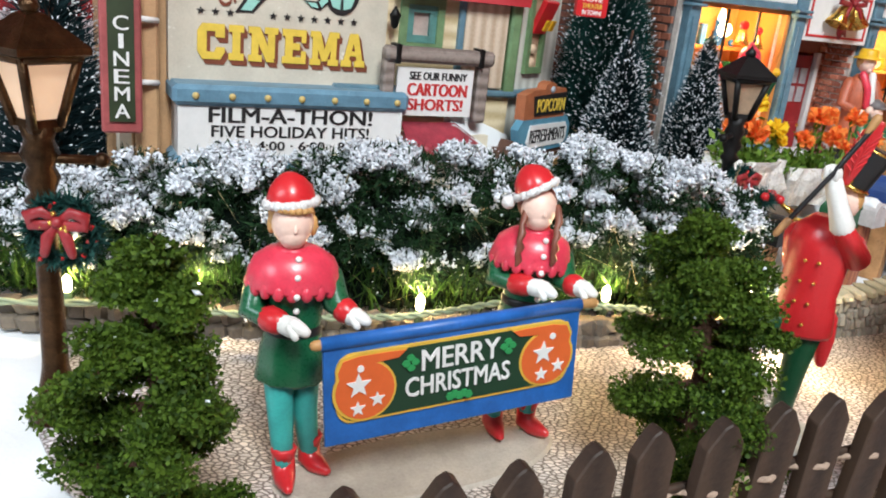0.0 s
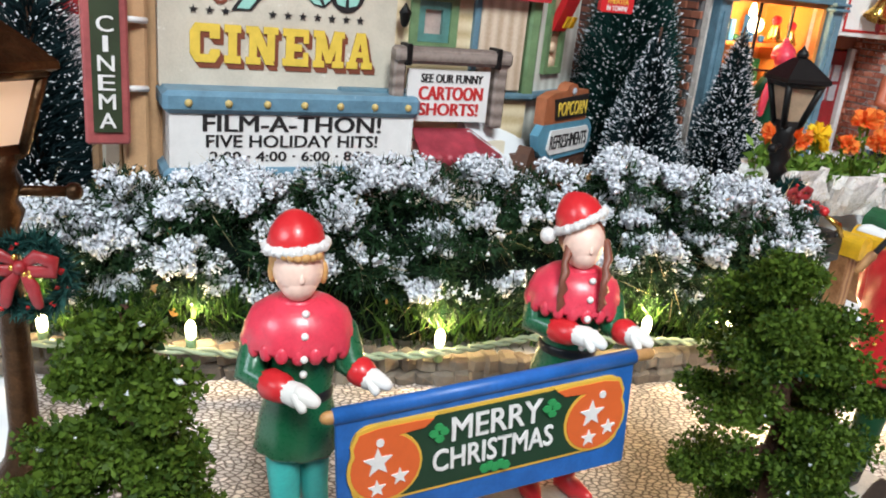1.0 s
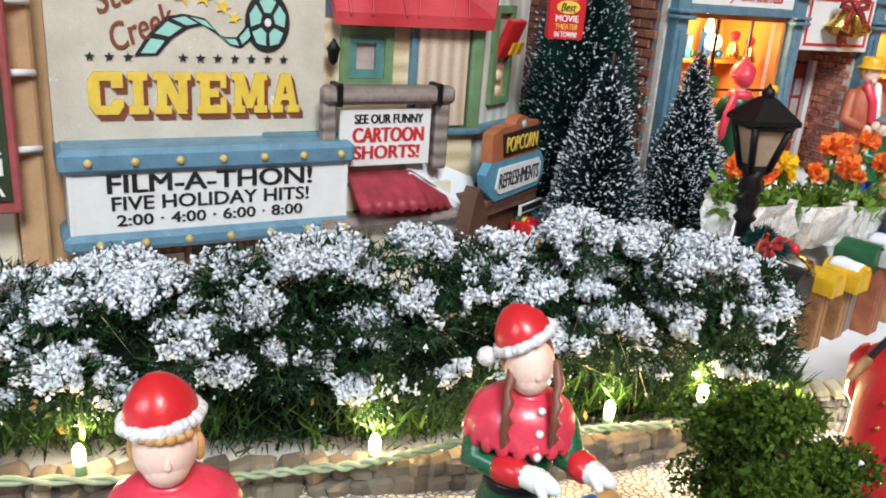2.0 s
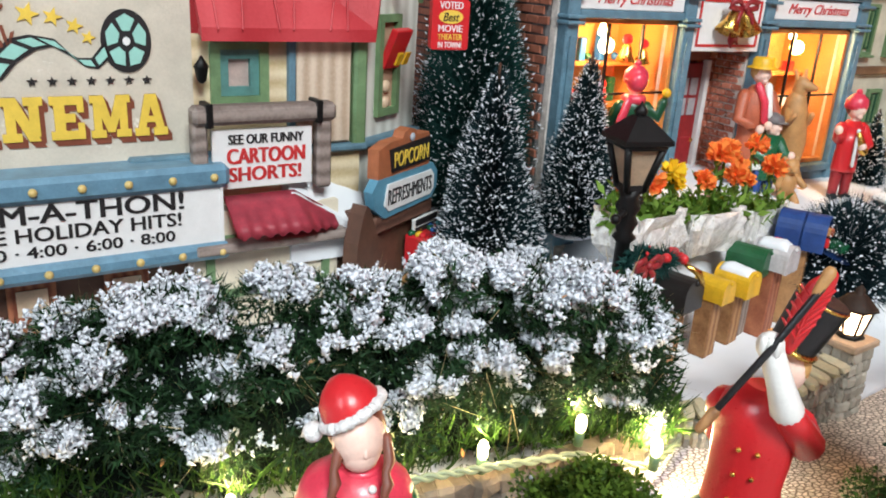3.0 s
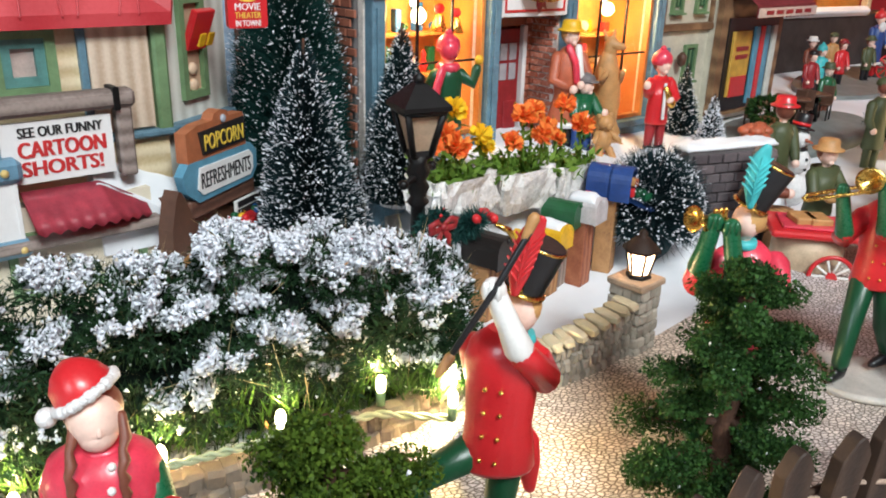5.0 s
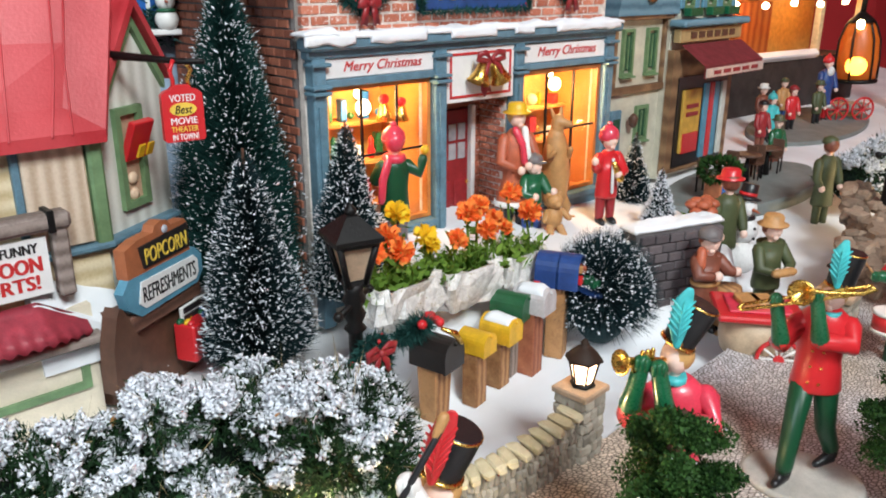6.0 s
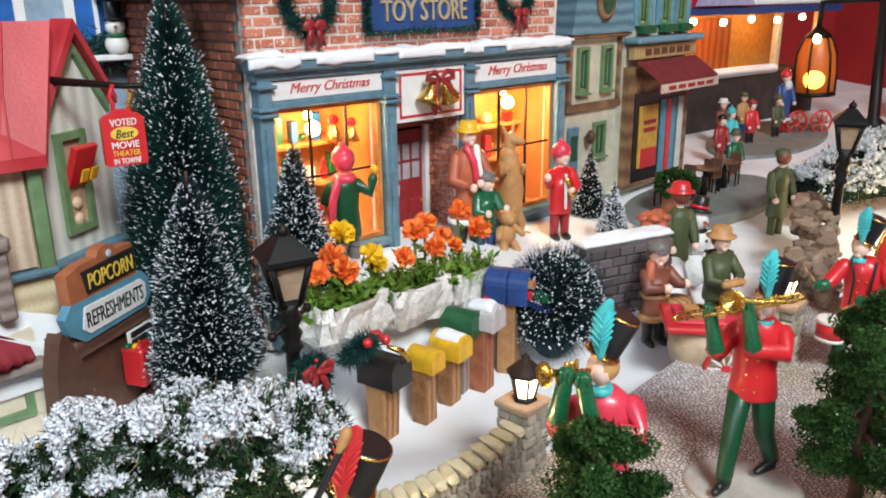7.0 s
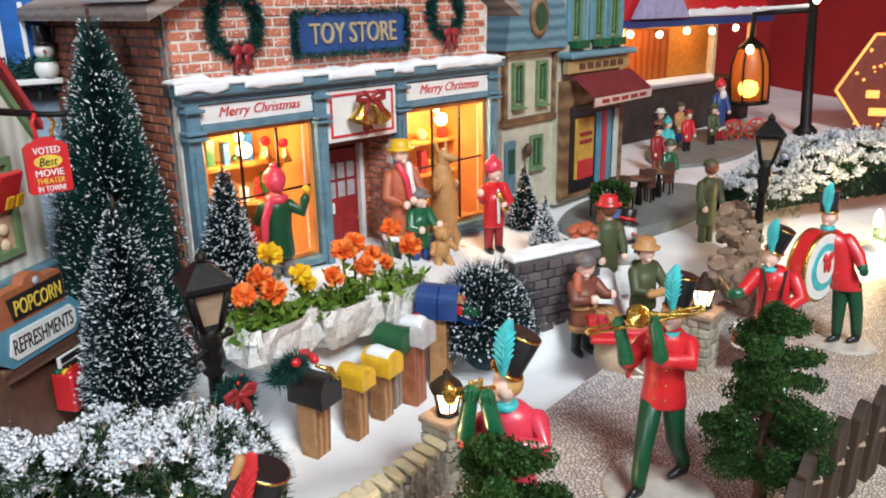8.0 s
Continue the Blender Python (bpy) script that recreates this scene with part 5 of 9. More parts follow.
# goods on shelves in the windows
rnd = random.Random(8)
for a, b, z0 in ((0.008, 0.0685, 0.036), (0.1312, 0.1992, 0.030)):
    for z in (z0 + 0.002, z0 + 0.024, z0 + 0.044):
        sh = tagged(part("shelf", rbox(((a + b) / 2, 0.032, z), (b - a - 0.004, 0.016, 0.0016)), GLOWWOOD), "orange wooden shelf in the shop window", "shelf")
        sh.matrix_world = store.matrix_world.copy()
        u = a + 0.005
        while u < b - 0.005:
            h, wd = rnd.uniform(0.005, 0.014), rnd.uniform(0.003, 0.006)
            bm = bmesh.new()
            kind = rnd.random()
            y = 0.028 + rnd.random() * 0.006
            if kind < 0.4:
                box(bm, (u, y, z + 0.0008 + h / 2), (wd, 0.005, h), rnd.uniform(-15, 15), 0.0004)
                nm, lb = "toy_box", "small boxed toy on a shelf"
            elif kind < 0.7:
                lathe(bm, [(wd * 0.3, 0), (wd * 0.55, h * 0.3), (wd * 0.25, h * 0.6), (wd * 0.35, h * 0.8), (0.0003, h)], 10, (u, y, z + 0.0008))
                nm, lb = "toy_figure", "small round toy on a shelf"
            else:
                ball(bm, (u, y, z + 0.0008 + wd * 0.6), wd * 0.6, 0, 10, 8)
                nm, lb = "toy_ball", "small ball on a shelf"
            o = tagged(part(nm, bm, rnd.choice([RED, YELLOW, GREEN, ORANGE, TAN, GOLD, WHITE, BLUE, DEEPRED])), lb, "toy", "toys in the shop window")
            o.matrix_world = store.matrix_world.copy()
            u += rnd.uniform(0.006, 0.011)
for u, z in ((0.0365, 0.0955), (0.172, 0.0925)):
    lamp = thing("shop_lamp", M4 @ pose(u, 0.016, z), "bright bare bulb hanging in the shop window", "lamp")
    part("bulb", lathe(bmesh.new(), [(0.0008, 0.003), (0.0013, 0.0015), (0.0021, -0.001), (0.0018, -0.0028), (0.0004, -0.0036)], 12), glow("shop_bulb", (1.0, 0.78, 0.40), 30.0), lamp, "", True)
    part("cord", sweep(bmesh.new(), [(0, 0, 0.004), (0, 0, 0.014)], 0.0005, 6), IRON, lamp)
    point_lamp("shop_light", M4 @ Vector((u, 0.012, z - 0.007)), 0.17, (1.0, 0.66, 0.30), 0.004)
# hanging bells, window ornaments
for u, z, s in ((0.047, 0.088, 1.0), (0.0575, 0.086, 0.9)):
    bell = thing("hanging_bell", M4 @ pose(u, 0.010, z) @ Matrix.Scale(s, 4), "gold bell with a red bow in the shop window", "bell", "bells in the window")
    part("bell", lathe(bmesh.new(), [(0.0006, 0.002), (0.0022, 0.0005), (0.003, -0.003), (0.0046, -0.0065), (0.0042, -0.0068)], 14), GOLD, bell, "", True)
    part("bow", ball(bmesh.new(), (0, 0, 0.0035), (0.0032, 0.0016, 0.0026), 0, 10, 6), RED, bell)
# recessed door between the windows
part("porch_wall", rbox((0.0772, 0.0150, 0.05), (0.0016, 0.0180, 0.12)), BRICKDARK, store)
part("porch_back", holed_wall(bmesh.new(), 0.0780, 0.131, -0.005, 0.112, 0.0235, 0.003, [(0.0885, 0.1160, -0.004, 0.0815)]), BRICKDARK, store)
door = part("door", rbox((0.1020, 0.0240, 0.0385), (0.0250, 0.0024, 0.084), bevel=0.0005), paint("door_red", (0.30, 0.022, 0.025), 0.35), store, "dark red door with six small panes")
for a in (0.0955, 0.1022, 0.1090):
    for b in (0.0580, 0.0685):
        part("door_pane", rbox((a, 0.0225, b), (0.0050, 0.0008, 0.0088)), paint("door_glass", (0.42, 0.40, 0.42), 0.12), door)
for a in (0.0965, 0.1080):
    part("door_panel", rbox((a, 0.0224, 0.0270), (0.0085, 0.0012, 0.0300), bevel=0.0005), DEEPRED, door)
part("door_notice", rbox((0.0940, 0.0219, 0.0480), (0.0050, 0.0006, 0.0060)), PANELWHITE, door)
part("door_knob", ball(bmesh.new(), (0.1125, 0.0218, 0.040), 0.0011, 0, 8, 6), GOLD, door)
part("door_jamb", rbox((0.1165, 0.0225, 0.0390), (0.0030, 0.004, 0.086), bevel=0.0004), PANELWHITE, store)
part("door_jamb", rbox((0.0878, 0.0225, 0.0390), (0.0024, 0.004, 0.086), bevel=0.0004), DEEPRED, store)
part("door_step", rbox((0.1035, 0.012, -0.001), (0.052, 0.024, 0.008)), GREYMORTAR, store)
# bell panel over the door
bp_ = part("bell_panel", rbox((0.1002, 0.0002, 0.1018), (0.0475, 0.0028, 0.0262), bevel=0.0004), PANELWHITE, store, "white panel with red border and gold bells")
part("border", framed(bmesh.new(), 0.0790, 0.1214, 0.0910, 0.1128, 0.0012, -0.0016, 0.0006), LETTERRED, bp_)
for u, a in ((0.0955, 24), (0.1060, -24)):
    b = part("bell", lathe(bmesh.new(), [(0.0009, 0.0046), (0.0030, 0.0026), (0.0036, -0.0012), (0.0060, -0.0062), (0.0056, -0.0067), (0.0034, -0.0020)], 16), GOLD, bp_, "gold bell", True)
    b.matrix_local = pose(u, -0.0066, 0.1042, 0, a, 0)
bm = bmesh.new()
for du in (-1, 1):
    limb(bm, [(0.1005, -0.0075, 0.1095), (0.1005 + du * 0.0040, -0.0085, 0.1128), (0.1005 + du * 0.0085, -0.0082, 0.1122), (0.1005 + du * 0.0090, -0.0078, 0.1098), (0.1005 + du * 0.0045, -0.0086, 0.1090), (0.1005, -0.0078, 0.1092)], [0.0008, 0.0015, 0.0017, 0.0016, 0.0014, 0.0008], 0, 8, ((0, 1, 0), 0.6))
    limb(bm, [(0.1005, -0.0080, 0.1090), (0.1005 + du * 0.0040, -0.0096, 0.1062), (0.1005 + du * 0.0052, -0.0100, 0.1030)], [0.0008, 0.0014, 0.0010], 0, 8, ((0, 1, 0), 0.5))
ball(bm, (0.1005, -0.0092, 0.1096), (0.0017, 0.0014, 0.0017), 0, 8, 6)
prism(bm, [(0.0975, 0.0985), (0.1020, 0.0985), (0.1040, 0.0925), (0.1012, 0.0940), (0.0995, 0.0908), (0.0975, 0.0942)], 0.0012, y0=-0.0052)
part("bow", bm, DEEPRED, bp_, "dark red ribbon bow", True)
# store name board with a green garland round it
nb = part("name_board", rbox((0.0965, 0.0005, 0.1425), (0.0715, 0.004, 0.0190), bevel=0.0006), paint("name_board_blue", (0.02, 0.075, 0.24), 0.4), store, "blue name board with gold letters")
text("lettering", "TOY STORE", 0.0098, paint("pale_gold_letters", (0.46, 0.37, 0.22), 0.45), nb, pose(0.0968, -0.0020, 0.1424, 0, 0, 0), 0.0555, 0.0012, "gold letters", 0.015)


def garland(name, pts, thick, count, parent, seed, berries=12):
    rng = np.random.default_rng(seed)
    pts = np.array(pts, float)
    s = rng.uniform(0, len(pts) - 1.001, count)
    i = s.astype(int)
    P = pts[i] + (pts[i + 1] - pts[i]) * (s - i)[:, None]
    D = unit(rng.normal(0, 1, (count, 3)) - (0, 0.5, 0))
    g = scatter(name, P + D * thick * 0.25, D, TRI, 0.0006, thick, FIRGREEN, parent, rng, 0.3, 0.4, kind="")
    if berries:
        o = rng.integers(0, count, berries)
        scatter("berries", P[o] + D[o] * thick * 0.8, D[o], CRUMB, 0.0006, 0.0006, RED, g, rng)
    return g


loop = [(0.0605, -0.0018, 0.1325), (0.1325, -0.0018, 0.1325), (0.1325, -0.0018, 0.1525), (0.0605, -0.0018, 0.1525), (0.0605, -0.0018, 0.1325)]
garland("garland", loop, 0.0026, 2600, nb, 4)
for u, s in ((0.0300, 3), (0.1648, 5)):
    wr = thing("wreath", M4 @ pose(u, 0.0010, 0.1478), "green fir wreath with a red bow on the brick wall", "wreath", "wreaths on the shop front")
    garland("ring", [(0.0118 * math.cos(k * 0.2618), 0, 0.0128 * math.sin(k * 0.2618)) for k in range(25)], 0.0046, 3400, wr, s, 14)
    bm = bmesh.new()
    for sx in (-1, 1):
        ball(bm, (sx * 0.0032, -0.0052, -0.0112), (0.0034, 0.0012, 0.0024), 0, 10, 6, pose(0, 0, 0, 0, sx * 16, 0))
        prism(bm, [(sx * 0.0004, -0.0118), (sx * 0.0030, -0.0120), (sx * 0.0052, -0.0205), (sx * 0.0036, -0.0196), (sx * 0.0020, -0.0210)][::sx], 0.0014, y0=-0.0058)
    ball(bm, (0, -0.0062, -0.0114), 0.0016, 0, 8, 6)
    part("bow", bm, DEEPRED, wr, "dark red bow", True)
# snow along the cornice
rng = np.random.default_rng(21)
part("snow", snow_patch(-0.0055, 0.2085, -0.0072, 0.0040, lambda u, f: 0.1235 + (0.0016 if u < 0.012 else 0.0), 0.0034, 8, 120, 6), SNOW, store, "ledge of snow on the cornice", True)
for u0, u1, seed in ((-0.0055, 0.020, 3), (0.028, 0.060, 4), (0.075, 0.105, 5), (0.118, 0.132, 6), (0.150, 0.205, 7)):
    bm = snow_patch(u0, u1, 0.0, 0.0045, lambda u, f: 0.0, 0.0016, seed, 30, 5)
    ob = part("snow_overhang", bm, SNOW, store, "", True)
    ob.matrix_local = pose(0, -0.0068, 0.1205, 90, 0, 0)
# roof with snow and weathered verge
bm = bmesh.new()
for a, b in (((-0.014, 0.1505), (0.112, 0.209)), ((0.112, 0.209), (0.222, 0.147))):
    prism(bm, [a, b, (b[0], b[1] + 0.006), (a[0], a[1] + 0.006)], 0.140, y0=-0.008)
part("roof", bm, GREYPOST, store, "weathered grey timber roof")
for u0, u1, y0, y1, seed in ((-0.015, 0.060, -0.010, 0.050, 14), (0.055, 0.108, -0.008, 0.020, 15), (0.120, 0.215, -0.009, 0.030, 16)):
    part("roof_snow", snow_patch(u0, u1, y0, y1, lambda u, f: (0.1562 + 0.447 * (u + 0.020)) if u < 0.112 else 0.2152 - 0.5636 * (u - 0.112), 0.0095, seed), SNOW, store, "snow lying on the roof", True)


# bricks of the front, each a piece of its own; the side wall is one mesh
def brick_mesh(w, h, d, seed):
    bm = bmesh.new()
    rough = random.Random(seed)
    box(bm, (0, 0, 0), (w, d, h), bevel=0.0003)
    for v in bm.verts:
        v.co *= 1 + rough.uniform(-0.02, 0.02)
    me = bpy.data.meshes.new("brick")
    bm.to_mesh(me)
    bm.free()
    me.materials.append(BRICK)
    return me


def front_bricks():
    bw, bh, gap = 0.0086, 0.0035, 0.0010
    whole = [brick_mesh(bw, bh, 0.003, k) for k in range(4)]
    half = [brick_mesh((bw - gap) / 2, bh, 0.003, 9 + k) for k in range(2)]
    rnd = random.Random(3)
    z, row = 0.1240 + bh / 2, 0
    while z < 0.175:
        lo = -0.001 if z < 0.155 else (z - 0.157) / 0.042 * 0.1
        hi = SW - 0.007 if z < 0.153 else 0.112 + (0.205 - z) / 0.052 * 0.094
        u = lo + (bw / 2 if row % 2 == 0 else (bw - gap) / 4)
        first = row % 2 == 1
        while u < hi - bw / 2:
            m = rnd.choice(half if first else whole)
            b = new("brick", m)
            b.parent = store
            b.location = (u, 0.0032 + rnd.uniform(-0.0003, 0.0003), z)
            u += (bw * 0.75 + gap * 0.75) if first else bw + gap
            first = False
        z += bh + gap
        row += 1


front_bricks()


def brick_sheet(name, parent, m4, length, z0, z1, bw, bh, gap, material, seed, label=""):
    """Many small bricks in one mesh on a plane: x along, z up, standing proud along -y."""
    rng = np.random.default_rng(seed)
    V, F = [], []
    z, row = z0 + bh / 2, 0
    while z < z1:
        u = bw / 2 if row % 2 else 0.0
        while u < length:
            a, b = max(0, u - bw / 2), min(length, u + bw / 2)
            if b - a > 0.001:
                y = -0.0006 - 0.0005 * rng.random()
                k = len(V)
                e = 0.00025
                V += [(a, 0, z - bh / 2), (b, 0, z - bh / 2), (b, 0, z + bh / 2), (a, 0, z + bh / 2), (a + e, y, z - bh / 2 + e), (b - e, y, z - bh / 2 + e), (b - e, y, z + bh / 2 - e), (a + e, y, z + bh / 2 - e)]
                F += [tuple(k + q for q in f) for f in ((4, 5, 6, 7), (0, 1, 5, 4), (1, 2, 6, 5), (2, 3, 7, 6), (3, 0, 4, 7))]
            u += bw + gap
        z += bh + gap
        row += 1
    me = bpy.data.meshes.new(name)
    me.from_pydata(V, [], F)
    me.materials.append(material)
    ob = new(name, me)
    ob.parent = parent
    ob.matrix_local = m4
    ob["kind"] = "stuff"
    if label:
        ob["label"] = label
    return ob


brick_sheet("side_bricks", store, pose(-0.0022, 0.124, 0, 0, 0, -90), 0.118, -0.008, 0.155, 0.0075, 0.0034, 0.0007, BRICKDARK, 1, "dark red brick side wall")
brick_sheet("porch_bricks", store, pose(0.1182, 0.0233, 0), 0.0055, 0.0, 0.11, 0.006, 0.0030, 0.0006, BRICK, 2)
brick_sheet("porch_bricks", store, pose(0.1238, 0.0232, 0, 0, 0, -90), 0.0190, 0.0, 0.11, 0.006, 0.0030, 0.0006, BRICK, 5)
part("porch_wall", rbox((0.1250, 0.0140, 0.05), (0.0020, 0.020, 0.12)), MORTAR, store)


# ---- figurines: each one plain painted mesh on its small base ----
PAL = dict(red=RED, pink=PINKRED, green=GREEN, teal=TEAL, turq=TURQ, skin=SKIN, blond=HAIR, brown=BROWNHAIR, black=BLACK, gold=GOLD, white=WHITE, fur=FUR, olive=OLIVE, tan=TAN, orange=ORANGE, yellow=YELLOW, blue=BLUE, navy=NAVY, wood=WOOD, base=paint("worn_grey_base", (0.50, 0.47, 0.43), 0.55, 0.25, 90.0, 0.3), deep=DEEPRED, forest=paint("dark_green_trousers", (0.007, 0.062, 0.026), 0.3, 0.12, 60.0), grey=paint("grey_cloth", (0.16, 0.14, 0.14), 0.5))
PNAMES = list(PAL)


class Figure:
    """Sculpted resin figure in millimetres about its own origin: x to the right, y away, z up."""

    def __init__(self):
        self.bm = bmesh.new()

    def limb(self, col, pts, rads, seg=10, squash=None):
        limb(self.bm, [[c * 0.001 for c in p] for p in pts], [r * 0.001 for r in (rads if isinstance(rads, (list, tuple)) else [rads] * len(pts))], PNAMES.index(col), seg, squash)

    def ball(self, col, c, r, turn=None, u=12, v=8):
        ball(self.bm, [a * 0.001 for a in c], [a * 0.001 for a in ((r, r, r) if isinstance(r, (int, float)) else r)], PNAMES.index(col), u, v, turn)

    def turned(self, col, prof, c=(0, 0, 0), sy=1.0, wave=None, turn=None, seg=18):
        m = Matrix.Translation([a * 0.001 for a in c]) @ (turn or Matrix())
        lathe(self.bm, [(r * 0.001, z * 0.001) for r, z in prof], seg, (0, 0, 0), PNAMES.index(col), sy, wave, True, m)

    def box(self, col, c, s, rz=0, bevel=0.3, ry=0, rx=0):
        box(self.bm, [a * 0.001 for a in c], [a * 0.001 for a in s], rz, bevel * 0.001, PNAMES.index(col), ry, rx)

    def head(self, c, r, face, hair="blond", col="skin"):
        """Plain head: skull, hair cap at the back, nose and chin as soft bumps. face: turn about z, 0 looks along -y."""
        a = radians(face)
        d = Vector((math.sin(a), -math.cos(a), 0))
        self.ball(col, c, (r * 0.92, r * 0.95, r * 1.12), u=14, v=10)
        f = Vector(c) + d * r * 0.9
        self.ball(col, (f[0], f[1], f[2] - r * 0.16), (r * 0.13, r * 0.13, r * 0.17), u=8, v=6)
        f = Vector(c) + d * r * 0.55
        self.ball(col, (f[0], f[1], f[2] - r * 0.75), r * 0.34, u=8, v=6)
        h = Vector(c) - d * r * 0.22
        self.ball(hair, (h[0], h[1], h[2] + r * 0.16), (r * 1.02, r * 1.02, r * 1.08), u=14, v=10)
        self.limb(col, [(c[0], c[1], c[2] - r * 0.8), (c[0], c[1], c[2] - r * 1.7)], r * 0.42)

    def done(self, name, x, y, z, label, category="figurine", group="", s=1.0, rz=0.0):
        ob = part(name, self.bm, [PAL[k] for k in PNAMES])
        ob.matrix_world = lifted(pose(x, y, z, 0, 0, rz)) @ Matrix.Scale(s, 4)
        return tagged(ob, label, category, group)


def scallop(n, depth, rows):
    return lambda a, i: 1.0 + (depth * math.cos(n * a) if i in rows else 0.0)


def elf(girl):
    f = Figure()
    hx, face = (-1.9, 22) if girl else (-2.8, 10)
    # legs and soft shoes with turned-down cuffs
    for hip, knee, ank, toe in (((-4.5, 0, 28), (-3.6, 0, 16), (-2.6, -1.5, 5), (-1.2, -8, 2.4)), ((1.0, 2, 28), (1.6, 3, 16), (3.0, 4, 5), (7.0, -1, 2.4))) if not girl else (((-5.0, 0, 28), (-5.2, 0, 16), (-6.2, 0, 5), (-3.4, -6, 2.2)), ((1.2, 2, 28), (2.6, 2.5, 16), (2.2, 3, 6), (7.6, -1.5, 2.6))):
        f.limb("teal", [hip, knee, ank], [3.5, 2.9, 2.2])
        f.limb("red", [(ank[0], ank[1] + 0.5, 6.5), (ank[0] + 0.2, ank[1], 2.8), tuple((ank[i] + toe[i]) / 2 for i in (0, 1)) + (2.3,), toe], [2.5, 2.7, 2.3, 1.2])
        f.turned("red", [(2.4, 6), (2.9, 8.4), (2.5, 9.0), (2.0, 8.0)], (ank[0], ank[1] + 0.4, 0), wave=scallop(7, 0.06, (1, 2)))
    # tunic, belt, scalloped cape and collar
    f.turned("green", [(7.2, 24.8), (7.8, 25.6), (7.0, 32), (5.7, 37), (6.3, 42), (6.6, 47), (4.0, 52)], (-1.8, 1.0, 0), 0.78, scallop(9, 0.05, (0, 1)), seg=26)
    f.turned("black", [(5.9, 35.8), (6.2, 36.3), (6.2, 37.4), (5.9, 37.9)], (-1.8, 1.0, 0), 0.80)
    f.turned("pink", [(7.4, 47.2), (9.6, 46.8), (9.8, 47.4), (9.5, 50.0), (8.4, 52.6), (5.6, 54.6), (3.4, 55.4)], (-2.1, 0.8, 0), 0.78, lambda a, i: 1.0 + (0.055 * abs(math.sin(7 * a)) if i in (0, 1, 2) else 0.0), seg=70)
    for j in range(20):
        a = 2 * math.pi * j / 20
        f.ball("pink", (-2.1 + 9.35 * math.cos(a), 0.8 + 7.25 * math.sin(a), 47.0), (1.3, 0.9, 1.7), pose(0, 0, 0, 0, 0, math.degrees(a) + 90), 10, 6)
    f.turned("pink", [(3.0, 54.0), (4.3, 54.2), (3.2, 55.6)], (hx + 0.3, 0.2, 0), 0.9)
    for k, z in enumerate((54.0, 50.6, 46.8, 42.8, 39.2)):
        f.ball("white", (hx + 1.6 + (1.2 if girl else 0.0), -4.6 - (0, 1.6, 2.5, 0.2, -0.4)[k], z), 0.72, u=8, v=6)
    # arms to the banner rod
    hands = ((-2.0, -10.0, 41.6), (10.4, -4.5, 42.0)) if not girl else ((1.4, -9.5, 43.9), (10.6, -6.0, 44.2))
    elbows = ((-10.2, -2.5, 41.5), (7.0, -1.5, 43.4)) if not girl else ((-9.4, -2.2, 42.2), (6.8, -1.4, 43.6))
    for sx, e, (hx2, hy2, hz2) in zip((-8.8, 5.0), elbows, hands):
        w = tuple(e[i] + ((hx2, hy2, hz2)[i] - e[i]) * 0.45 for i in range(3))
        c = tuple(e[i] + ((hx2, hy2, hz2)[i] - e[i]) * 0.68 for i in range(3))
        f.limb("green", [(sx, 0.8, 49.0), e, w], [3.1, 2.9, 2.3])
        f.limb("red", [w, c], [2.8, 2.7])
        f.limb("white", [c, (hx2, hy2, hz2)], [1.9, 2.2], 12)
        f.limb("white", [(hx2 + 0.6, hy2 - 0.6, hz2 + 0.6), (hx2 + 2.6, hy2 - 1.2, hz2 - 0.4)], [1.7, 1.3], 10)
        f.limb("white", [(hx2 - 0.4, hy2 - 1.4, hz2 + 0.4), (hx2 + 0.8, hy2 - 2.2, hz2 - 1.2)], 0.85, 8)
    # head, hat with fur band and pompom
    hz = 60.6
    a = radians(face)
    d = Vector((math.sin(a), -math.cos(a), 0))
    f.ball("skin", (hx, -0.4, hz), (4.3, 4.5, 5.0), u=16, v=12)
    f.ball("skin", (hx + d.x * 0.9, -0.4 + d.y * 0.9, hz - 1.9), (3.3, 3.4, 3.5), u=16, v=12)
    f.limb("skin", [(hx + d.x * 4.0, -0.4 + d.y * 4.0, hz + 0.6), (hx + d.x * 4.35, -0.4 + d.y * 4.35, hz - 0.7)], [0.35, 0.55], 8)
    f.limb("skin", [(hx, 0.2, hz - 3), (hx + 0.2, 0.3, 55.0)], 2.3)
    f.ball("brown" if girl else "blond", (hx - d.x * 1.5, -0.4 - d.y * 1.5, hz + 0.9), (4.75, 4.4, 4.9), u=16, v=12)
    tilt = pose(0, 0, 0, -6, -31, 0) if girl else pose(0, 0, 0, -4, -7, 0)
    bx, bz = (hx - 0.9, hz + 3.6) if girl else (hx - 0.4, hz + 3.4)
    f.turned("red", [(4.9, 0), (4.95, 1.6), (4.3, 3.7), (2.9, 5.4), (1.4, 6.4), (0.3, 6.7)], (bx, 0.6, bz), 1.0, scallop(5, 0.05, (2, 3, 4)), tilt)
    for j in range(30):
        q = tilt @ Vector((5.0 * math.cos(2 * math.pi * j / 30), 5.0 * math.sin(2 * math.pi * j / 30), 0.5))
        f.ball("fur", (bx + q.x, 0.6 + q.y, bz + q.z), 0.98 + 0.12 * math.sin(j * 2.3), u=8, v=5)
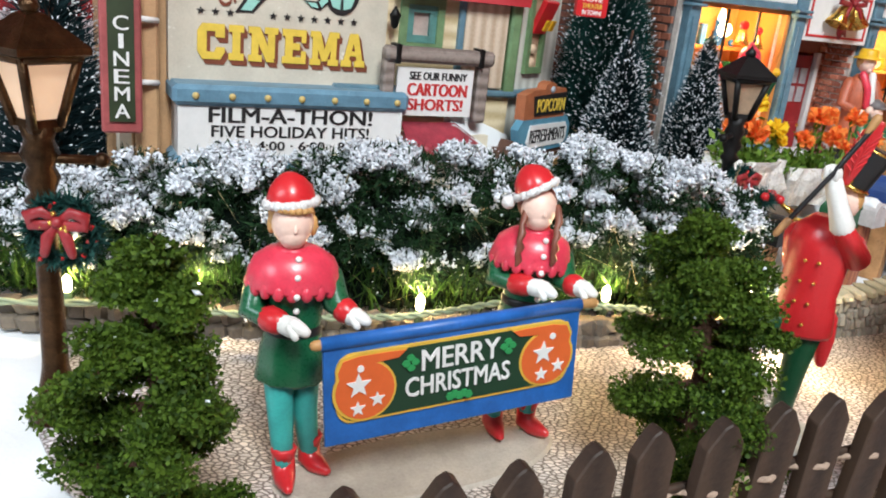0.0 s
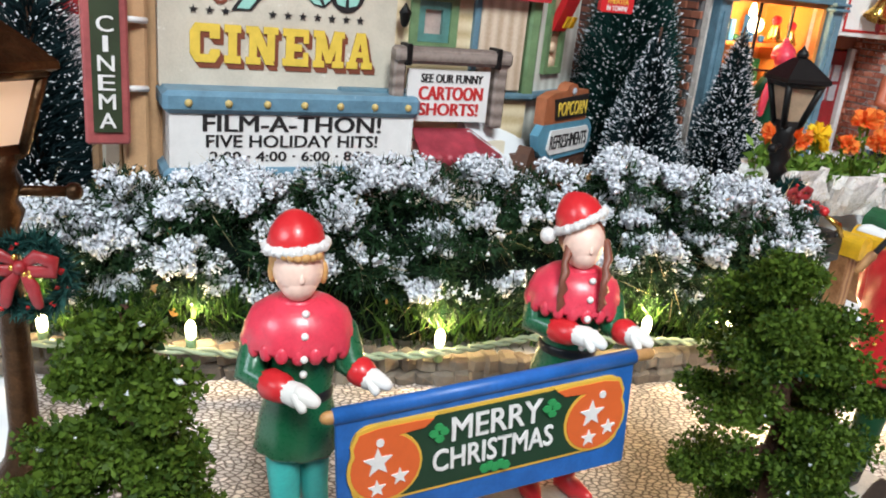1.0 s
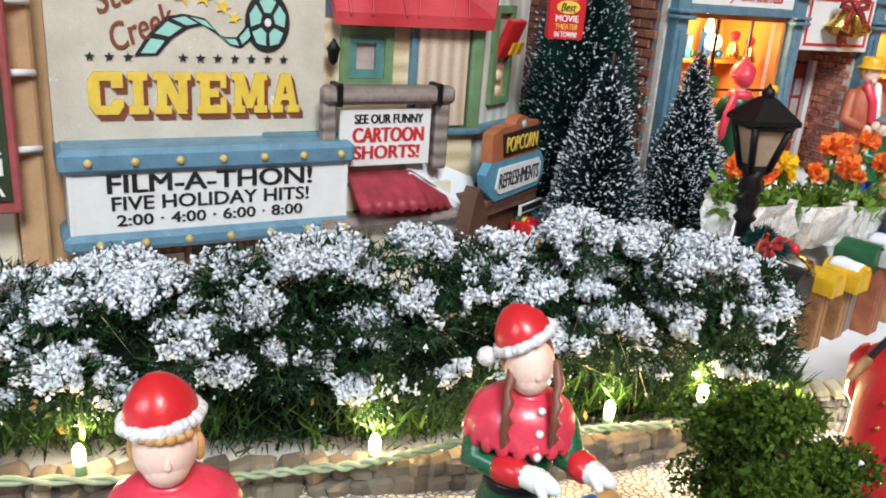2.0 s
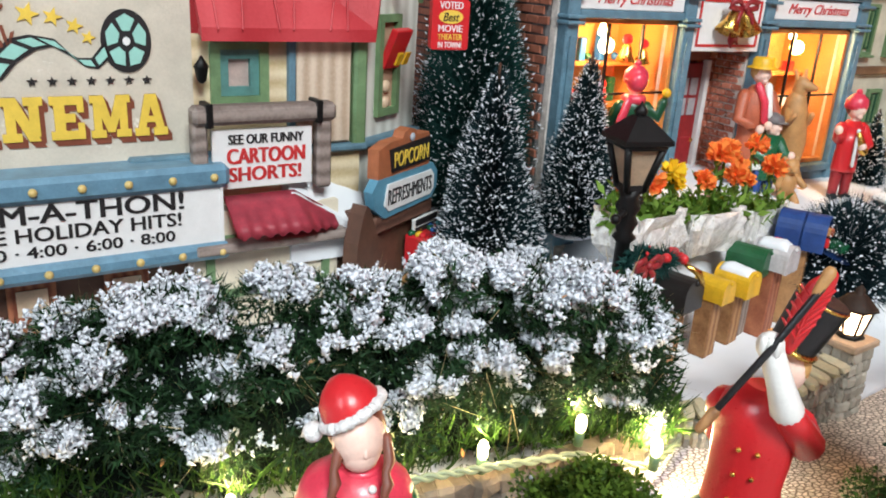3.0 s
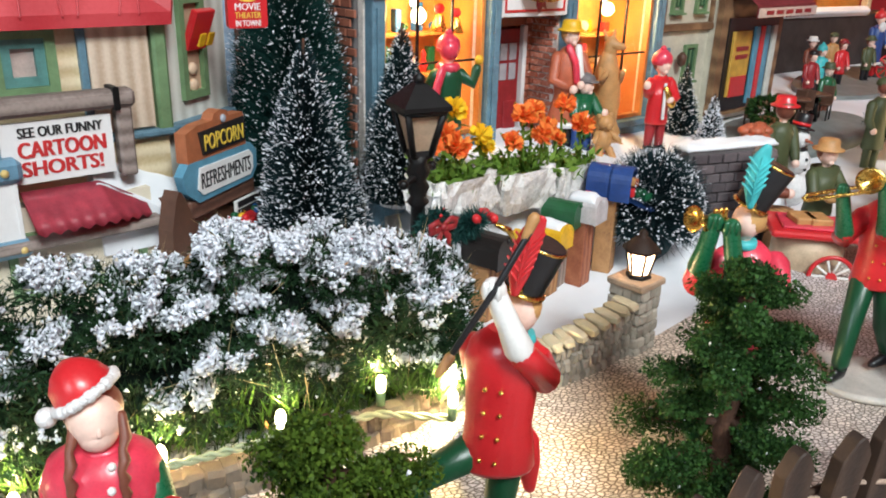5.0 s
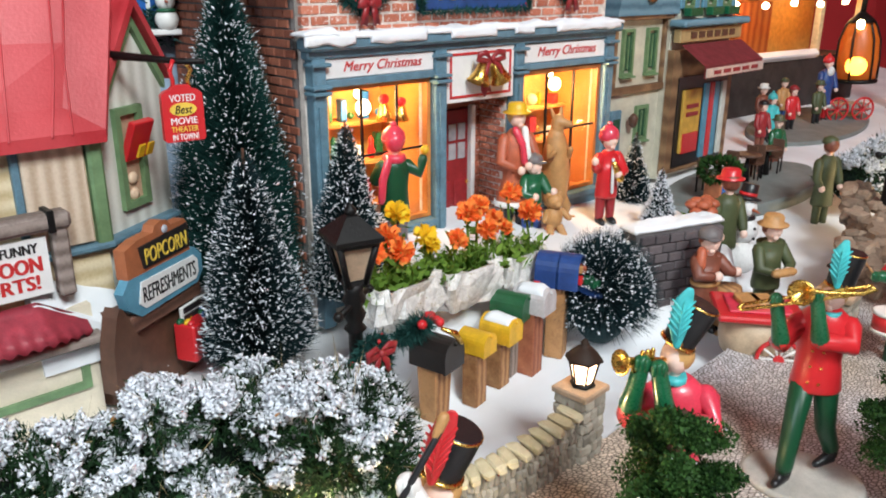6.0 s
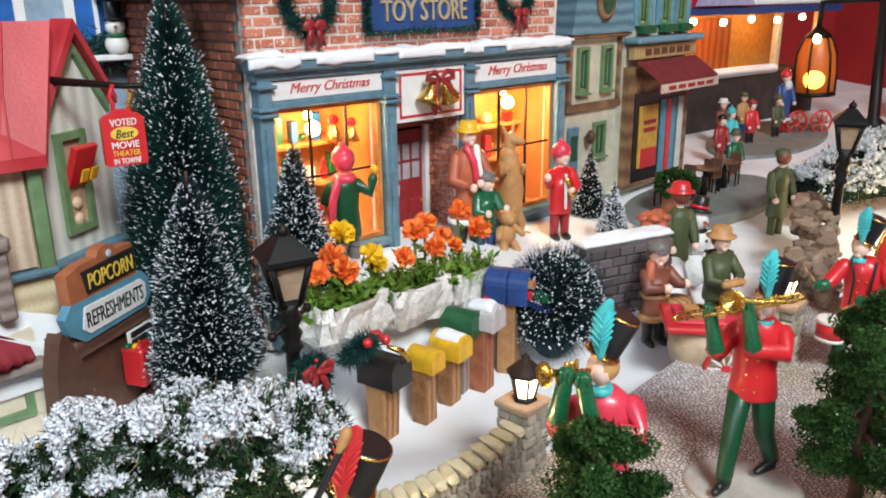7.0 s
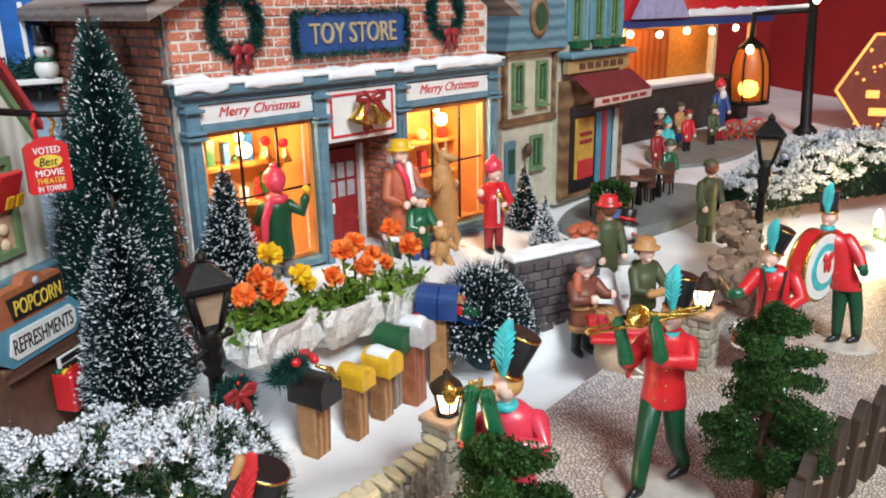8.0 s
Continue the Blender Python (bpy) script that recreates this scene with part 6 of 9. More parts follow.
    if girl:
        f.ball("fur", (hx - 7.2, -0.5, hz + 0.4), 1.7, u=10, v=8)
        for sx, z1 in ((-3.0, 47.5), (5.0, 49.0)):
            braid = [(hx + sx * 0.9, -1.6, hz + 1.0)] + [(hx + sx + 0.22 * (-1) ** j, -3.6 - 1.0 * min(j, 3), hz - 2.0 - (hz - 2.0 - z1) * j / 7) for j in range(8)]
            f.limb("brown", braid, [0.7, 0.95, 0.65, 0.95, 0.65, 0.95, 0.65, 0.85, 0.4], 8)
    else:
        for j in range(17):
            b2 = radians(-130 + 260 * j / 16)
            if 1.0 < abs(b2) < 1.45:
                continue
            f.ball("blond", (hx + 4.3 * math.sin(b2), -0.4 - 4.3 * math.cos(b2), hz + (3.4 if abs(b2) < 1.0 else 1.0 - abs(b2))), (0.85, 0.7, 0.8 if abs(b2) < 1.0 else 2.2), u=8, v=6)
    return f


elf(False).done("figurine", -0.0255, 0.1600, 0.0018, "elf boy figurine in scalloped red cape and green tunic", group="elf pair", rz=5.7)
elf(True).done("figurine", 0.0280, 0.1825, 0.0018, "elf girl figurine with brown braids and red fur-trimmed hat", group="elf pair", rz=-12.0)
bm = bmesh.new()
outl = []
for k in range(36):
    a = 2 * math.pi * k / 36
    outl.append((0.0345 * math.cos(a) * (1 + 0.05 * math.sin(3 * a)), 0.0115 * math.sin(a)))
for z0, s in ((0.0, 1.0),):
    lo = [bm.verts.new((x, y, 0.0010)) for x, y in outl]
    mid = [bm.verts.new((x, y, 0.0026)) for x, y in outl]
    hi = [bm.verts.new((x * 0.97, y * 0.93, 0.0034)) for x, y in outl]
    for a, b in ((lo, mid), (mid, hi)):
        for k in range(36):
            bm.faces.new((a[k], a[(k + 1) % 36], b[(k + 1) % 36], b[k]))
    bm.faces.new(hi), bm.faces.new(lo[::-1])
# The tan tone holds the warm shade that falls under the banner.
plate = tagged(part("display_plinth", bm, paint("shade_tan_plinth", (0.44, 0.38, 0.32), 0.6, 0.3, 70.0, 0.3)), "long tan and grey base plate under the elf pair, warm shade in its colour", "plinth")
plate.matrix_world = TABLE @ pose(0.0045, 0.168, -0.0010, 0, 0, 22) @ Matrix.Diagonal((1.05, 1.05, 1, 1))

# banner with its rod
ban = thing("banner", pose(0.0078, 0.1590, 0.0430, 0, 0, 20.5) @ pose(0, 0, 0, 0, -4.4, 0) @ Matrix.Diagonal((1.062, 1.0, 1.12, 1)), "blue and green printed holiday banner on a blue rod", "banner")
part("rod", sweep(bmesh.new(), [(-0.0285, 0, 0), (0.0285, 0, 0)], 0.0014, 10), BLUE, ban, smooth=True)
for u in (-0.0285, 0.0292):
    part("rod_end", limb(bmesh.new(), [(u - 0.001, 0, 0), (u + 0.003, 0.0004, -0.0003)], 0.0011, 0, 8), TAN, ban)
cl = part("cloth", rbox((0, -0.0002, -0.0108), (0.0565, 0.0010, 0.0205), 0, 0.0002), BLUE, ban, "royal blue banner sheet")
PGREEN = paint("print_dark_green", (0.012, 0.045, 0.022), 0.5, 0.1, bump=0)
PORANGE = paint("print_orange", (0.72, 0.13, 0.03), 0.5, 0.08, bump=0)
PGOLD = paint("print_gold", (0.72, 0.44, 0.06), 0.5, 0.08, bump=0)
PLEAF = paint("print_leaf_green", (0.03, 0.30, 0.09), 0.5, 0.08, bump=0)


def rounded(x0, x1, z0, z1, r, n=6):
    pts = []
    for cx, cz, a0 in ((x1 - r, z1 - r, 0), (x0 + r, z1 - r, 90), (x0 + r, z0 + r, 180), (x1 - r, z0 + r, 270)):
        pts += [(cx + r * math.cos(radians(a0 + 90 * k / n)), cz + r * math.sin(radians(a0 + 90 * k / n))) for k in range(n + 1)]
    return pts


part("gold_edge", prism(bmesh.new(), rounded(-0.0260, 0.0260, -0.0166, -0.0022, 0.0035), 0.0004, y0=-0.0011), PGOLD, cl)
part("green_field", prism(bmesh.new(), rounded(-0.0254, 0.0254, -0.0160, -0.0028, 0.003), 0.0004, y0=-0.0013), PGREEN, cl)
for sx in (-1, 1):
    pts = [(0.0202 + 0.0060 * math.cos(radians(a)), -0.0100 + 0.0058 * math.sin(radians(a))) for a in range(-250, 31, 14)]
    pts += [(0.0256, -0.0056), (0.0246, -0.0034), (0.0215, -0.0028), (0.0150, -0.0028), (0.0118, -0.0030), (0.0134, -0.0042)]
    pts = [(sx * x, z) for x, z in pts]
    mx_, mz_ = sum(x for x, z in pts) / len(pts), sum(z for x, z in pts) / len(pts)
    part("bauble_edge", prism(bmesh.new(), [(mx_ + (x - mx_) * 1.09, mz_ + (z - mz_) * 1.09) for x, z in pts], 0.0004, y0=-0.0015), PGOLD, cl)
    b = part("bauble", prism(bmesh.new(), pts, 0.0004, y0=-0.0017), PORANGE, cl, "orange printed bauble with a curling tail")
    for dx, dz, r in ((-0.0012, 0.0012, 0.0026), (0.0026, -0.0022, 0.0016), (-0.0014, -0.0036, 0.0016)):
        part("star", prism(bmesh.new(), star_pts(sx * 0.0204 + dx, -0.0098 + dz, r), 0.0004, y0=-0.0020), PANELWHITE, b)
    part("dot", prism(bmesh.new(), [(sx * 0.0212 + 0.0007 * math.cos(a * 0.785), -0.0052 + 0.0007 * math.sin(a * 0.785)) for a in range(8)], 0.0004, y0=-0.0020), PANELWHITE, b)
    for k in range(4):
        part("leaf", prism(bmesh.new(), [(sx * 0.0108 + 0.0010 * math.cos(k * 1.57) + 0.0009 * math.cos(a * 1.047), -0.0058 + 0.0010 * math.sin(k * 1.57) + 0.0007 * math.sin(a * 1.047)) for a in range(6)], 0.0004, y0=-0.0017 - 0.0001 * k), PLEAF, cl)
for k in range(5):
    part("leaf", prism(bmesh.new(), [((k - 2) * 0.0010 + 0.0009 * math.cos(a * 1.047), -0.0147 + 0.0009 * math.sin(a * 1.047) + 0.0004 * (k % 2)) for a in range(6)], 0.0004, y0=-0.0017 - 0.0001 * k), PLEAF, cl)
text("lettering", "MERRY", 0.0043, PANELWHITE, cl, pose(0.0002, -0.0016, -0.0058, 0, 0, 0), 0.0172, 0.0003, "white letters", 0.022)
text("lettering", "CHRISTMAS", 0.0040, PANELWHITE, cl, pose(-0.0002, -0.0016, -0.0111, 0, 0, 0), 0.0232, 0.0003, "white letters", 0.022)


# ---- marching band ----
def shako(f, c, tilt, plume, side=-1, high=10.5, lean=0.0):
    """Tall band hat: black body widening to the crown, thin gilt brim, a flat feather standing at its front."""
    f.turned("black", [(4.0, 0), (4.1, 0.8), (4.7, high), (4.75, high + 0.5), (4.3, high + 1.0)], c, 1.0, None, tilt, 24)
    f.turned("gold", [(4.1, -0.5), (4.7, -0.3), (4.7, 0.2), (4.2, 0.5)], c, 1.0, None, tilt, 24)
    f.turned("gold", [(4.6, high + 0.1), (4.85, high + 0.3), (4.75, high + 0.7), (4.4, high + 0.75)], c, 1.0, None, tilt, 24)
    p = tilt @ Vector((side * 0.6, -4.6, 1.2))
    f.ball("gold", (c[0] + p.x, c[1] + p.y, c[2] + p.z), 0.8, u=8, v=6)
    q = []
    v = tilt @ Vector((side * 1.2, -5.0, 0.6))
    for z, dx in ((0.2, 0), (4.0, -0.4), (8.5, -0.5), (12.0, -0.2), (14.2, 0.4)):
        q.append((c[0] + v.x + lean * z + dx, c[1] + v.y - 0.4, c[2] + v.z + z))
    f.limb(plume, q, [0.9, 2.0, 2.35, 2.1, 1.2], 14, ((0, 1, 0), 0.38))
    for a, b, w in ((q[1], q[2], 0), (q[2], q[3], 0)):
        f.limb(plume, [(a[0], a[1] - 0.95, a[2] - 2), (b[0], b[1] - 1.0, b[2])], 0.28, 6)
    for j in range(10):
        u = (j // 2) / 5
        o = [q[1][i] + (q[3][i] - q[1][i]) * u for i in range(3)]
        s = 1 if j % 2 else -1
        f.limb(plume, [(o[0], o[1] - 0.9, o[2] - 1.2), (o[0] + s * 2.5, o[1] - 0.3, o[2] + 1.6)], [0.34, 0.26], 6)


def bandsman(pose_):
    """Legs, red jacket with gilt buttons, collar; arms and head follow the given points in millimetres."""
    f = Figure()
    for hip, knee, ankle, toe in pose_["legs"]:
        f.limb("forest", [hip, knee, ankle], [4.1, 3.3, 2.7], 12)
        f.limb("black", [(ankle[0], ankle[1], ankle[2] - 1.0), (ankle[0], ankle[1], 2.2 + max(0, ankle[2] - 6)), toe], [2.6, 2.2, 1.4], 10)
    lx, ly = pose_.get("lean", (0, 0))
    jx, top = pose_.get("jacket", (0, 58))
    d = top - 58
    f.turned(pose_.get("coat", "red"), [(7.6, 29), (8.0, 30), (7.2, 36), (6.8, 40), (7.3, 47 + d), (7.9, 52 + d), (6.9, 56 + d), (3.6, 59 + d)], (jx, 0, 0), 0.76, scallop(3, 0.04, (0, 1, 2)), Matrix(((1, 0, lx, -lx * 0.030), (0, 1, ly, -ly * 0.030), (0, 0, 1, 0), (0, 0, 0, 1))), 26)
    fx, fy = pose_.get("front", (0, -1))
    for z in (33, 38.5, 44, 49.5):
        for sd in (-1, 1):
            r = 7.3 + (0.5 if z < 36 or z > 47 else 0)
            bx = jx + fx * r - fy * sd * 1.6 + lx * (z - 30)
            by = (fy * r + fx * sd * 1.6) * 0.76 + ly * (z - 30)
            f.ball("gold", (bx, by, z), 0.5, u=8, v=6)
    hx, hy, hz = pose_["head"]
    f.turned("turq", [(3.1, -1.4), (3.6, -0.7), (3.2, 0.9)], (hx, hy, hz - 5.4), 1.0)
    f.head((hx, hy, hz), 4.0, pose_["face"], "blond")
    shako(f, (hx + pose_["hat"][0], hy + pose_["hat"][1], hz + pose_.get("brim", 3.0)), pose_["tilt"], pose_["plume"], pose_.get("side", -1), pose_.get("high", 10.5), pose_.get("fall", 0.0))
    for sh, el, wr, hand, glove in pose_["arms"]:
        f.limb(pose_.get("coat", "red"), [sh, el, wr], [3.5, 3.3, 2.6], 12)
        g = [(wr[i] + (hand[i] - wr[i]) * 0.05) for i in range(3)]
        f.limb(glove, [g, [(g[i] * 0.6 + hand[i] * 0.4) for i in range(3)], hand], [2.9, 2.3, 2.0], 12)
        f.ball(glove, hand, (2.4, 2.1, 2.5), u=10, v=8)
        for j in range(3):
            f.limb(glove, [(hand[0] - 1.2 + j * 1.1, hand[1] - 1.3, hand[2] - 0.8), (hand[0] - 1.2 + j * 1.1, hand[1] - 1.6, hand[2] + 1.4)], 0.75, 6)
    return f


def base_plate(f, cx, cy, rx, ry):
    """Oval snow-painted foot of the figure."""
    lathe(f.bm, [(1.0, -0.0022), (1.03, -0.0014), (1.0, -0.0004), (0.93, 0.0001)], 30, (0, 0, 0), PNAMES.index("base"), 1.0, None, True, Matrix.Translation((cx * 0.001, cy * 0.001, 0)) @ Matrix.Diagonal((rx * 0.001, ry * 0.001, 1, 1)))


# drum major, marching with a raised baton
f = bandsman(dict(legs=[((-4.0, -1, 32), (-14.5, -9.0, 28), (-13.0, -5.0, 12), (-17, -9, 9)), ((2.5, 0.5, 32), (1.5, 0, 19), (1.0, 0.5, 6), (-1.0, -5, 2))], front=(-0.1, -1.0), jacket=(0.0, 59.5), lean=(0.03, -0.02),
                  head=(3.2, -0.4, 64.5), face=-8, hat=(0.2, 0.4), brim=4.4, high=9.2, tilt=pose(0, 0, 0, -2, 20, 0), plume="red", fall=0.24,
                  arms=[((6.6, -0.5, 54.5), (9.0, -1.5, 51.5), (4.6, -7.0, 59.0), (-0.6, -9.6, 72.0), "white"), ((-5.4, 2.5, 53.5), (-5.0, 6, 46), (-2.5, 6.5, 41), (0.0, 6.5, 38), "white")]))
f.limb("black", [(-7.2, -14.2, 60.0), (-0.6, -11.6, 72.0), (5.0, -9.6, 83.5)], 0.62, 8)
f.limb("wood", [(-9.0, -14.8, 56.6), (-7.2, -14.2, 60.0)], [0.8, 1.0], 8)
f.limb("tan", [(4.4, -9.6, 82.6), (5.6, -9.2, 86.0)], [0.8, 1.1], 10)
f.limb("red", [(5.6, 4.4, 33), (6.6, 4.8, 27), (7.2, 5.0, 20.5)], [3.0, 2.6, 1.4], 10, ((0, 1, 0), 0.45))
base_plate(f, -1, 0, 16, 12.5)
f.done("figurine", 0.0992, 0.1885, 0.0045, "drum major figurine in red jacket raising a long baton", group="marching band", rz=-33.0)

# trumpeter
f = bandsman(dict(legs=[((-3.2, 0, 32), (-6, -4, 20), (-6.5, -7, 6), (-9, -11, 2)), ((3.2, 0.5, 32), (4, 1, 19), (5, 3, 6), (3, -2, 2))], front=(-0.5, -0.86), coat="pink",
                  head=(-1.2, -1.0, 64.5), face=-55, hat=(0.3, 0.2), brim=4.2, tilt=pose(0, 0, 0, -2, 24, 0), plume="turq", fall=0.08,
                  arms=[((-6.0, -1, 53.5), (-12.0, -4, 47.5), (-11.5, -7, 52.5), (-9.6, -9.5, 66.0), "green"), ((7.2, -1, 54), (9.0, -5.5, 48.5), (-2.5, -9, 51.5), (-5.6, -9.5, 65.0), "green")]))
f.limb("gold", [(-4.2, -5.0, 65.5), (-13.0, -11.5, 67.2)], 0.75, 8)
f.limb("gold", [(-5.2, -6.4, 63.9), (-11.5, -10.8, 64.6), (-12.0, -11.0, 66.4)], 0.65, 8)
d = Vector((-0.72, -0.65, 0.14)).to_track_quat("Z", "Y").to_matrix().to_4x4()
f.turned("gold", [(0.8, -2), (1.2, 0.5), (2.0, 1.8), (3.2, 2.8), (3.1, 3.0), (1.4, 2.2), (0.3, 1.6)], (-12.6, -11.2, 67.2), 1.0, None, d)
for k in range(3):
    f.limb("gold", [(-7.2 - k * 1.2, -7.6 - 0.9 * k, 64.0), (-7.2 - k * 1.2, -7.6 - 0.9 * k, 69)], 0.6, 8)
base_plate(f, -1.5, -1, 16.5, 12.5)
f.done("figurine", 0.1765, 0.2120, 0.0060, "trumpeter figurine in raspberry jacket and black plumed hat", group="marching band", rz=-34.0)

# trombonist
f = bandsman(dict(legs=[((-4.2, -1, 31), (-5.6, -8, 18.5), (-6.6, -13.5, 5.5), (-8.8, -19, 2.2)), ((2.6, 0.5, 31), (4.4, -0.5, 16), (7.4, 2.5, 7), (3.6, -2.0, 2.4))], front=(-0.1, -1.0), jacket=(-1.0, 57),
                  head=(0.2, -1.0, 61.5), face=-18, hat=(1.2, 0.4), brim=3.6, tilt=pose(0, 0, 0, -3, 9, 0), plume="turq", side=-1, fall=0.0,
                  arms=[((-8.0, -1, 51.5), (-13.6, -6, 44.5), (-13.0, -9, 47.0), (-16.0, -10, 61.0), "green"), ((6.4, -1, 52.0), (7.0, -5, 47.5), (-2.0, -9.5, 49.5), (-5.0, -10.5, 64.0), "green")]))
f.limb("gold", [(-25.5, -11.5, 58.6), (-8, -10.5, 64.2), (9.0, -9, 69.2)], 0.62, 8)
f.limb("gold", [(-25.5, -12.6, 57.2), (-8, -11.6, 62.6), (7.0, -10.5, 67.0)], 0.62, 8)
f.limb("gold", [(-25.5, -11.5, 58.6), (-26.6, -12.1, 57.6), (-25.5, -12.6, 57.2)], 0.62, 8)
f.limb("gold", [(9.0, -9, 69.2), (10.2, -9.6, 68.6), (7.0, -10.5, 67.0), (-2, -11.4, 66.0), (-8, -12.4, 66.4)], [0.7, 0.8, 0.8, 0.8, 1.0], 8)
f.limb("gold", [(2.0, -10.2, 65.0), (2.6, -10.0, 68.0)], 0.6, 8)
d = Vector((-0.25, -0.95, 0.12)).to_track_quat("Z", "Y").to_matrix().to_4x4()
f.turned("gold", [(0.9, -3), (1.2, 0), (2.0, 2.2), (3.9, 3.4), (4.0, 3.7), (2.6, 3.0), (1.2, 1.8), (0.3, 1.2)], (-8.8, -11.5, 65.8), 1.0, None, d, 24)
base_plate(f, -0.5, -7.0, 19.0, 15.5)
f.done("figurine", 0.2535, 0.2360, 0.0032, "trombonist figurine marching in red jacket and dark green trousers", group="marching band", rz=-44.8)

# side drummer and bass drummer, further along the street
f = bandsman(dict(legs=[((-3.2, 0, 32), (-5, -2, 20), (-6, -2, 6), (-9, -6, 2)), ((3.2, 0.5, 32), (4, 1, 19), (5, 2, 6), (3, -3, 2))], front=(0.0, -1.0),
                  head=(-2.6, -1.5, 63.5), face=-16, hat=(1.0, 0.3), tilt=pose(0, 0, 0, 0, 20, 0), plume="turq", fall=0.02,
                  arms=[((-8.0, -1, 54), (-12.5, -3, 47), (-14, -6, 46), (-17.0, -8.5, 46), "green"), ((8.0, -1, 54), (12, -3, 46), (5, -9, 42), (0, -10, 42), "green")]))
f.limb("black", [(-5, -4.0, 58), (-3.4, -6.6, 50), (-4, -6.2, 38)], 0.6, 6)
f.limb("black", [(4.5, -4.0, 58), (3.6, -6.4, 50), (3, -6.2, 38)], 0.6, 6)
f.turned("red", [(6.6, 0), (6.6, 8)], (-9, -9, 23), 1.0)
f.turned("white", [(6.9, -0.6), (6.9, 0.8)], (-9, -9, 23), 1.0)
f.turned("white", [(6.9, 7.4), (6.9, 8.8), (6.4, 8.9)], (-9, -9, 23), 1.0)
f.limb("wood", [(-17.0, -8.5, 46), (-24, -8, 54)], 0.5, 6)
f.limb("wood", [(0, -10, 42), (-8, -11, 36)], 0.5, 6)
base_plate(f, -1, -1, 16.5, 12.5)
f.done("figurine", 0.3500, 0.2770, -0.004, "side drummer figurine in red jacket with small red drum", group="marching band", s=0.95, rz=-51.0)
f = bandsman(dict(legs=[((-1.0, 0, 31), (-0.5, -1, 18), (-0.2, -2, 6), (-3, -6, 2)), ((4.6, 0.5, 31), (7.5, 0, 18), (9, 1, 6), (6, -3, 2))], front=(-0.4, -0.9), jacket=(0.5, 58), lean=(-0.30, 0.0),
                  head=(-10.5, -1.5, 66.0), face=-18, hat=(-0.4, 0), tilt=pose(0, 0, 0, 0, -4, 0), plume="turq", side=-0.4,
                  arms=[((-14, -1, 54), (-17, -5, 48), (-18, -6, 46), (-19, -6, 46), "green"), ((-0.5, -1, 55), (5.5, -2, 47), (7.5, -5, 43), (8.5, -6, 41), "green")]))
dr = Vector((0.91, -0.41, 0.0)).to_track_quat("Z", "Y").to_matrix().to_4x4()
DC = (-11.0, -10.5, 42.5)
f.turned("red", [(17.4, -8), (17.8, -6.4), (17.8, 0), (17.4, 1.4)], DC, 1.0, None, dr, 32)
f.turned("gold", [(18.2, -0.2), (18.3, 1.5), (17.0, 1.7)], DC, 1.0, None, dr, 32)
f.turned("gold", [(18.2, -8.4), (18.3, -6.8), (17.0, -8.4)], DC, 1.0, None, dr, 32)
f.turned("white", [(17.2, 1.2), (17.0, 2.0)], DC, 1.0, None, dr, 32)
f.turned("turq", [(12.4, 1.9), (12.2, 2.4)], DC, 1.0, None, dr, 32)
f.turned("white", [(8.6, 2.2), (8.4, 2.8)], DC, 1.0, None, dr, 32)
dv = Vector(DC) + Vector((0.91, -0.41, 0)) * 3.2
side = Vector((0.41, 0.91, 0))
for w, z, r in ((-2.8, 5.5, (1.3, 2.4, 2.2)), (2.8, 5.5, (1.3, 2.4, 2.2)), (0, 4.6, (1.3, 1.3, 1.3)), (-1.8, 1.0, (1.0, 1.5, 3.4)), (2.0, 0.4, (1.0, 1.5, 3.6))):
    f.ball("red", tuple(dv + side * w + Vector((0, 0, z))), r, u=8, v=6)
base_plate(f, 1.5, -1.5, 17.5, 12.5)
f.done("figurine", 0.4063, 0.2847, 0.0020, "bass drummer figurine in red jacket behind a large round drum", group="marching band", s=0.93, rz=-55.0)


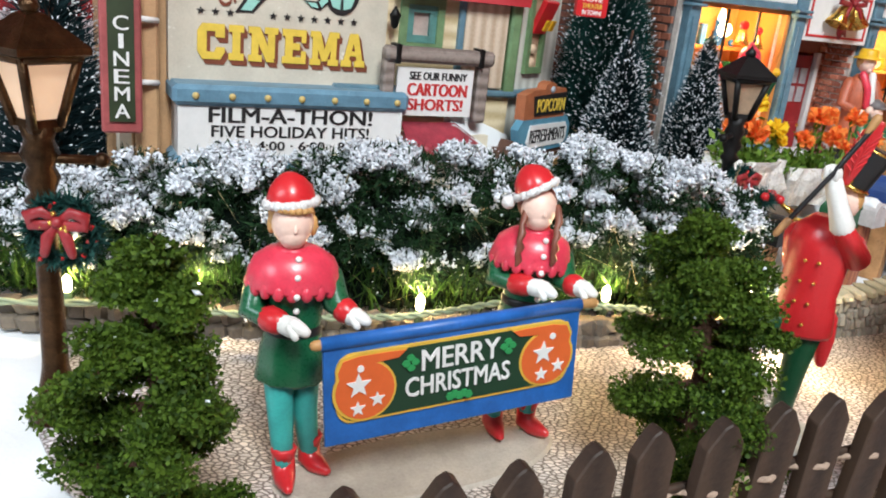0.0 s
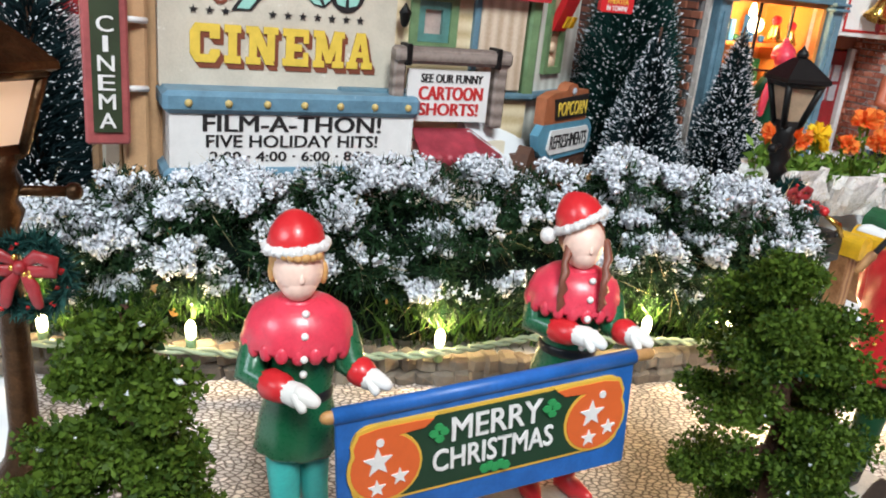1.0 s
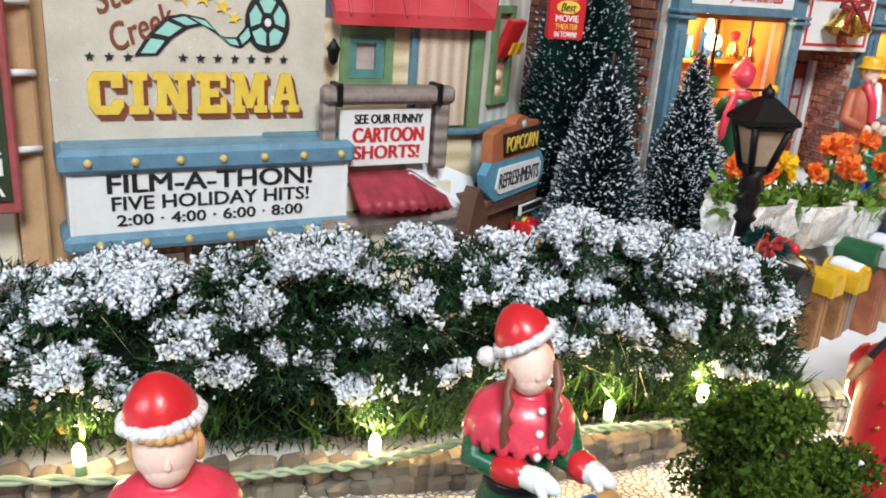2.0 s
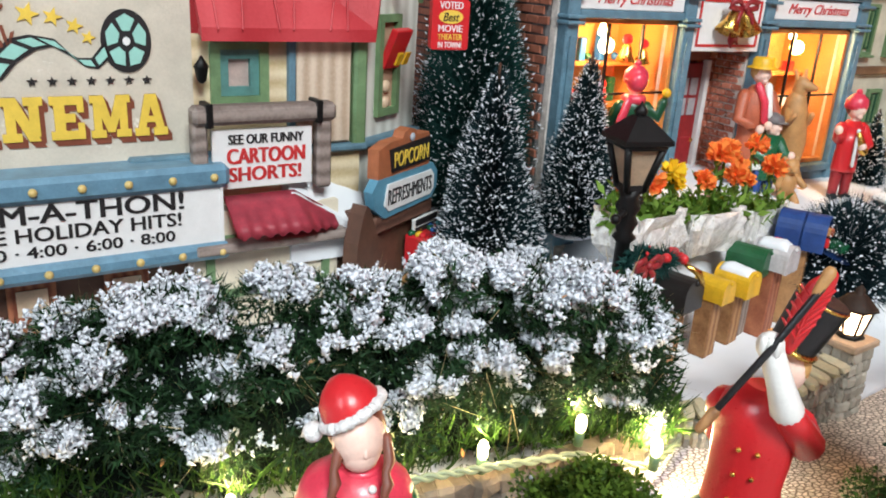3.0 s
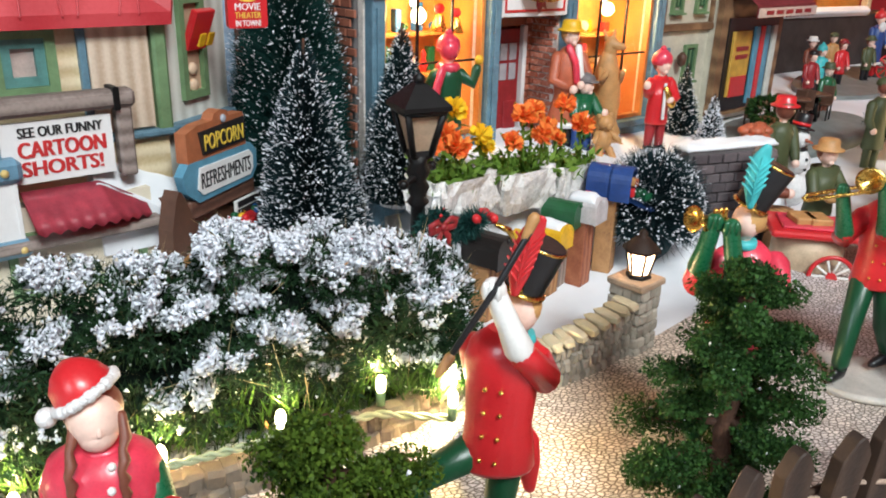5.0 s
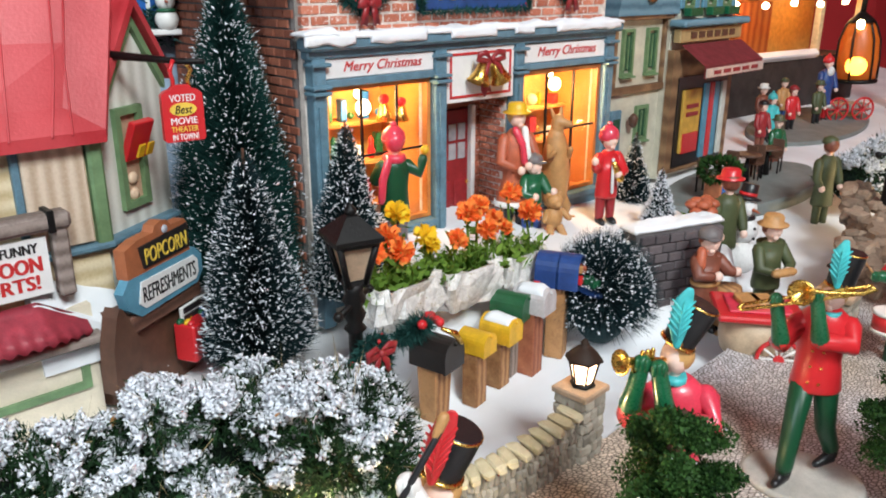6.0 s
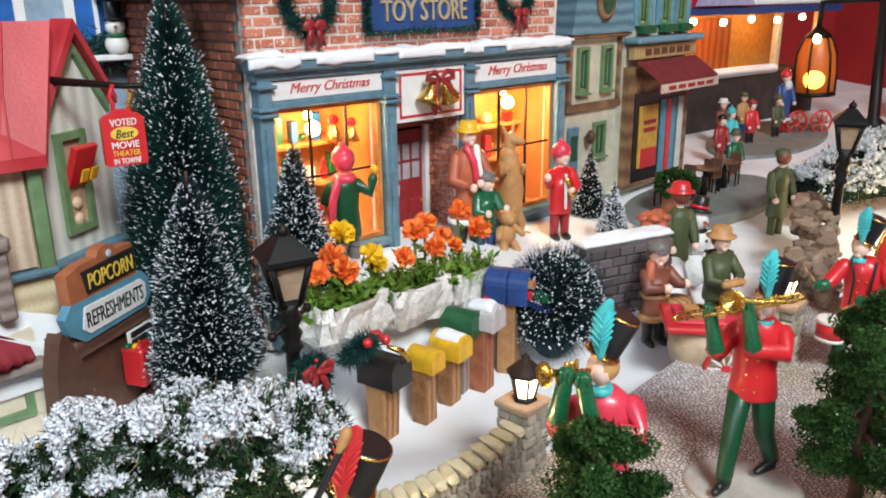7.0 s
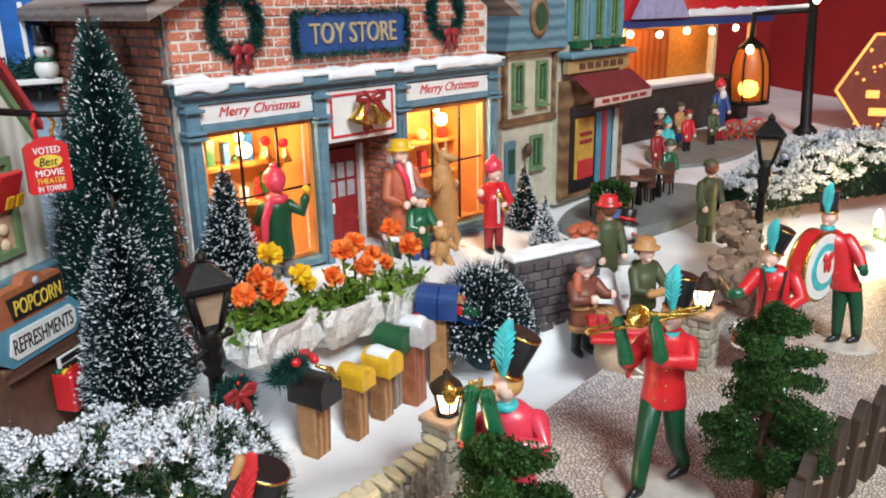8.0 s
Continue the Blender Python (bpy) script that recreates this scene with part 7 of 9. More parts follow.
# ---- people figurines by the shop and in the square ----
def walker(coat, trousers, hat, head_z=58, coat_z=22, face=0, wide=7.5, skirt=False, gloves="skin", arms=None, hatkind="cap", hair="brown"):
    f = Figure()
    for sx in (-3, 3):
        f.limb(trousers, [(sx, 0, coat_z + 4), (sx * 1.1, 0, 10), (sx * 1.15, 0, 4)], [3.2, 2.7, 2.3])
        f.limb("black", [(sx * 1.15, 0.5, 3), (sx * 1.2, -4, 2)], [2.3, 1.7])
    w = wide * (1.35 if skirt else 1.0)
    f.turned(coat, [(w, coat_z), (w * 1.03, coat_z + 1.5), (wide * 0.9, coat_z + 14), (wide, coat_z + 24), (wide * 0.85, head_z - 9), (3.5, head_z - 6)], (0, 0, 0), 0.8, scallop(6, 0.03, (0, 1)), None, 22)
    f.head((0, -0.5, head_z), 4.7, face, hair)
    if hatkind == "cap":
        f.turned(hat, [(5.1, 0), (5.4, 1.2), (4.6, 3.6), (1.5, 5.2), (0.3, 5.4)], (0, 0, head_z + 1.6))
        f.ball(hat, (math.sin(radians(face)) * 4.5, -math.cos(radians(face)) * 4.5, head_z + 2.2), (3.6, 3.0, 0.8), u=10, v=6)
    elif hatkind == "brim":
        f.turned(hat, [(7.2, 0), (7.4, 0.6), (5.0, 1.4), (4.8, 4.4), (4.0, 5.4), (0.4, 5.6)], (0, 0, head_z + 2.0))
    elif hatkind == "pom":
        f.turned(hat, [(5.2, -1.5), (5.6, 0.5), (5.0, 3.6), (2.6, 6.0), (0.6, 6.8)], (0, 0.6, head_z + 1.2))
        f.ball(hat, (0, 0.6, head_z + 8.2), 1.6, u=10, v=8)
    for (sh, el, hand) in arms or (((-wide, 0, head_z - 11), (-wide - 2, -2, head_z - 21), (-wide - 0.5, -6, head_z - 27)), ((wide, 0, head_z - 11), (wide + 2, -2, head_z - 21), (wide + 0.5, -6, head_z - 27))):
        f.limb(coat, [sh, el, [(el[i] * 0.4 + hand[i] * 0.6) for i in range(3)]], [3.2, 2.9, 2.4])
        f.ball(gloves, hand, (2.1, 2.1, 2.3), u=10, v=8)
    return f


# child at the window, seen from behind
f = walker("forest", "grey", "pink", 56, 20, 165, 7.0, arms=[((-6, 0, 45), (-9, 2, 38), (-6, 7, 36)), ((6, 0, 45), (12, -1, 41), (14, -3, 52))], gloves="yellow", hatkind="pom", hair="pink")
f.turned("pink", [(4.6, -2), (5.6, -0.6), (5.4, 1.2), (4.4, 2.2)], (0, 0, 48.5), wave=scallop(5, 0.06, (1, 2)))
f.limb("pink", [(-4, -4, 48), (-7.5, -6, 40), (-8.5, -6.5, 31)], [2.4, 2.4, 2.2], 8, ((0.4, -1, 0), 0.5))
f.ball("fur", (0, 0.4, 57.4), (5.7, 5.7, 1.2), u=14, v=6)
f.done("figurine", 0.1695, 0.4125, 0.0195, "child figurine in green coat and pink scarf facing the window", group="shoppers")
# woman in orange coat
f = walker("orange", "black", "yellow", 60, 15, 10, 7.5, True, hatkind="brim", hair="blond", arms=[((-7, 0, 49), (-10, -3, 38), (-1, -9, 34)), ((7, 0, 49), (10, -3, 39), (3, -9, 36))])
f.turned("fur", [(11.0, 14), (11.8, 15), (11.0, 17)], (0, 0, 0), 0.8)
f.limb("pink", [(-2.5, -4, 54), (0.5, -6.5, 47), (1.5, -7, 38)], [2.0, 1.9, 1.8], 8)
f.limb("white", [(3.0, -3.5, 54), (2.5, -6.5, 47), (4, -7, 40)], [1.9, 1.8, 1.6], 8)
f.done("figurine", 0.2415, 0.4300, 0.0190, "woman figurine in long orange coat and yellow hat", group="shoppers")
# small child
f = walker("green", "navy", "grey", 42, 14, 30, 5.6, hatkind="cap", arms=[((-5, 0, 34), (-7, -3, 27), (-2, -7, 26)), ((5, 0, 34), (7, -4, 28), (9, -7, 28))])
f.done("figurine", 0.2490, 0.4240, 0.0150, "small child figurine in bright green coat and grey cap", group="shoppers", s=0.95)
# standing deer and little bear, plain resin
f = Figure()
f.limb("tan", [(0, 0, 14), (0.5, 0.5, 26), (-1.0, -0.5, 40), (-1.5, -1, 47)], [6.8, 7.8, 6.4, 4.4], 14)
f.limb("tan", [(-1.5, -1, 46), (-1.2, -2, 54)], [3.2, 3.6], 12)
f.limb("tan", [(-1.2, -3, 53.5), (2.8, -6, 52.5)], [3.0, 1.8], 10)
for sx in (-1, 1):
    f.limb("tan", [(-1 + sx * 2.2, -0.5, 56), (-1 + sx * 3.4, 0.5, 60)], [1.2, 0.7], 8)
    f.limb("tan", [(sx * 4.4 - 1, -1, 41), (sx * 6.5 - 3, -6, 36), (sx * 5.5 - 3, -8, 40)], [2.2, 1.8, 1.5], 8)
    f.limb("tan", [(sx * 3.2, 0, 14), (sx * 4.5 + 2, -3, 8), (sx * 4.5 + 3.0, -1, 1.6), (sx * 4.5 + 6, -4, 1.4)], [4.2, 2.6, 1.7, 1.4], 8)
f.limb("tan", [(4, 3, 16), (9, 5, 8)], [2.0, 1.0], 8)
f.done("figurine", 0.2735, 0.4440, 0.0150, "tan resin deer figurine standing upright by the shop window", "figurine", "shoppers", 1.06, 12.0)
f = Figure()
f.ball("tan", (0, 0, 11), (5.0, 4.6, 6.4))
f.ball("tan", (0, -1, 20), 4.2)
f.ball("tan", (0, -4.6, 19), 1.9)
for sx in (-1, 1):
    f.ball("tan", (sx * 3.2, 0, 23.4), 1.5)
    f.limb("tan", [(sx * 4.5, -1, 14), (sx * 7, -4, 11)], [1.9, 1.6])
    f.limb("tan", [(sx * 2.8, -2, 6), (sx * 4.0, -5, 2)], [2.3, 1.9])
f.done("figurine", 0.2585, 0.4180, 0.0170, "little tan bear figurine sitting beside the child", "figurine", "shoppers")
# red-coated musician at the right window
f = walker("red", "deep", "pink", 48, 16, 5, 6.4, hatkind="pom", arms=[((-6, 0, 38), (-9, -3, 33), (-12, -6, 38)), ((6, 0, 38), (8, -4, 30), (2, -8, 30))])
f.limb("gold", [(0, -6, 36), (3, -8, 28)], [1.6, 2.4])
f.limb("fur", [(-0.5, -5.8, 38), (-0.5, -6.6, 20)], 0.9)
f.done("figurine", 0.2990, 0.4315, 0.0150, "toy soldier figurine in red coat with a small brass horn", group="shoppers")
# square: brown-coated man, seated man, man with red hat, snowman, walking man
f = walker("brown", "black", "grey", 44, 14, -20, 6.6, hatkind="cap", arms=[((-6, 0, 35), (-8, -5, 30), (0, -8, 30)), ((6, 0, 35), (9, -4, 30), (12, -6, 30))])
f.turned("tan", [(7.4, 13), (7.8, 14.5), (7.2, 16)], (0, 0, 0), 0.8)
f.turned("tan", [(7.0, 24), (7.3, 25), (6.9, 26)], (0, 0, 0), 0.8)
f.limb("orange", [(-4.5, -1, 40), (-6, -3, 34)], 2.2)
f.done("figurine", 0.3000, 0.3460, -0.010, "street musician figurine in brown coat with tan trim", group="square", s=1.05)
f = walker("olive", "olive", "tan", 46, 16, -12, 7.4, hatkind="brim", arms=[((-7, 0, 36), (-9.5, -5, 28), (-3, -10, 27)), ((7, 0, 36), (9.5, -5, 28), (3, -10, 27))], hair="brown")
f.limb("tan", [(-5, -11, 27), (5, -11, 27)], 2.2)
f.done("figurine", 0.3410, 0.3500, -0.010, "vendor figurine in olive coat and tan flat hat behind the cart", group="square")
f = walker("olive", "black", "red", 52, 17, 150, 7.0, hatkind="brim", hair="brown")
f.done("figurine", 0.3470, 0.3890, -0.006, "figurine in olive coat and red hat seen from behind", group="square", s=1.02)
f = Figure()
for z, r in ((9, 9.5), (23, 7.4), (34, 5.6)):
    f.ball("fur", (0, 0, z), (r, r, r * 0.95), u=16, v=12)
f.turned("black", [(6.5, 0), (6.7, 0.8), (4.2, 1.2), (4.0, 7), (3.6, 7.4)], (0.5, 0, 38.5), turn=pose(0, 0, 0, 0, 12, 0))
f.turned("red", [(4.3, 0), (4.4, 1.6)], (0.6, 0, 40), turn=pose(0, 0, 0, 0, 12, 0))
f.turned("black", [(4.6, -1), (5.6, 0), (4.8, 1.2)], (0, 0, 29))
f.limb("orange", [(0, -5, 34), (0.5, -9, 33.4)], [1.0, 0.4], 8)
for z in (20, 25):
    f.ball("black", (0.6, -7.4, z), 0.8, u=8, v=6)
f.done("snowman", 0.3640, 0.3940, -0.008, "white snowman with black top hat and dark scarf", "snowman", s=1.12)
f = walker("olive", "olive", "olive", 60, 20, 160, 7.5, hatkind="cap", hair="brown")
f.done("figurine", 0.4850, 0.4530, -0.020, "walking figurine in olive coat and cap crossing the snow", group="square")


# ---- trees ----
def brush_tree(name, x, y, z, h, r, count, needles, label, seed, frost=0.3, group="frosted trees", power=0.9, top=0.02):
    """Bottle-brush tree: needles standing out from a wire stem in a tapering cone, tips dusted white."""
    rng = np.random.default_rng(seed)
    t = thing(name, pose(x, y, z), label, "tree", group)
    part("trunk", sweep(bmesh.new(), [(0, 0, 0), (0, 0, h * 0.5), (0, 0, h * 0.97)], [r * 0.09, r * 0.06, r * 0.02], 8), BARK, t, smooth=True)
    part("foot", lathe(bmesh.new(), [(r * 0.42, 0), (r * 0.42, h * 0.025), (r * 0.15, h * 0.04)], 14), SNOW, t)
    f = 1 - np.sqrt(rng.uniform(top * top, 1, count))
    f = 0.05 + 0.94 * f
    a = rng.uniform(0, 2 * np.pi, count)
    rad = r * ((1 - f) ** power) * (0.78 + 0.30 * rng.random(count)) * (1 + 0.10 * np.sin(3 * a + 9 * f)) + r * 0.04
    D = np.stack([np.cos(a), np.sin(a), 0.32 + 0.5 * f + 0 * a], 1)
    inner = rng.uniform(0.05, 0.55, count)
    P = np.stack([np.cos(a) * rad * inner, np.sin(a) * rad * inner, f * h - 0.05 * h * (1 - inner)], 1)
    L = rad * (1 - inner)
    Z = unit(unit(D) + rng.normal(0, 0.14, (count, 3)))
    X = unit(np.cross(Z, rng.normal(0, 1, (count, 3))))
    V = np.stack([P - X * 0.00036, P + X * 0.00036, P + Z * L[:, None]], 1)
    me = bpy.data.meshes.new("needles")
    me.vertices.add(count * 3)
    me.vertices.foreach_set("co", V.astype(np.float32).ravel())
    me.loops.add(count * 3)
    me.loops.foreach_set("vertex_index", np.arange(count * 3, dtype=np.int32))
    me.polygons.add(count)
    me.polygons.foreach_set("loop_start", np.arange(0, count * 3, 3, dtype=np.int32))
    me.update(calc_edges=True)
    me.materials.append(needles)
    ob = new("needles", me)
    ob.parent = t
    ob["kind"] = "stuff"
    k = rng.random(count) < frost
    T = (P + Z * L[:, None])[k]
    scatter("frost", T - Z[k] * 0.0006, Z[k], CRUMB, 0.00022, 0.00085, FLAKE, t, rng, 0.4, 0.6, 0.5, "white frosted tips")
    return t


brush_tree("fir_tree", 0.1000, 0.430, 0.010, 0.149, 0.0385, 42000, FIRGREEN, "tall dark green bottle-brush fir with light frost", 31, 0.10, power=0.78)
brush_tree("fir_tree", 0.0958, 0.3735, 0.000, 0.091, 0.0258, 32000, FIRBLUE, "dark blue-green bottle-brush fir dusted with frost", 32, 0.12, power=0.74)
brush_tree("fir_tree", 0.1440, 0.4030, 0.008, 0.084, 0.0235, 17000, FIRBLUE, "small dark fir with thick white frost by the shop", 33, 0.20, power=0.8)
brush_tree("fir_tree", 0.3400, 0.4640, 0.008, 0.050, 0.0150, 4500, FIRBLUE, "small blue-grey bottle-brush fir beside the shop", 34, 0.15)
brush_tree("fir_tree", 0.3225, 0.4140, 0.018, 0.034, 0.0105, 3500, FIRBLUE, "tiny heavily frosted fir on the snow terrace", 35, 0.45)
brush_tree("fir_tree", 0.1220, 0.2960, -0.004, 0.048, 0.017, 4500, FIRBLUE, "frosted fir with white tips beside the hedge", 36, 0.6)


def brush_bush(name, x, y, z, r, h, count, label, seed):
    """A round frosted bush with long arching needles."""
    rng = np.random.default_rng(seed)
    t = thing(name, pose(x, y, z), label, "bush")
    d = unit(rng.normal(0, 1, (count, 3)))
    d[:, 2] = np.abs(d[:, 2]) * 1.0 - 0.25
    d = unit(d)
    P = d * (r * 0.35, r * 0.35, h * 0.3) + (0, 0, h * 0.45)
    scatter("needles", P, d * (r, r, h * 0.6), TRI, 0.0007, r * 0.72, FIRBLUE, t, rng, 0.18, 0.3)
    part("core", ball(bmesh.new(), (0, 0, h * 0.45), (r * 0.62, r * 0.62, h * 0.46), 0, 12, 8), FIRBLUE, t)
    k = rng.random(count) < 0.15
    scatter("frost", (P + unit(d * (r, r, h * 0.6)) * r * 0.68)[k], d[k], CRUMB, 0.00032, 0.0006, FLAKE, t, rng, 0.5, 0.6, 0.5, "white frosted tips")
    up = rng.normal(0, 1, (260, 3)) * (0.5, 0.5, 0.25) + (0, 0, 0.9)
    scatter("top_sprays", np.tile((0, 0, h * 0.66), (260, 1)), up * (1.9, 1.9, 0.7), TRI, 0.0006, r * 0.95, FLAKE, t, rng, 0.25, 0.3, label="pale frosted top sprays")
    return t


brush_bush("frosted_bush", 0.2510, 0.3580, -0.012, 0.0235, 0.049, 10000, "round dark bottle-brush bush frosted white", 41)


def moss_tree(name, x, y, h, r, clumps, leaves, material, label, seed, bare=0.16, lean=0.0, group="green trees"):
    """Model tree: twisted wire trunk and boughs, each bough carrying flaky tufts of green moss with gaps between."""
    rng, rnd = np.random.default_rng(seed), random.Random(seed)
    t = thing(name, pose(x, y, 0.001), label, "tree", group)
    pts = [(lean * k / 8 + 0.0008 * math.sin(k * 1.7), 0.0008 * math.cos(k * 2.1), h * k / 8) for k in range(9)]
    part("trunk", sweep(bmesh.new(), pts, [r * (0.12 - 0.011 * k) for k in range(9)], 8), BARK, t, smooth=True)
    part("foot", lathe(bmesh.new(), [(r * 0.45, 0), (r * 0.4, 0.0015), (r * 0.14, 0.003)], 12), BARK, t)
    C, S = [], []
    tiers = 7
    for i in range(clumps):
        tier = i % tiers
        f = bare + (0.92 - bare) * (tier + 0.5 + rnd.uniform(-0.34, 0.34)) / tiers
        a = i * 2.399 + rnd.uniform(-0.5, 0.5)
        g = (f - bare) / (1 - bare)
        reach = r * min(1.0, 0.70 + 1.3 * g) * (1.0 - 0.68 * g ** 1.8) * rnd.uniform(0.62, 1.05)
        dip = rnd.uniform(-0.16, 0.04)
        for q in (1.0, 0.70, 0.40):
            cx, cy, cz = reach * q * math.cos(a), reach * q * math.sin(a), h * f + dip * reach * q + rnd.uniform(-0.010, 0.010) * h
            C.append((cx + lean * f, cy, cz))
            S.append(r * rnd.uniform(0.14, 0.27) * (1.10 - 0.25 * g) * (1.0 if q > 0.5 else 0.75))
        part("bough", sweep(bmesh.new(), [(lean * f, 0, h * f + 0.001), (reach * 0.5 * math.cos(a) + lean * f, reach * 0.5 * math.sin(a), h * f + dip * reach * 0.3), (reach * math.cos(a) + lean * f, reach * math.sin(a), h * f + dip * reach)], [0.0010, 0.0008, 0.0004], 5), BARK, t, smooth=True)
    for q in range(5):
        C.append((rnd.uniform(-0.12, 0.12) * r + lean, rnd.uniform(-0.12, 0.12) * r, h * (0.90 + 0.018 * q)))
        S.append(r * 0.16)
    C, S = np.array(C), np.array(S)
    i = rng.integers(0, len(C), leaves)
    d = unit(rng.normal(0, 1, (leaves, 3)))
    rad = rng.random((leaves, 1)) ** 0.5
    P = C[i] + d * rad * S[i][:, None] * (1.30, 1.30, 0.70)
    D = unit(rng.normal(0, 1, (leaves, 3))) + d * 0.5 + (0, 0, 0.15)
    scatter("crown", P, D, LEAFLET, 0.00062, 0.00095, material, t, rng, 0.5, 0.5, label="loose mossy leaf tufts")
    o = rng.integers(0, leaves, 90)
    scatter("snow_specks", P[o] + D[o] * 0.0004, D[o], CRUMB, 0.00040, 0.0004, FLAKE, t, rng, 0.5, 0.6, 0.5)
    return t


moss_tree("tree", -0.0455, 0.1220, 0.0715, 0.0172, 40, 90000, LEAF, "bright green moss tree with wire boughs in front of the elves", 51)
moss_tree("tree", 0.0675, 0.1605, 0.0705, 0.0210, 34, 90000, LEAF, "green moss tree with open boughs beside the elf girl", 52, 0.14, -0.0095)
moss_tree("tree", 0.1620, 0.1925, 0.0690, 0.0235, 30, 80000, LEAFDARK, "dense dark green moss tree in front of the trumpeter", 53, 0.10)
moss_tree("tree", 0.2690, 0.2070, 0.0775, 0.0205, 38, 80000, LEAFDARK, "dark green moss tree with bare trunk foot by the fence", 54, 0.22)
moss_tree("tree", 0.4700, 0.2600, 0.0750, 0.0260, 44, 24000, LEAFDARK, "dark green moss tree at the far end of the street", 55, 0.18)


# Weak glow added to one lamp's panes to brighten them; no flame behind.
ADDED_PANE_GLOW = glow("added_pane_glow", (0.80, 0.62, 0.46), 0.35)


# ---- street lamps ----
def street_lamp(name, m, height, s, label, metal=None, lit=False):
    """Cast lamp: stepped post, cross bar, tapered six-sided lantern with cap and finial."""
    t = thing(name, m, label, "street lamp", "street lamps")
    H = height
    metal = metal or IRON
    part("post", lathe(bmesh.new(), [(0.0060 * s, 0), (0.0058 * s, 0.003 * s), (0.0038 * s, 0.006 * s), (0.0026 * s, 0.012 * s), (0.0021 * s, H - 0.0385 * s), (0.0034 * s, H - 0.0370 * s), (0.0022 * s, H - 0.0355 * s), (0.0034 * s, H - 0.0325 * s), (0.0024 * s, H - 0.0305 * s), (0.0036 * s, H - 0.0280 * s), (0.0026 * s, H - 0.0255 * s), (0.0034 * s, H - 0.0228 * s)], 12), metal, t, smooth=True)
    bar = part("cross_bar", sweep(bmesh.new(), [(-0.0105 * s, 0, H - 0.0290 * s), (0.0105 * s, 0, H - 0.0290 * s)], 0.0009 * s, 8), metal, t, smooth=True)
    for sx in (-1, 1):
        part("bar_knob", ball(bmesh.new(), (sx * 0.0108 * s, 0, H - 0.0290 * s), 0.0015 * s, 0, 8, 6), metal, bar)
    z0, z1 = H - 0.0228 * s, H - 0.0095 * s
    r0, r1 = 0.0038 * s, 0.0078 * s
    cage = flat(part("lantern_frame", lathe(bmesh.new(), [(r0 * 1.02, z0 - 0.001 * s), (r0 * 1.20, z0), (r0 * 1.05, z0 + 0.0014 * s)], 4), metal, t))
    for k in range(4):
        a = math.pi / 2 * k
        part("lantern_rib", sweep(bmesh.new(), [(r0 * math.cos(a), r0 * math.sin(a), z0), (r1 * math.cos(a), r1 * math.sin(a), z1)], 0.0010 * s, 6), metal, cage)
        b = a + math.pi / 2
        part("top_rail", sweep(bmesh.new(), [(r1 * math.cos(a), r1 * math.sin(a), z1 - 0.0006 * s), (r1 * math.cos(b), r1 * math.sin(b), z1 - 0.0006 * s)], 0.0011 * s, 6), metal, cage)
        bm = bmesh.new()
        q = 0.90
        v = [bm.verts.new((rr * q * math.cos(w), rr * q * math.sin(w), zz)) for rr, w, zz in ((r0, a, z0 + 0.001 * s), (r0, b, z0 + 0.001 * s), (r1, b, z1), (r1, a, z1))]
        bm.faces.new(v)
        bmesh.ops.solidify(bm, geom=bm.faces[:], thickness=0.0004 * s)
        part("pane", bm, ADDED_PANE_GLOW if lit else AMBER, cage, "frosted amber pane")
    flat(part("cap", lathe(bmesh.new(), [(r1 * 1.02, z1 - 0.0008 * s), (r1 * 1.30, z1), (r1 * 1.28, z1 + 0.0012 * s), (r1 * 0.62, z1 + 0.0050 * s), (r1 * 0.34, z1 + 0.0066 * s), (r1 * 0.16, z1 + 0.0071 * s)], 4), metal, t, "flared black cap"))
    part("finial", lathe(bmesh.new(), [(r1 * 0.15, z1 + 0.0064 * s), (r1 * 0.24, z1 + 0.0078 * s), (r1 * 0.19, z1 + 0.0088 * s), (r1 * 0.08, z1 + 0.0095 * s), (0.0001, z1 + 0.0106 * s)], 10), metal, t, smooth=True)
    return t


def wreath(name, m, r, seed, label, bow=True):
    w = thing(name, m, label, "wreath")
    garland("ring", [(r * math.cos(k * 0.2618), 0, r * math.sin(k * 0.2618)) for k in range(25)], r * 0.42, 1600, w, seed, 10)
    bm = bmesh.new()
    for sx in (-1, 1):
        limb(bm, [(0, -r * 0.55, r * 0.50), (sx * r * 0.45, -r * 0.75, r * 0.86), (sx * r * 0.85, -r * 0.70, r * 0.70), (sx * r * 0.80, -r * 0.62, r * 0.38), (sx * r * 0.35, -r * 0.70, r * 0.40), (0, -r * 0.55, r * 0.48)], [r * k for k in (0.10, 0.19, 0.22, 0.21, 0.18, 0.10)], 0, 8, ((0, 1, 0), 0.5))
        limb(bm, [(0, -r * 0.6, r * 0.45), (sx * r * 0.30, -r * 0.75, r * 0.0), (sx * r * 0.42, -r * 0.70, -r * 0.55)], [r * 0.10, r * 0.20, r * 0.15], 0, 8, ((0, 1, 0), 0.4))
    ball(bm, (0, -r * 0.68, r * 0.5), r * 0.2, 0, 8, 6)
    part("bow", bm, DEEPRED, w, "red ribbon bow with gold specks", True)
    rng = np.random.default_rng(seed)
    for k in range(7):
        part("gold_bead", ball(bmesh.new(), (r * rng.uniform(-0.8, 0.8), -r * 0.68, r * rng.uniform(-0.6, 0.8)), r * 0.09, 0, 8, 6), GOLD, w)
    return w


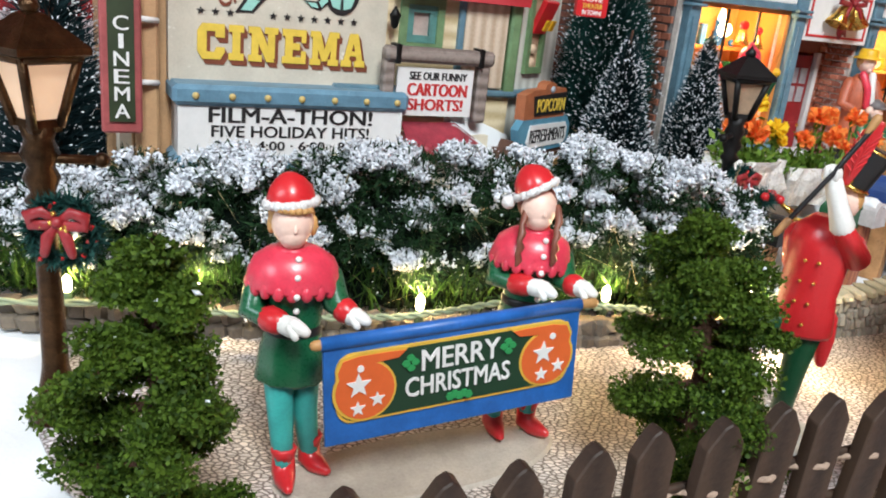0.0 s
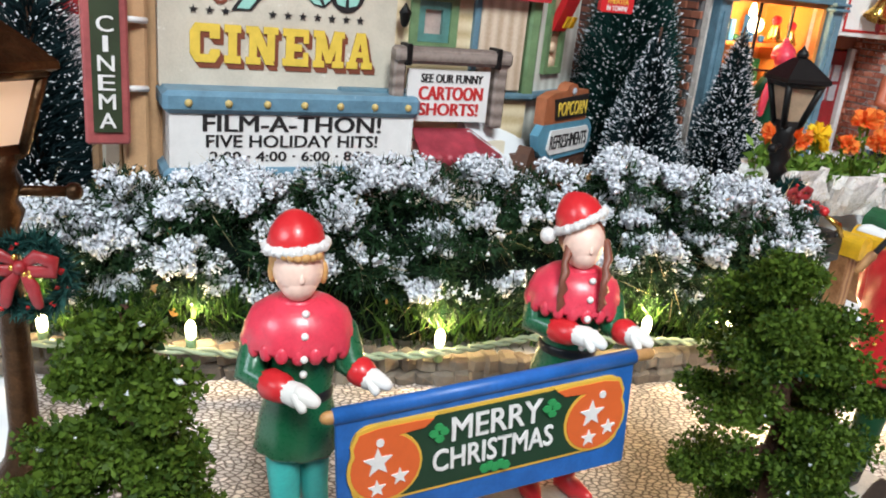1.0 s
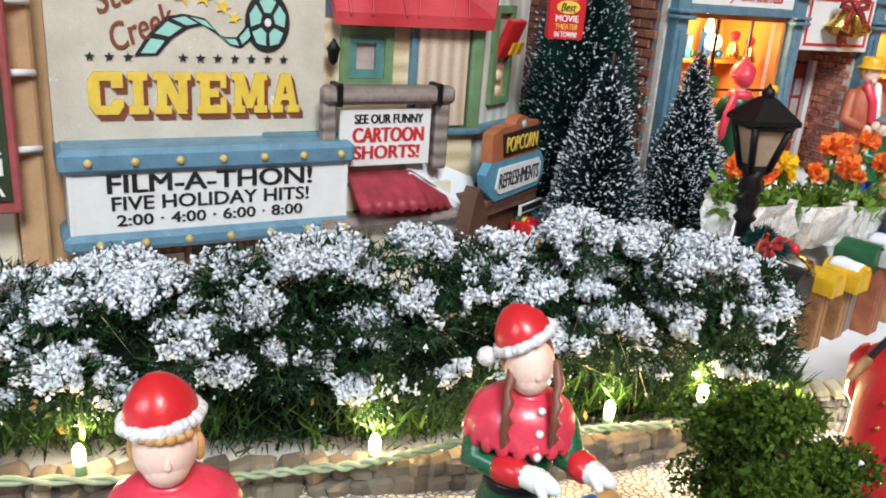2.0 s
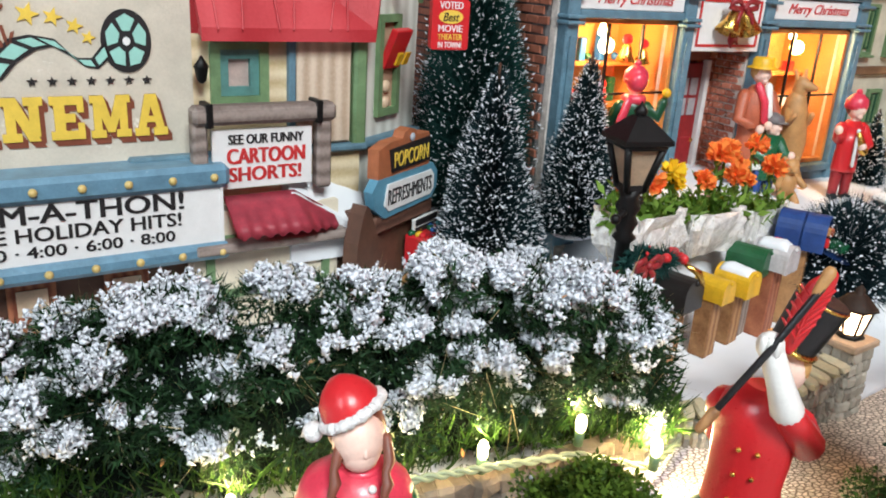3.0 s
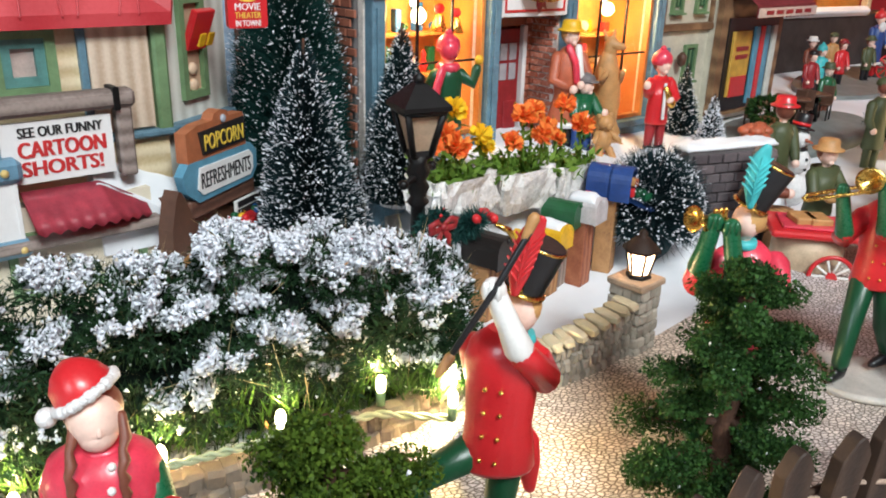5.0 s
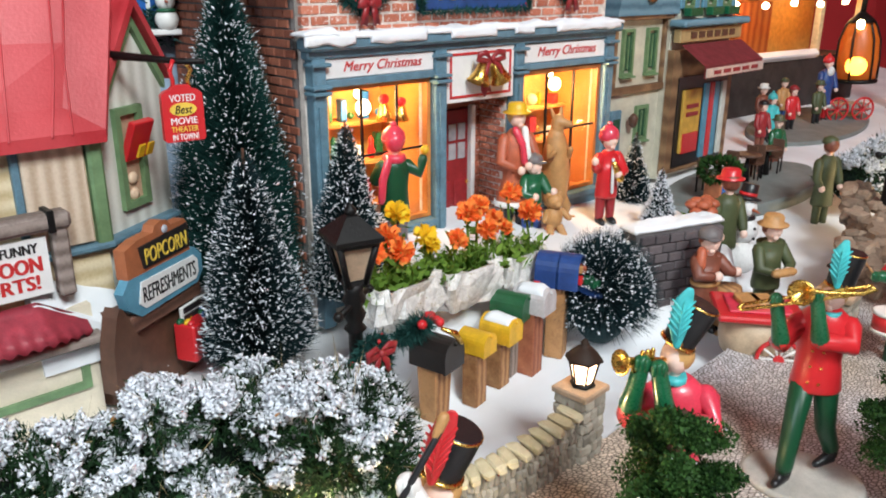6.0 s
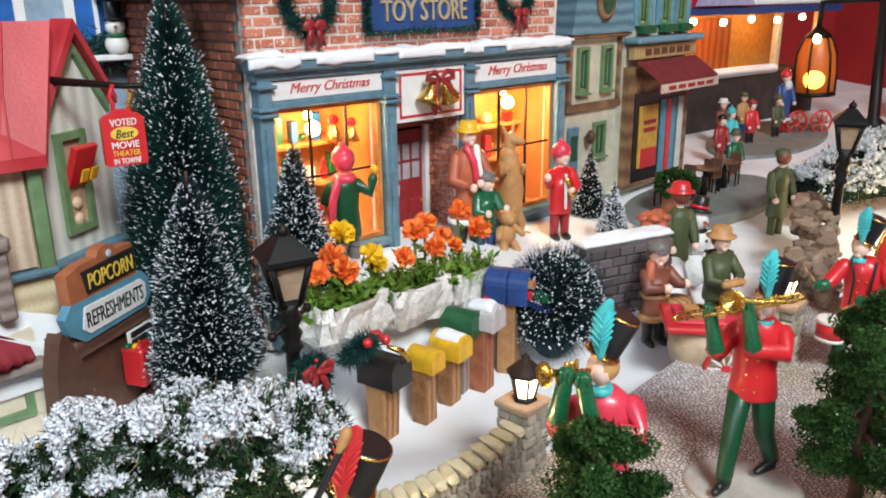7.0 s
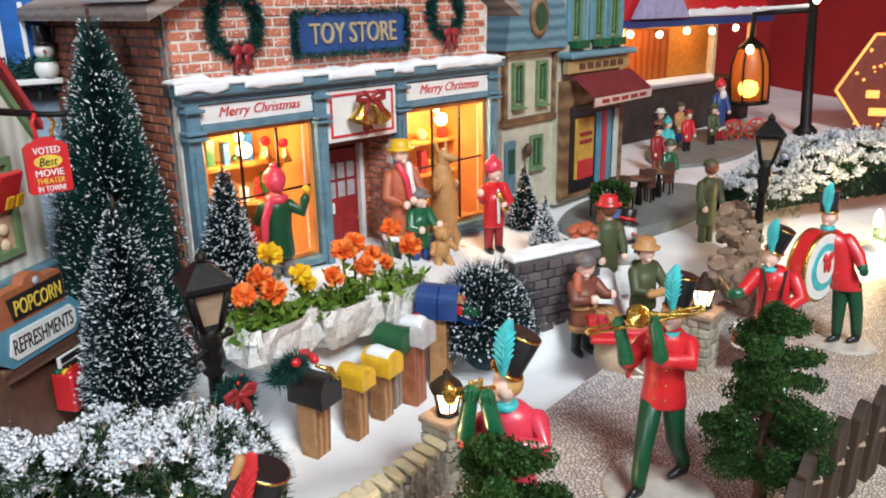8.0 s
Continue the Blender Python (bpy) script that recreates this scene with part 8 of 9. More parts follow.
street_lamp("street_lamp", pose(0.1129, 0.2820, 0.0, 0, -1.0, 50), 0.0940, 1.04, "black iron street lamp with amber panes at the hedge end")
wreath("wreath", pose(0.1165, 0.2785, 0.046, 0, 0, 25), 0.0062, 62, "small fir wreath with a red bow on a lamp post")
# Brown metal on this lamp carries warm light from the left in its colour.
street_lamp("street_lamp", pose(-0.0850, 0.1800, 0.0, 0, -1.0, 10), 0.0990, 1.18, "street lamp with a wreath, warm light put into its brown metal, added glow in its panes", paint("warm_lit_iron", (0.075, 0.036, 0.014), 0.32, 0.6, 200.0, 0.3, metal=0.8), True)
wreath("wreath", pose(-0.0800, 0.1755, 0.0500, 0, 0, 5), 0.0068, 61, "fir wreath with a shiny red bow on a lamp post")
street_lamp("street_lamp", pose(0.4640, 0.3900, -0.012, 0, 2, 0), 0.1010, 1.25, "dark street lamp at the far side of the square")

# ---- stone pillar lantern with the curved low wall ----
STONES = [with_mat(me, STONE, "stone") for me in STONE_MESHES]
CAPS = [with_mat(me, CAPSTONE, "capstone") for me in STONE_MESHES]


def pillar(name, x, y, z, w, h, label, seed):
    rnd = random.Random(seed)
    t = thing(name, pose(x, y, z, 0, 0, 24), label, "pillar", "stone pillars")
    part("core", rbox((0, 0, h / 2), (w * 0.82, w * 0.82, h)), GREYMORTAR, t)
    rows_ = max(3, int(h / 0.0040))
    for j in range(rows_):
        for side in range(4):
            n = 3
            for k in range(n):
                u = (k + 0.5 + (0.25 if j % 2 else -0.1) * (1 if k < n - 1 else 0)) / n - 0.5
                p = pose(0, 0, 0, 0, 0, 90 * side) @ pose(u * w * 0.95, -w * 0.42, (j + 0.5) * h / rows_, 0, rnd.uniform(-12, 12), rnd.uniform(-8, 8))
                stone_ob("stone", t, p, (w / n * rnd.uniform(0.85, 1.1), w * 0.22, h / rows_ * rnd.uniform(0.85, 1.08)), rnd.choice(STONES))
    part("cap", rbox((0, 0, h + 0.0010), (w * 1.14, w * 1.14, 0.0024), 0, 0.0005), paint("worn_tan_cap", (0.42, 0.30, 0.20), 0.8, 0.35), t, "flat worn capstone")
    return t


def lantern(name, x, y, z, s, label, power):
    t = thing(name, pose(x, y, z, 0, 0, 15), label, "lantern", "lit lanterns")
    part("foot", lathe(bmesh.new(), [(0.0042 * s, 0), (0.0044 * s, 0.0008 * s), (0.0036 * s, 0.0014 * s)], 6), IRON, t)
    part("glass", lathe(bmesh.new(), [(0.0030 * s, 0.0014 * s), (0.0048 * s, 0.0092 * s)], 6), FLAME, t, "glowing frosted glass")
    for k in range(6):
        a = math.pi / 3 * k
        part("rib", sweep(bmesh.new(), [(0.0033 * s * math.cos(a), 0.0033 * s * math.sin(a), 0.001 * s), (0.0051 * s * math.cos(a), 0.0051 * s * math.sin(a), 0.0094 * s)], 0.00042 * s, 6), IRON, t)
    part("cap", lathe(bmesh.new(), [(0.0050 * s, 0.0090 * s), (0.0066 * s, 0.0096 * s), (0.0062 * s, 0.0106 * s), (0.0026 * s, 0.0140 * s), (0.0012 * s, 0.0144 * s), (0.0016 * s, 0.0156 * s), (0.0003 * s, 0.0170 * s)], 6), paint("bronze_cap", (0.035, 0.02, 0.014), 0.6, 0.4, spec=0.2), t, "dark bronze cap")
    flat(t.children[-1])
    t.children[1].visible_shadow = False
    point_lamp("lantern_light", Vector((x, y, z + 0.0055 * s)), power, WARM, 0.002)
    return t


pillar("stone_pillar", 0.1868, 0.2715, -0.001, 0.0125, 0.0255, "square fieldstone pillar topped with a flat cap", 71)
lantern("lantern", 0.1872, 0.2712, 0.0268, 1.0, "lit six-sided lantern with bronze cap on the pillar", 1.9)
pillar("stone_pillar", 0.3270, 0.2960, -0.004, 0.0150, 0.0310, "fieldstone pillar beside the square", 72)
lantern("lantern", 0.3275, 0.2955, 0.0298, 1.0, "lit lantern on the far stone pillar", 2.4)
# curved wall
low = thing("low_stone_wall", Matrix(), "curved low fieldstone wall capped with mossy yellow stones", "wall")
rnd = random.Random(73)
ARC = [(0.118, 0.262), (0.130, 0.2575), (0.142, 0.2560), (0.154, 0.2570), (0.168, 0.2615), (0.1815, 0.2675)]
HTS = [0.0085, 0.0115, 0.0140, 0.0165, 0.0185, 0.0200]
for i in range(15):
    f = (i + 0.5) / 15
    x, y, h = along([(*p, q) for p, q in zip(ARC, HTS)], f)
    x2, y2, _ = along([(*p, q) for p, q in zip(ARC, HTS)], min(1, f + 0.02))
    a = math.degrees(math.atan2(y2 - y, x2 - x))
    n = max(2, int(h / 0.0042))
    for j in range(n):
        for k in range(2):
            stone_ob("stone", low, pose(x + (k - 0.5) * 0.0021 * math.cos(radians(a)), y + (k - 0.5) * 0.0021 * math.sin(radians(a)), (j + 0.5) * h / n, 0, rnd.uniform(-10, 10), a + rnd.uniform(-8, 8)), (0.0022 * rnd.uniform(0.9, 1.25), 0.0055, h / n * rnd.uniform(0.9, 1.08)), rnd.choice(STONES))
    stone_ob("capstone", low, pose(x, y, h + 0.0012, 0, -8 if i < 12 else -4, a), (0.0040, 0.0088, 0.0026), rnd.choice(CAPS))


# ---- picket fence with twine ----
FENCE = [(-0.040, 0.100), (-0.0085, 0.1113), (0.0325, 0.1280), (0.0760, 0.1452), (0.110, 0.1575), (0.150, 0.1693), (0.190, 0.1737), (0.247, 0.1814), (0.2765, 0.1950), (0.320, 0.2055), (0.380, 0.215)]
fence = thing("picket_fence", Matrix(), "dark brown wooden picket fence tied with pale twine", "fence")
bm = bmesh.new()
prism(bm, [(-0.0045, 0), (0.0045, 0), (0.0045, 0.0318), (0.0016, 0.0366), (0.0, 0.0376), (-0.0016, 0.0366), (-0.0045, 0.0318)], 0.0034, y0=-0.0017)
bmesh.ops.bevel(bm, geom=bm.edges[:], offset=0.0003, segments=1, affect="EDGES")
bmesh.ops.recalc_face_normals(bm, faces=bm.faces)
pm = bpy.data.meshes.new("picket")
bm.to_mesh(pm)
bm.free()
pm.materials.append(PICKET)
total = [0.0]
for a, b in zip(FENCE, FENCE[1:]):
    total.append(total[-1] + math.dist(a, b))


def on_fence(d):
    for k in range(len(FENCE) - 1):
        if d <= total[k + 1] or k == len(FENCE) - 2:
            f = (d - total[k]) / (total[k + 1] - total[k])
            return [FENCE[k][i] + (FENCE[k + 1][i] - FENCE[k][i]) * f for i in (0, 1)] + [math.degrees(math.atan2(FENCE[k + 1][1] - FENCE[k][1], FENCE[k + 1][0] - FENCE[k][0]))]


rnd = random.Random(81)
d, twine = 0.0, []
while d < total[-1]:
    x, y, a = on_fence(d)
    p = new("picket", pm)
    p.parent = fence
    p.matrix_local = pose(x, y, 0.0008 + rnd.uniform(-0.0006, 0.0006), rnd.uniform(-2, 2), rnd.uniform(-1.5, 1.5), a + rnd.uniform(-4, 4))
    twine.append((x, y - 0.0028, 0.0225 + rnd.uniform(-0.0004, 0.0004)))
    x, y, a = on_fence(min(total[-1], d + 0.0076))
    twine.append((x, y + 0.0028, 0.0205 + rnd.uniform(-0.0006, 0.0006)))
    d += 0.0152
part("twine", sweep(bmesh.new(), twine, 0.0007, 6), paint("pale_twine", (0.46, 0.33, 0.25), 0.8, 0.3, 900.0, 0.8), fence, "pale pinkish twine", True)
for k in (0, 1):
    pts = [(*on_fence(total[-1] * i / 60)[:2], 0.0095 + 0.012 * k) for i in range(61)]
    part("rail", sweep(bmesh.new(), [(x + 0.0007, y + 0.0026, z) for x, y, z in pts], 0.0010, 6), PICKET, fence, smooth=True)


# ---- mailboxes ----
def mailbox(x, y, zc, zbase, rz, box_mat, post_mat, label, s=1.0, post=0.0080, snow=True, lid_open=False, flag=False, taper=1.0):
    t = thing("mailbox", pose(x, y, zbase, 0, 0, rz), label, "mailbox", "row of mailboxes")
    h = zc - zbase
    bm = bmesh.new()
    box(bm, (0.0, 0.0, h / 2 - 0.0005), (post, post * 0.9, h + 0.001), 0, 0.0005)
    for v in bm.verts:
        k = 1 + (taper - 1) * max(0, v.co.z) / h
        v.co.x, v.co.y = v.co.x * k, v.co.y * k
    part("post", bm, post_mat, t, "split wooden post")
    w, hh, dp = 0.0047 * s, 0.0052 * s, 0.0125 * s
    y0 = -dp * 0.52

    def outline(k, c=0.0):
        return [(-w * k, c), (w * k, c), (w * k, hh)] + [(w * k * math.cos(q * math.pi / 10), hh + w * 0.9 * k * math.sin(q * math.pi / 10)) for q in range(1, 10)] + [(-w * k, hh)]
    bm = prism(bmesh.new(), outline(1.0), dp * (0.55 if lid_open else 1.0), y0=y0 + (dp * 0.45 if lid_open else 0))
    if lid_open:
        a, b = outline(1.0), outline(0.84, 0.0008)
        ra = [[bm.verts.new((px, yy, pz)) for px, pz in o] for o, yy in ((a, y0 + dp * 0.5), (a, y0), (b, y0), (b, y0 + dp * 0.5))]
        for p, q in zip(ra, ra[1:]):
            for k in range(len(a)):
                bm.faces.new((p[k], p[(k + 1) % len(a)], q[(k + 1) % len(a)], q[k]))
    b = part("box", bm, box_mat, t, "rounded metal box")
    b.location = (0, 0, h)
    if lid_open:
        pts = [(w * 0.95 * math.cos(q * math.pi / 8), -w * 1.5 * math.sin(q * math.pi / 8)) for q in range(9)]
        bm = bmesh.new()
        bm.faces.new([bm.verts.new((px, y0 + py, 0.0004)) for px, py in pts])
        bmesh.ops.solidify(bm, geom=bm.faces[:], thickness=0.0012)
        ld = part("lid", bm, box_mat, t, "open hinged lid")
        ld.matrix_local = pose(0, 0, h + 0.0004) @ pose(0, y0, 0, 24, 0, 0) @ pose(0, -y0, 0)
        for k, (m, px, pz, py) in enumerate(((RED, -0.0028, 0.0028, 0.001), (GREEN, 0.0010, 0.0020, -0.003), (ORANGE, 0.0024, 0.0062, 0.001), (TAN, -0.0010, 0.0070, 0.002), (GREEN, 0.0, 0.0012, -0.006))):
            q = part("parcel", rbox((px * s / 1.5, y0 + py, pz * s / 1.5 + 0.001), (0.0038, 0.0045, 0.0036), 14 * k, 0.0004), m, t)
            q.location = (0, 0, h)
    else:
        ld = part("lid", prism(bmesh.new(), [(px * 1.06, pz * 1.03 - 0.0002) for px, pz in outline(1.0)], 0.0011, y0=y0 - 0.0012), box_mat, t, "front lid")
        ld.location = (0, 0, h)
        part("latch", ball(bmesh.new(), (0, y0 - 0.0014, hh + w * 0.65), (0.0005 * s, 0.0007 * s, 0.0008 * s), 0, 8, 6), box_mat, ld)
    if flag:
        fg = part("flag", rbox((w * 1.05, 0.001, hh + w * 0.6), (0.0007, 0.0030, 0.0034), 0, 0.0002), RED, t, "small red flag")
        fg.location = (0, 0, h)
    if snow:
        sn = part("snow", snow_patch(-w * 0.80, w * 0.80, y0 + 0.0006, y0 + dp * 0.9, lambda u, f: hh + 0.9 * w * math.sqrt(max(0.0, 1 - (u / w) ** 2)) - 0.0003, 0.0016 * s, x * 900, 14, 8), SNOW, t, "cap of snow", True)
        sn.location = (0, 0, h)
    return t


mailbox(0.1560, 0.3275, 0.0108, -0.0125, 33, paint("black_tin", (0.018, 0.014, 0.013), 0.35), WOOD, "black mailbox with a fir sprig on a wooden post", 1.30, 0.0090, False, taper=1.2)
mailbox(0.1752, 0.3320, 0.0105, -0.0125, 33, YELLOW, WOOD, "yellow mailbox on a square wooden post", 0.95, 0.0080, False)
mailbox(0.1905, 0.3415, 0.0085, -0.0125, 33, YELLOW, WOOD, "yellow mailbox with a cap of snow on a wooden post", 1.10, 0.0080, True)
mailbox(0.1985, 0.3480, 0.0145, -0.0125, 38, paint("green_tin", (0.015, 0.10, 0.038), 0.35), WOODGREY, "green mailbox standing behind the yellow ones", 1.15, 0.0075, False)
mailbox(0.2083, 0.3463, 0.0165, -0.0125, 34, paint("white_tin", (0.58, 0.54, 0.54), 0.5), WOODRED, "white mailbox with a red flag on a dark red post", 1.15, 0.0088, True, flag=True)
mailbox(0.2268, 0.3562, 0.0215, -0.0125, 46, NAVY, WOOD, "open navy blue mailbox filled with parcels", 1.55, 0.0095, False, True)
sprig = thing("fir_sprig", pose(0.1500, 0.3300, 0.0255, 0, 0, 10), "fir sprig with red berries and gold ribbon on the black mailbox", "decoration")
garland("fir", [(-0.0085, 0.000, -0.0035), (-0.0050, -0.004, 0.002), (0.000, -0.006, 0.004)], 0.0050, 1100, sprig, 85, 0)
for k in range(7):
    part("berry", ball(bmesh.new(), (0.001 + 0.0042 * math.cos(k * 1.1), -0.006 + 0.003 * math.sin(k * 1.7), 0.0042 + 0.0012 * (k % 2)), 0.0019, 0, 8, 6), RED, sprig)
part("ribbon", sweep(bmesh.new(), [(0.004, -0.011, 0.003), (0.0095, -0.012, 0.0), (0.0125, -0.012, -0.005)], [0.0008, 0.0014, 0.0008], 8), GOLD, sprig, smooth=True)

# ---- flower troughs with marigolds ----
FOIL = paint("white_crackled_glaze", (0.86, 0.83, 0.80), 0.16, 0.3, 300.0, 1.0, fine=800.0, coat=0.6, worn=((0.42, 0.36, 0.22), 0.57))


def trough(x, y, z, length, h, rz, label, seed):
    t = thing("flower_trough", pose(x, y, z, 0, 0, rz), label, "planter", "flower troughs")
    rows_, N = [], 34
    bm = bmesh.new()
    for j, (zz, r) in enumerate(((0, 0.74), (h * 0.3, 0.92), (h * 0.72, 1.0), (h, 0.97), (h * 0.98, 0.86), (h * 0.75, 0.82))):
        ring = []
        for k in range(N):
            a = 2 * math.pi * k / N
            c, s = math.cos(a), math.sin(a)
            sx = math.copysign(abs(c) ** 0.45, c) * length / 2 * r
            sy = math.copysign(abs(s) ** 0.45, s) * 0.0105 * r
            n = 1 + 0.34 * noise.noise((sx * 330, sy * 330 + seed, zz * 420))
            ring.append(bm.verts.new((sx * n, sy * n, zz + (0.0012 * noise.noise((sx * 300, seed, 2)) if j == 3 else 0))))
        rows_.append(ring)
    for a, b in zip(rows_, rows_[1:]):
        for k in range(N):
            bm.faces.new((a[k], a[(k + 1) % N], b[(k + 1) % N], b[k]))
    bm.faces.new(rows_[0][::-1])
    part("trough", bm, FOIL, t, "crackled glossy white trough", False)
    part("soil", rbox((0, 0, h * 0.74), (length * 0.78, 0.015, 0.0010)), BARK, t)
    return t


trough(0.1460, 0.3390, 0.0255, 0.037, 0.0180, 24, "crackled white flower trough with gilt smudges", 1)
trough(0.1780, 0.3540, 0.0215, 0.037, 0.0180, 24, "second crackled white flower trough behind the mailboxes", 2)
trough(0.2120, 0.3720, 0.0160, 0.031, 0.0180, 22, "third crackled white flower trough near the blue mailbox", 3)
PETAL_O = leafy("orange_petals", (0.88, 0.10, 0.025), (1.0, 0.44, 0.10), 0.45, 0.25, 260.0)
PETAL_Y = leafy("yellow_petals", (0.85, 0.48, 0.01), (0.98, 0.78, 0.06), 0.5, 0.3, 200.0)
STEM = leafy("stem_green", (0.06, 0.15, 0.02), (0.22, 0.36, 0.06), 0.5, 0.3)


def marigold(x, y, z, foot, r, yellow, seed, tilt):
    rng = np.random.default_rng(seed)
    t = thing("marigold", pose(x, y, z), ("yellow" if yellow else "orange") + " ruffled artificial marigold on a green stem", "flower", "marigolds")
    m = pose(0, 0, 0, tilt[0], tilt[1], 0)
    P, D = [], []
    for ring, (rr, n, lift) in enumerate(((0.98, 15, 0.10), (0.80, 14, 0.32), (0.60, 12, 0.6), (0.38, 9, 1.0), (0.16, 6, 1.6))):
        for k in range(n):
            a = 2 * math.pi * (k + 0.5 * (ring % 2)) / n + rng.uniform(-0.1, 0.1)
            P.append(m @ Vector((0.10 * r * math.cos(a), 0.10 * r * math.sin(a), 0.06 * r * ring)))
            D.append((m.to_3x3() @ Vector((math.cos(a), math.sin(a), lift))) * rr)
    P, D = np.array(P), np.array(D)
    petal = (np.array([[-0.12, 0, 0], [0.12, 0, 0], [0.5, 0.06, 0.7], [0.3, 0.22, 1.0], [0.0, 0.1, 0.92], [-0.3, 0.24, 1.0], [-0.5, 0.06, 0.7]]), np.array([[0, 1, 2], [0, 2, 4], [2, 3, 4], [0, 4, 6], [6, 4, 5]]))
    scatter("bloom", P, D, petal, r * 0.44, r * 0.74, PETAL_Y if yellow else PETAL_O, t, rng, 0.16, 0.18, label="ruffled petals")
    part("calyx", lathe(bmesh.new(), [(0.0004, -r * 0.75), (r * 0.24, -r * 0.5), (r * 0.28, -r * 0.05), (r * 0.1, 0.0)], 8, mat4=m), STEM, t, smooth=True)
    fx, fy, fz = foot[0] - x, foot[1] - y, foot[2] - z
    part("stem", sweep(bmesh.new(), [m @ Vector((0, 0, -r * 0.6)), (fx * 0.35, fy * 0.35, fz * 0.45), (fx, fy, fz)], [0.0006, 0.0006, 0.0007], 6), STEM, t, smooth=True)
    n = 26
    s = rng.uniform(0.25, 0.95, (n, 1))
    Q = np.array((fx, fy, fz)) * s + rng.normal(0, 0.0016, (n, 3))
    scatter("leaf", Q, rng.normal(0, 1, (n, 3)) + (0, 0, 0.5), LEAFLET, 0.0018, 0.0046, STEM, t, rng, 0.3, 0.4, label="small pointed green leaves")


BLOOMS = [(0.1340, 0.3330, 0.0545, 0.0072, 0), (0.1460, 0.3370, 0.0525, 0.0080, 0), (0.1430, 0.3440, 0.0560, 0.0076, 0), (0.1480, 0.3480, 0.0635, 0.0074, 1), (0.1605, 0.3490, 0.0530, 0.0072, 1), (0.1640, 0.3530, 0.0470, 0.0062, 1), (0.1745, 0.3500, 0.0495, 0.0064, 0), (0.1800, 0.3510, 0.0590, 0.0076, 0), (0.1880, 0.3590, 0.0590, 0.0072, 0), (0.1905, 0.3540, 0.0505, 0.0066, 0), (0.1985, 0.3660, 0.0500, 0.0060, 0), (0.2130, 0.3790, 0.0560, 0.0074, 0), (0.2215, 0.3765, 0.0470, 0.0080, 0), (0.2070, 0.3720, 0.0430, 0.0056, 0)]
rnd = random.Random(91)
for k, (x, y, z, r, yel) in enumerate(BLOOMS):
    marigold(x, y, z + 0.001, (x + rnd.uniform(-0.002, 0.003), y + rnd.uniform(0, 0.003), 0.036 - 0.14 * (x - 0.14)), r * 0.84, yel, 100 + k, (rnd.uniform(10, 40), rnd.uniform(-18, 18)))
rng = np.random.default_rng(93)
n = 1500
f = rng.random(n)
P = np.stack([0.130 + 0.095 * f + rng.normal(0, 0.003, n), 0.336 + 0.040 * f + rng.normal(0, 0.003, n), 0.040 - 0.014 * f + np.abs(rng.normal(0, 0.0045, n))], 1)
gr = thing("flower_greenery", Matrix(), "loose light green leaves between the marigolds", "plant", kind="stuff")
scatter("leaf", P, rng.normal(0, 1, (n, 3)) + (0, 0, 0.8), LEAFLET, 0.0017, 0.0046, STEM, gr, rng, 0.3, 0.5)

# ---- brick terrace wall and vendor's cart ----
para = thing("brick_parapet", pose(0.2700, 0.3600, 0, 0, 0, 3), "low dark grey brick retaining wall with snow on top", "wall")
part("core", rbox((0.0255, 0.006, 0.0135), (0.051, 0.010, 0.049)), GREYMORTAR, para)
bm = bmesh.new()
box(bm, (0, 0, 0), (0.0078, 0.004, 0.0042), bevel=0.0004)
gm = bpy.data.meshes.new("brick")
bm.to_mesh(gm)
bm.free()
gm.materials.append(GREYBRICK)
for j in range(10):
    for k in range(7):
        u = 0.002 + k * 0.0084 + (0.0042 if j % 2 else 0)
        if u < 0.052:
            b = new("brick", gm)
            b.parent = para
            b.location = (u, 0.0008 + 0.0004 * math.sin(k * 5 + j * 3), -0.0095 + j * 0.0048)
part("snow", snow_patch(-0.001, 0.053, 0.0005, 0.0125, lambda u, f: 0.0378, 0.0036, 31), SNOW, para, "rounded snow on the wall top", True)

cart = thing("vendor_cart", pose(0.3000, 0.3120, -0.009, 0, 0, -32), "cream vendor's cart with red flat roof and spoked red wheels", "cart")
part("body", lathe(bmesh.new(), [(0.010, 0.004), (0.0135, 0.008), (0.0150, 0.014), (0.0145, 0.0245)], 24, sy=0.85), paint("cart_cream", (0.56, 0.42, 0.28), 0.5), cart, "", True)
part("roof", rbox((0, 0, 0.0268), (0.036, 0.030, 0.0028), 0, 0.0008), RED, cart, "glossy red flat top")
part("roof_board", rbox((0, 0, 0.0288), (0.026, 0.020, 0.0012), 0, 0.0004), PINKRED, cart)
for sy in (-1, 1):
    w = part("wheel", lathe(bmesh.new(), [(0.0092, -0.0008), (0.0098, 0.0), (0.0092, 0.0008), (0.0080, 0.0006), (0.0080, -0.0006), (0.0092, -0.0008)], 24, caps=False), RED, cart, "red spoked wheel", True)
    w.matrix_local = pose(0.008, sy * 0.0142, 0.0100, 90, 0, 0)
    part("hub", lathe(bmesh.new(), [(0.0022, -0.0014), (0.0022, 0.0014)], 12), RED, w)
    for k in range(10):
        a = math.pi * 2 * k / 10
        part("spoke", sweep(bmesh.new(), [(0, 0, 0), (0.0082 * math.cos(a), 0.0082 * math.sin(a), 0)], 0.0005, 6), WHITE, w)
for u in (-0.012, -0.006):
    part("nut_tray", rbox((u + 0.008, 0, 0.0305), (0.009, 0.012, 0.003), 12, 0.0005), TAN, cart)
barrel = thing("barrel", pose(0.3125, 0.3440, -0.011), "small brown wooden barrel with dark hoops", "barrel")
part("barrel_body", lathe(bmesh.new(), [(0.0060, 0), (0.0072, 0.008), (0.0074, 0.013), (0.0070, 0.019), (0.0062, 0.024)], 16), WOOD, barrel, "", True)
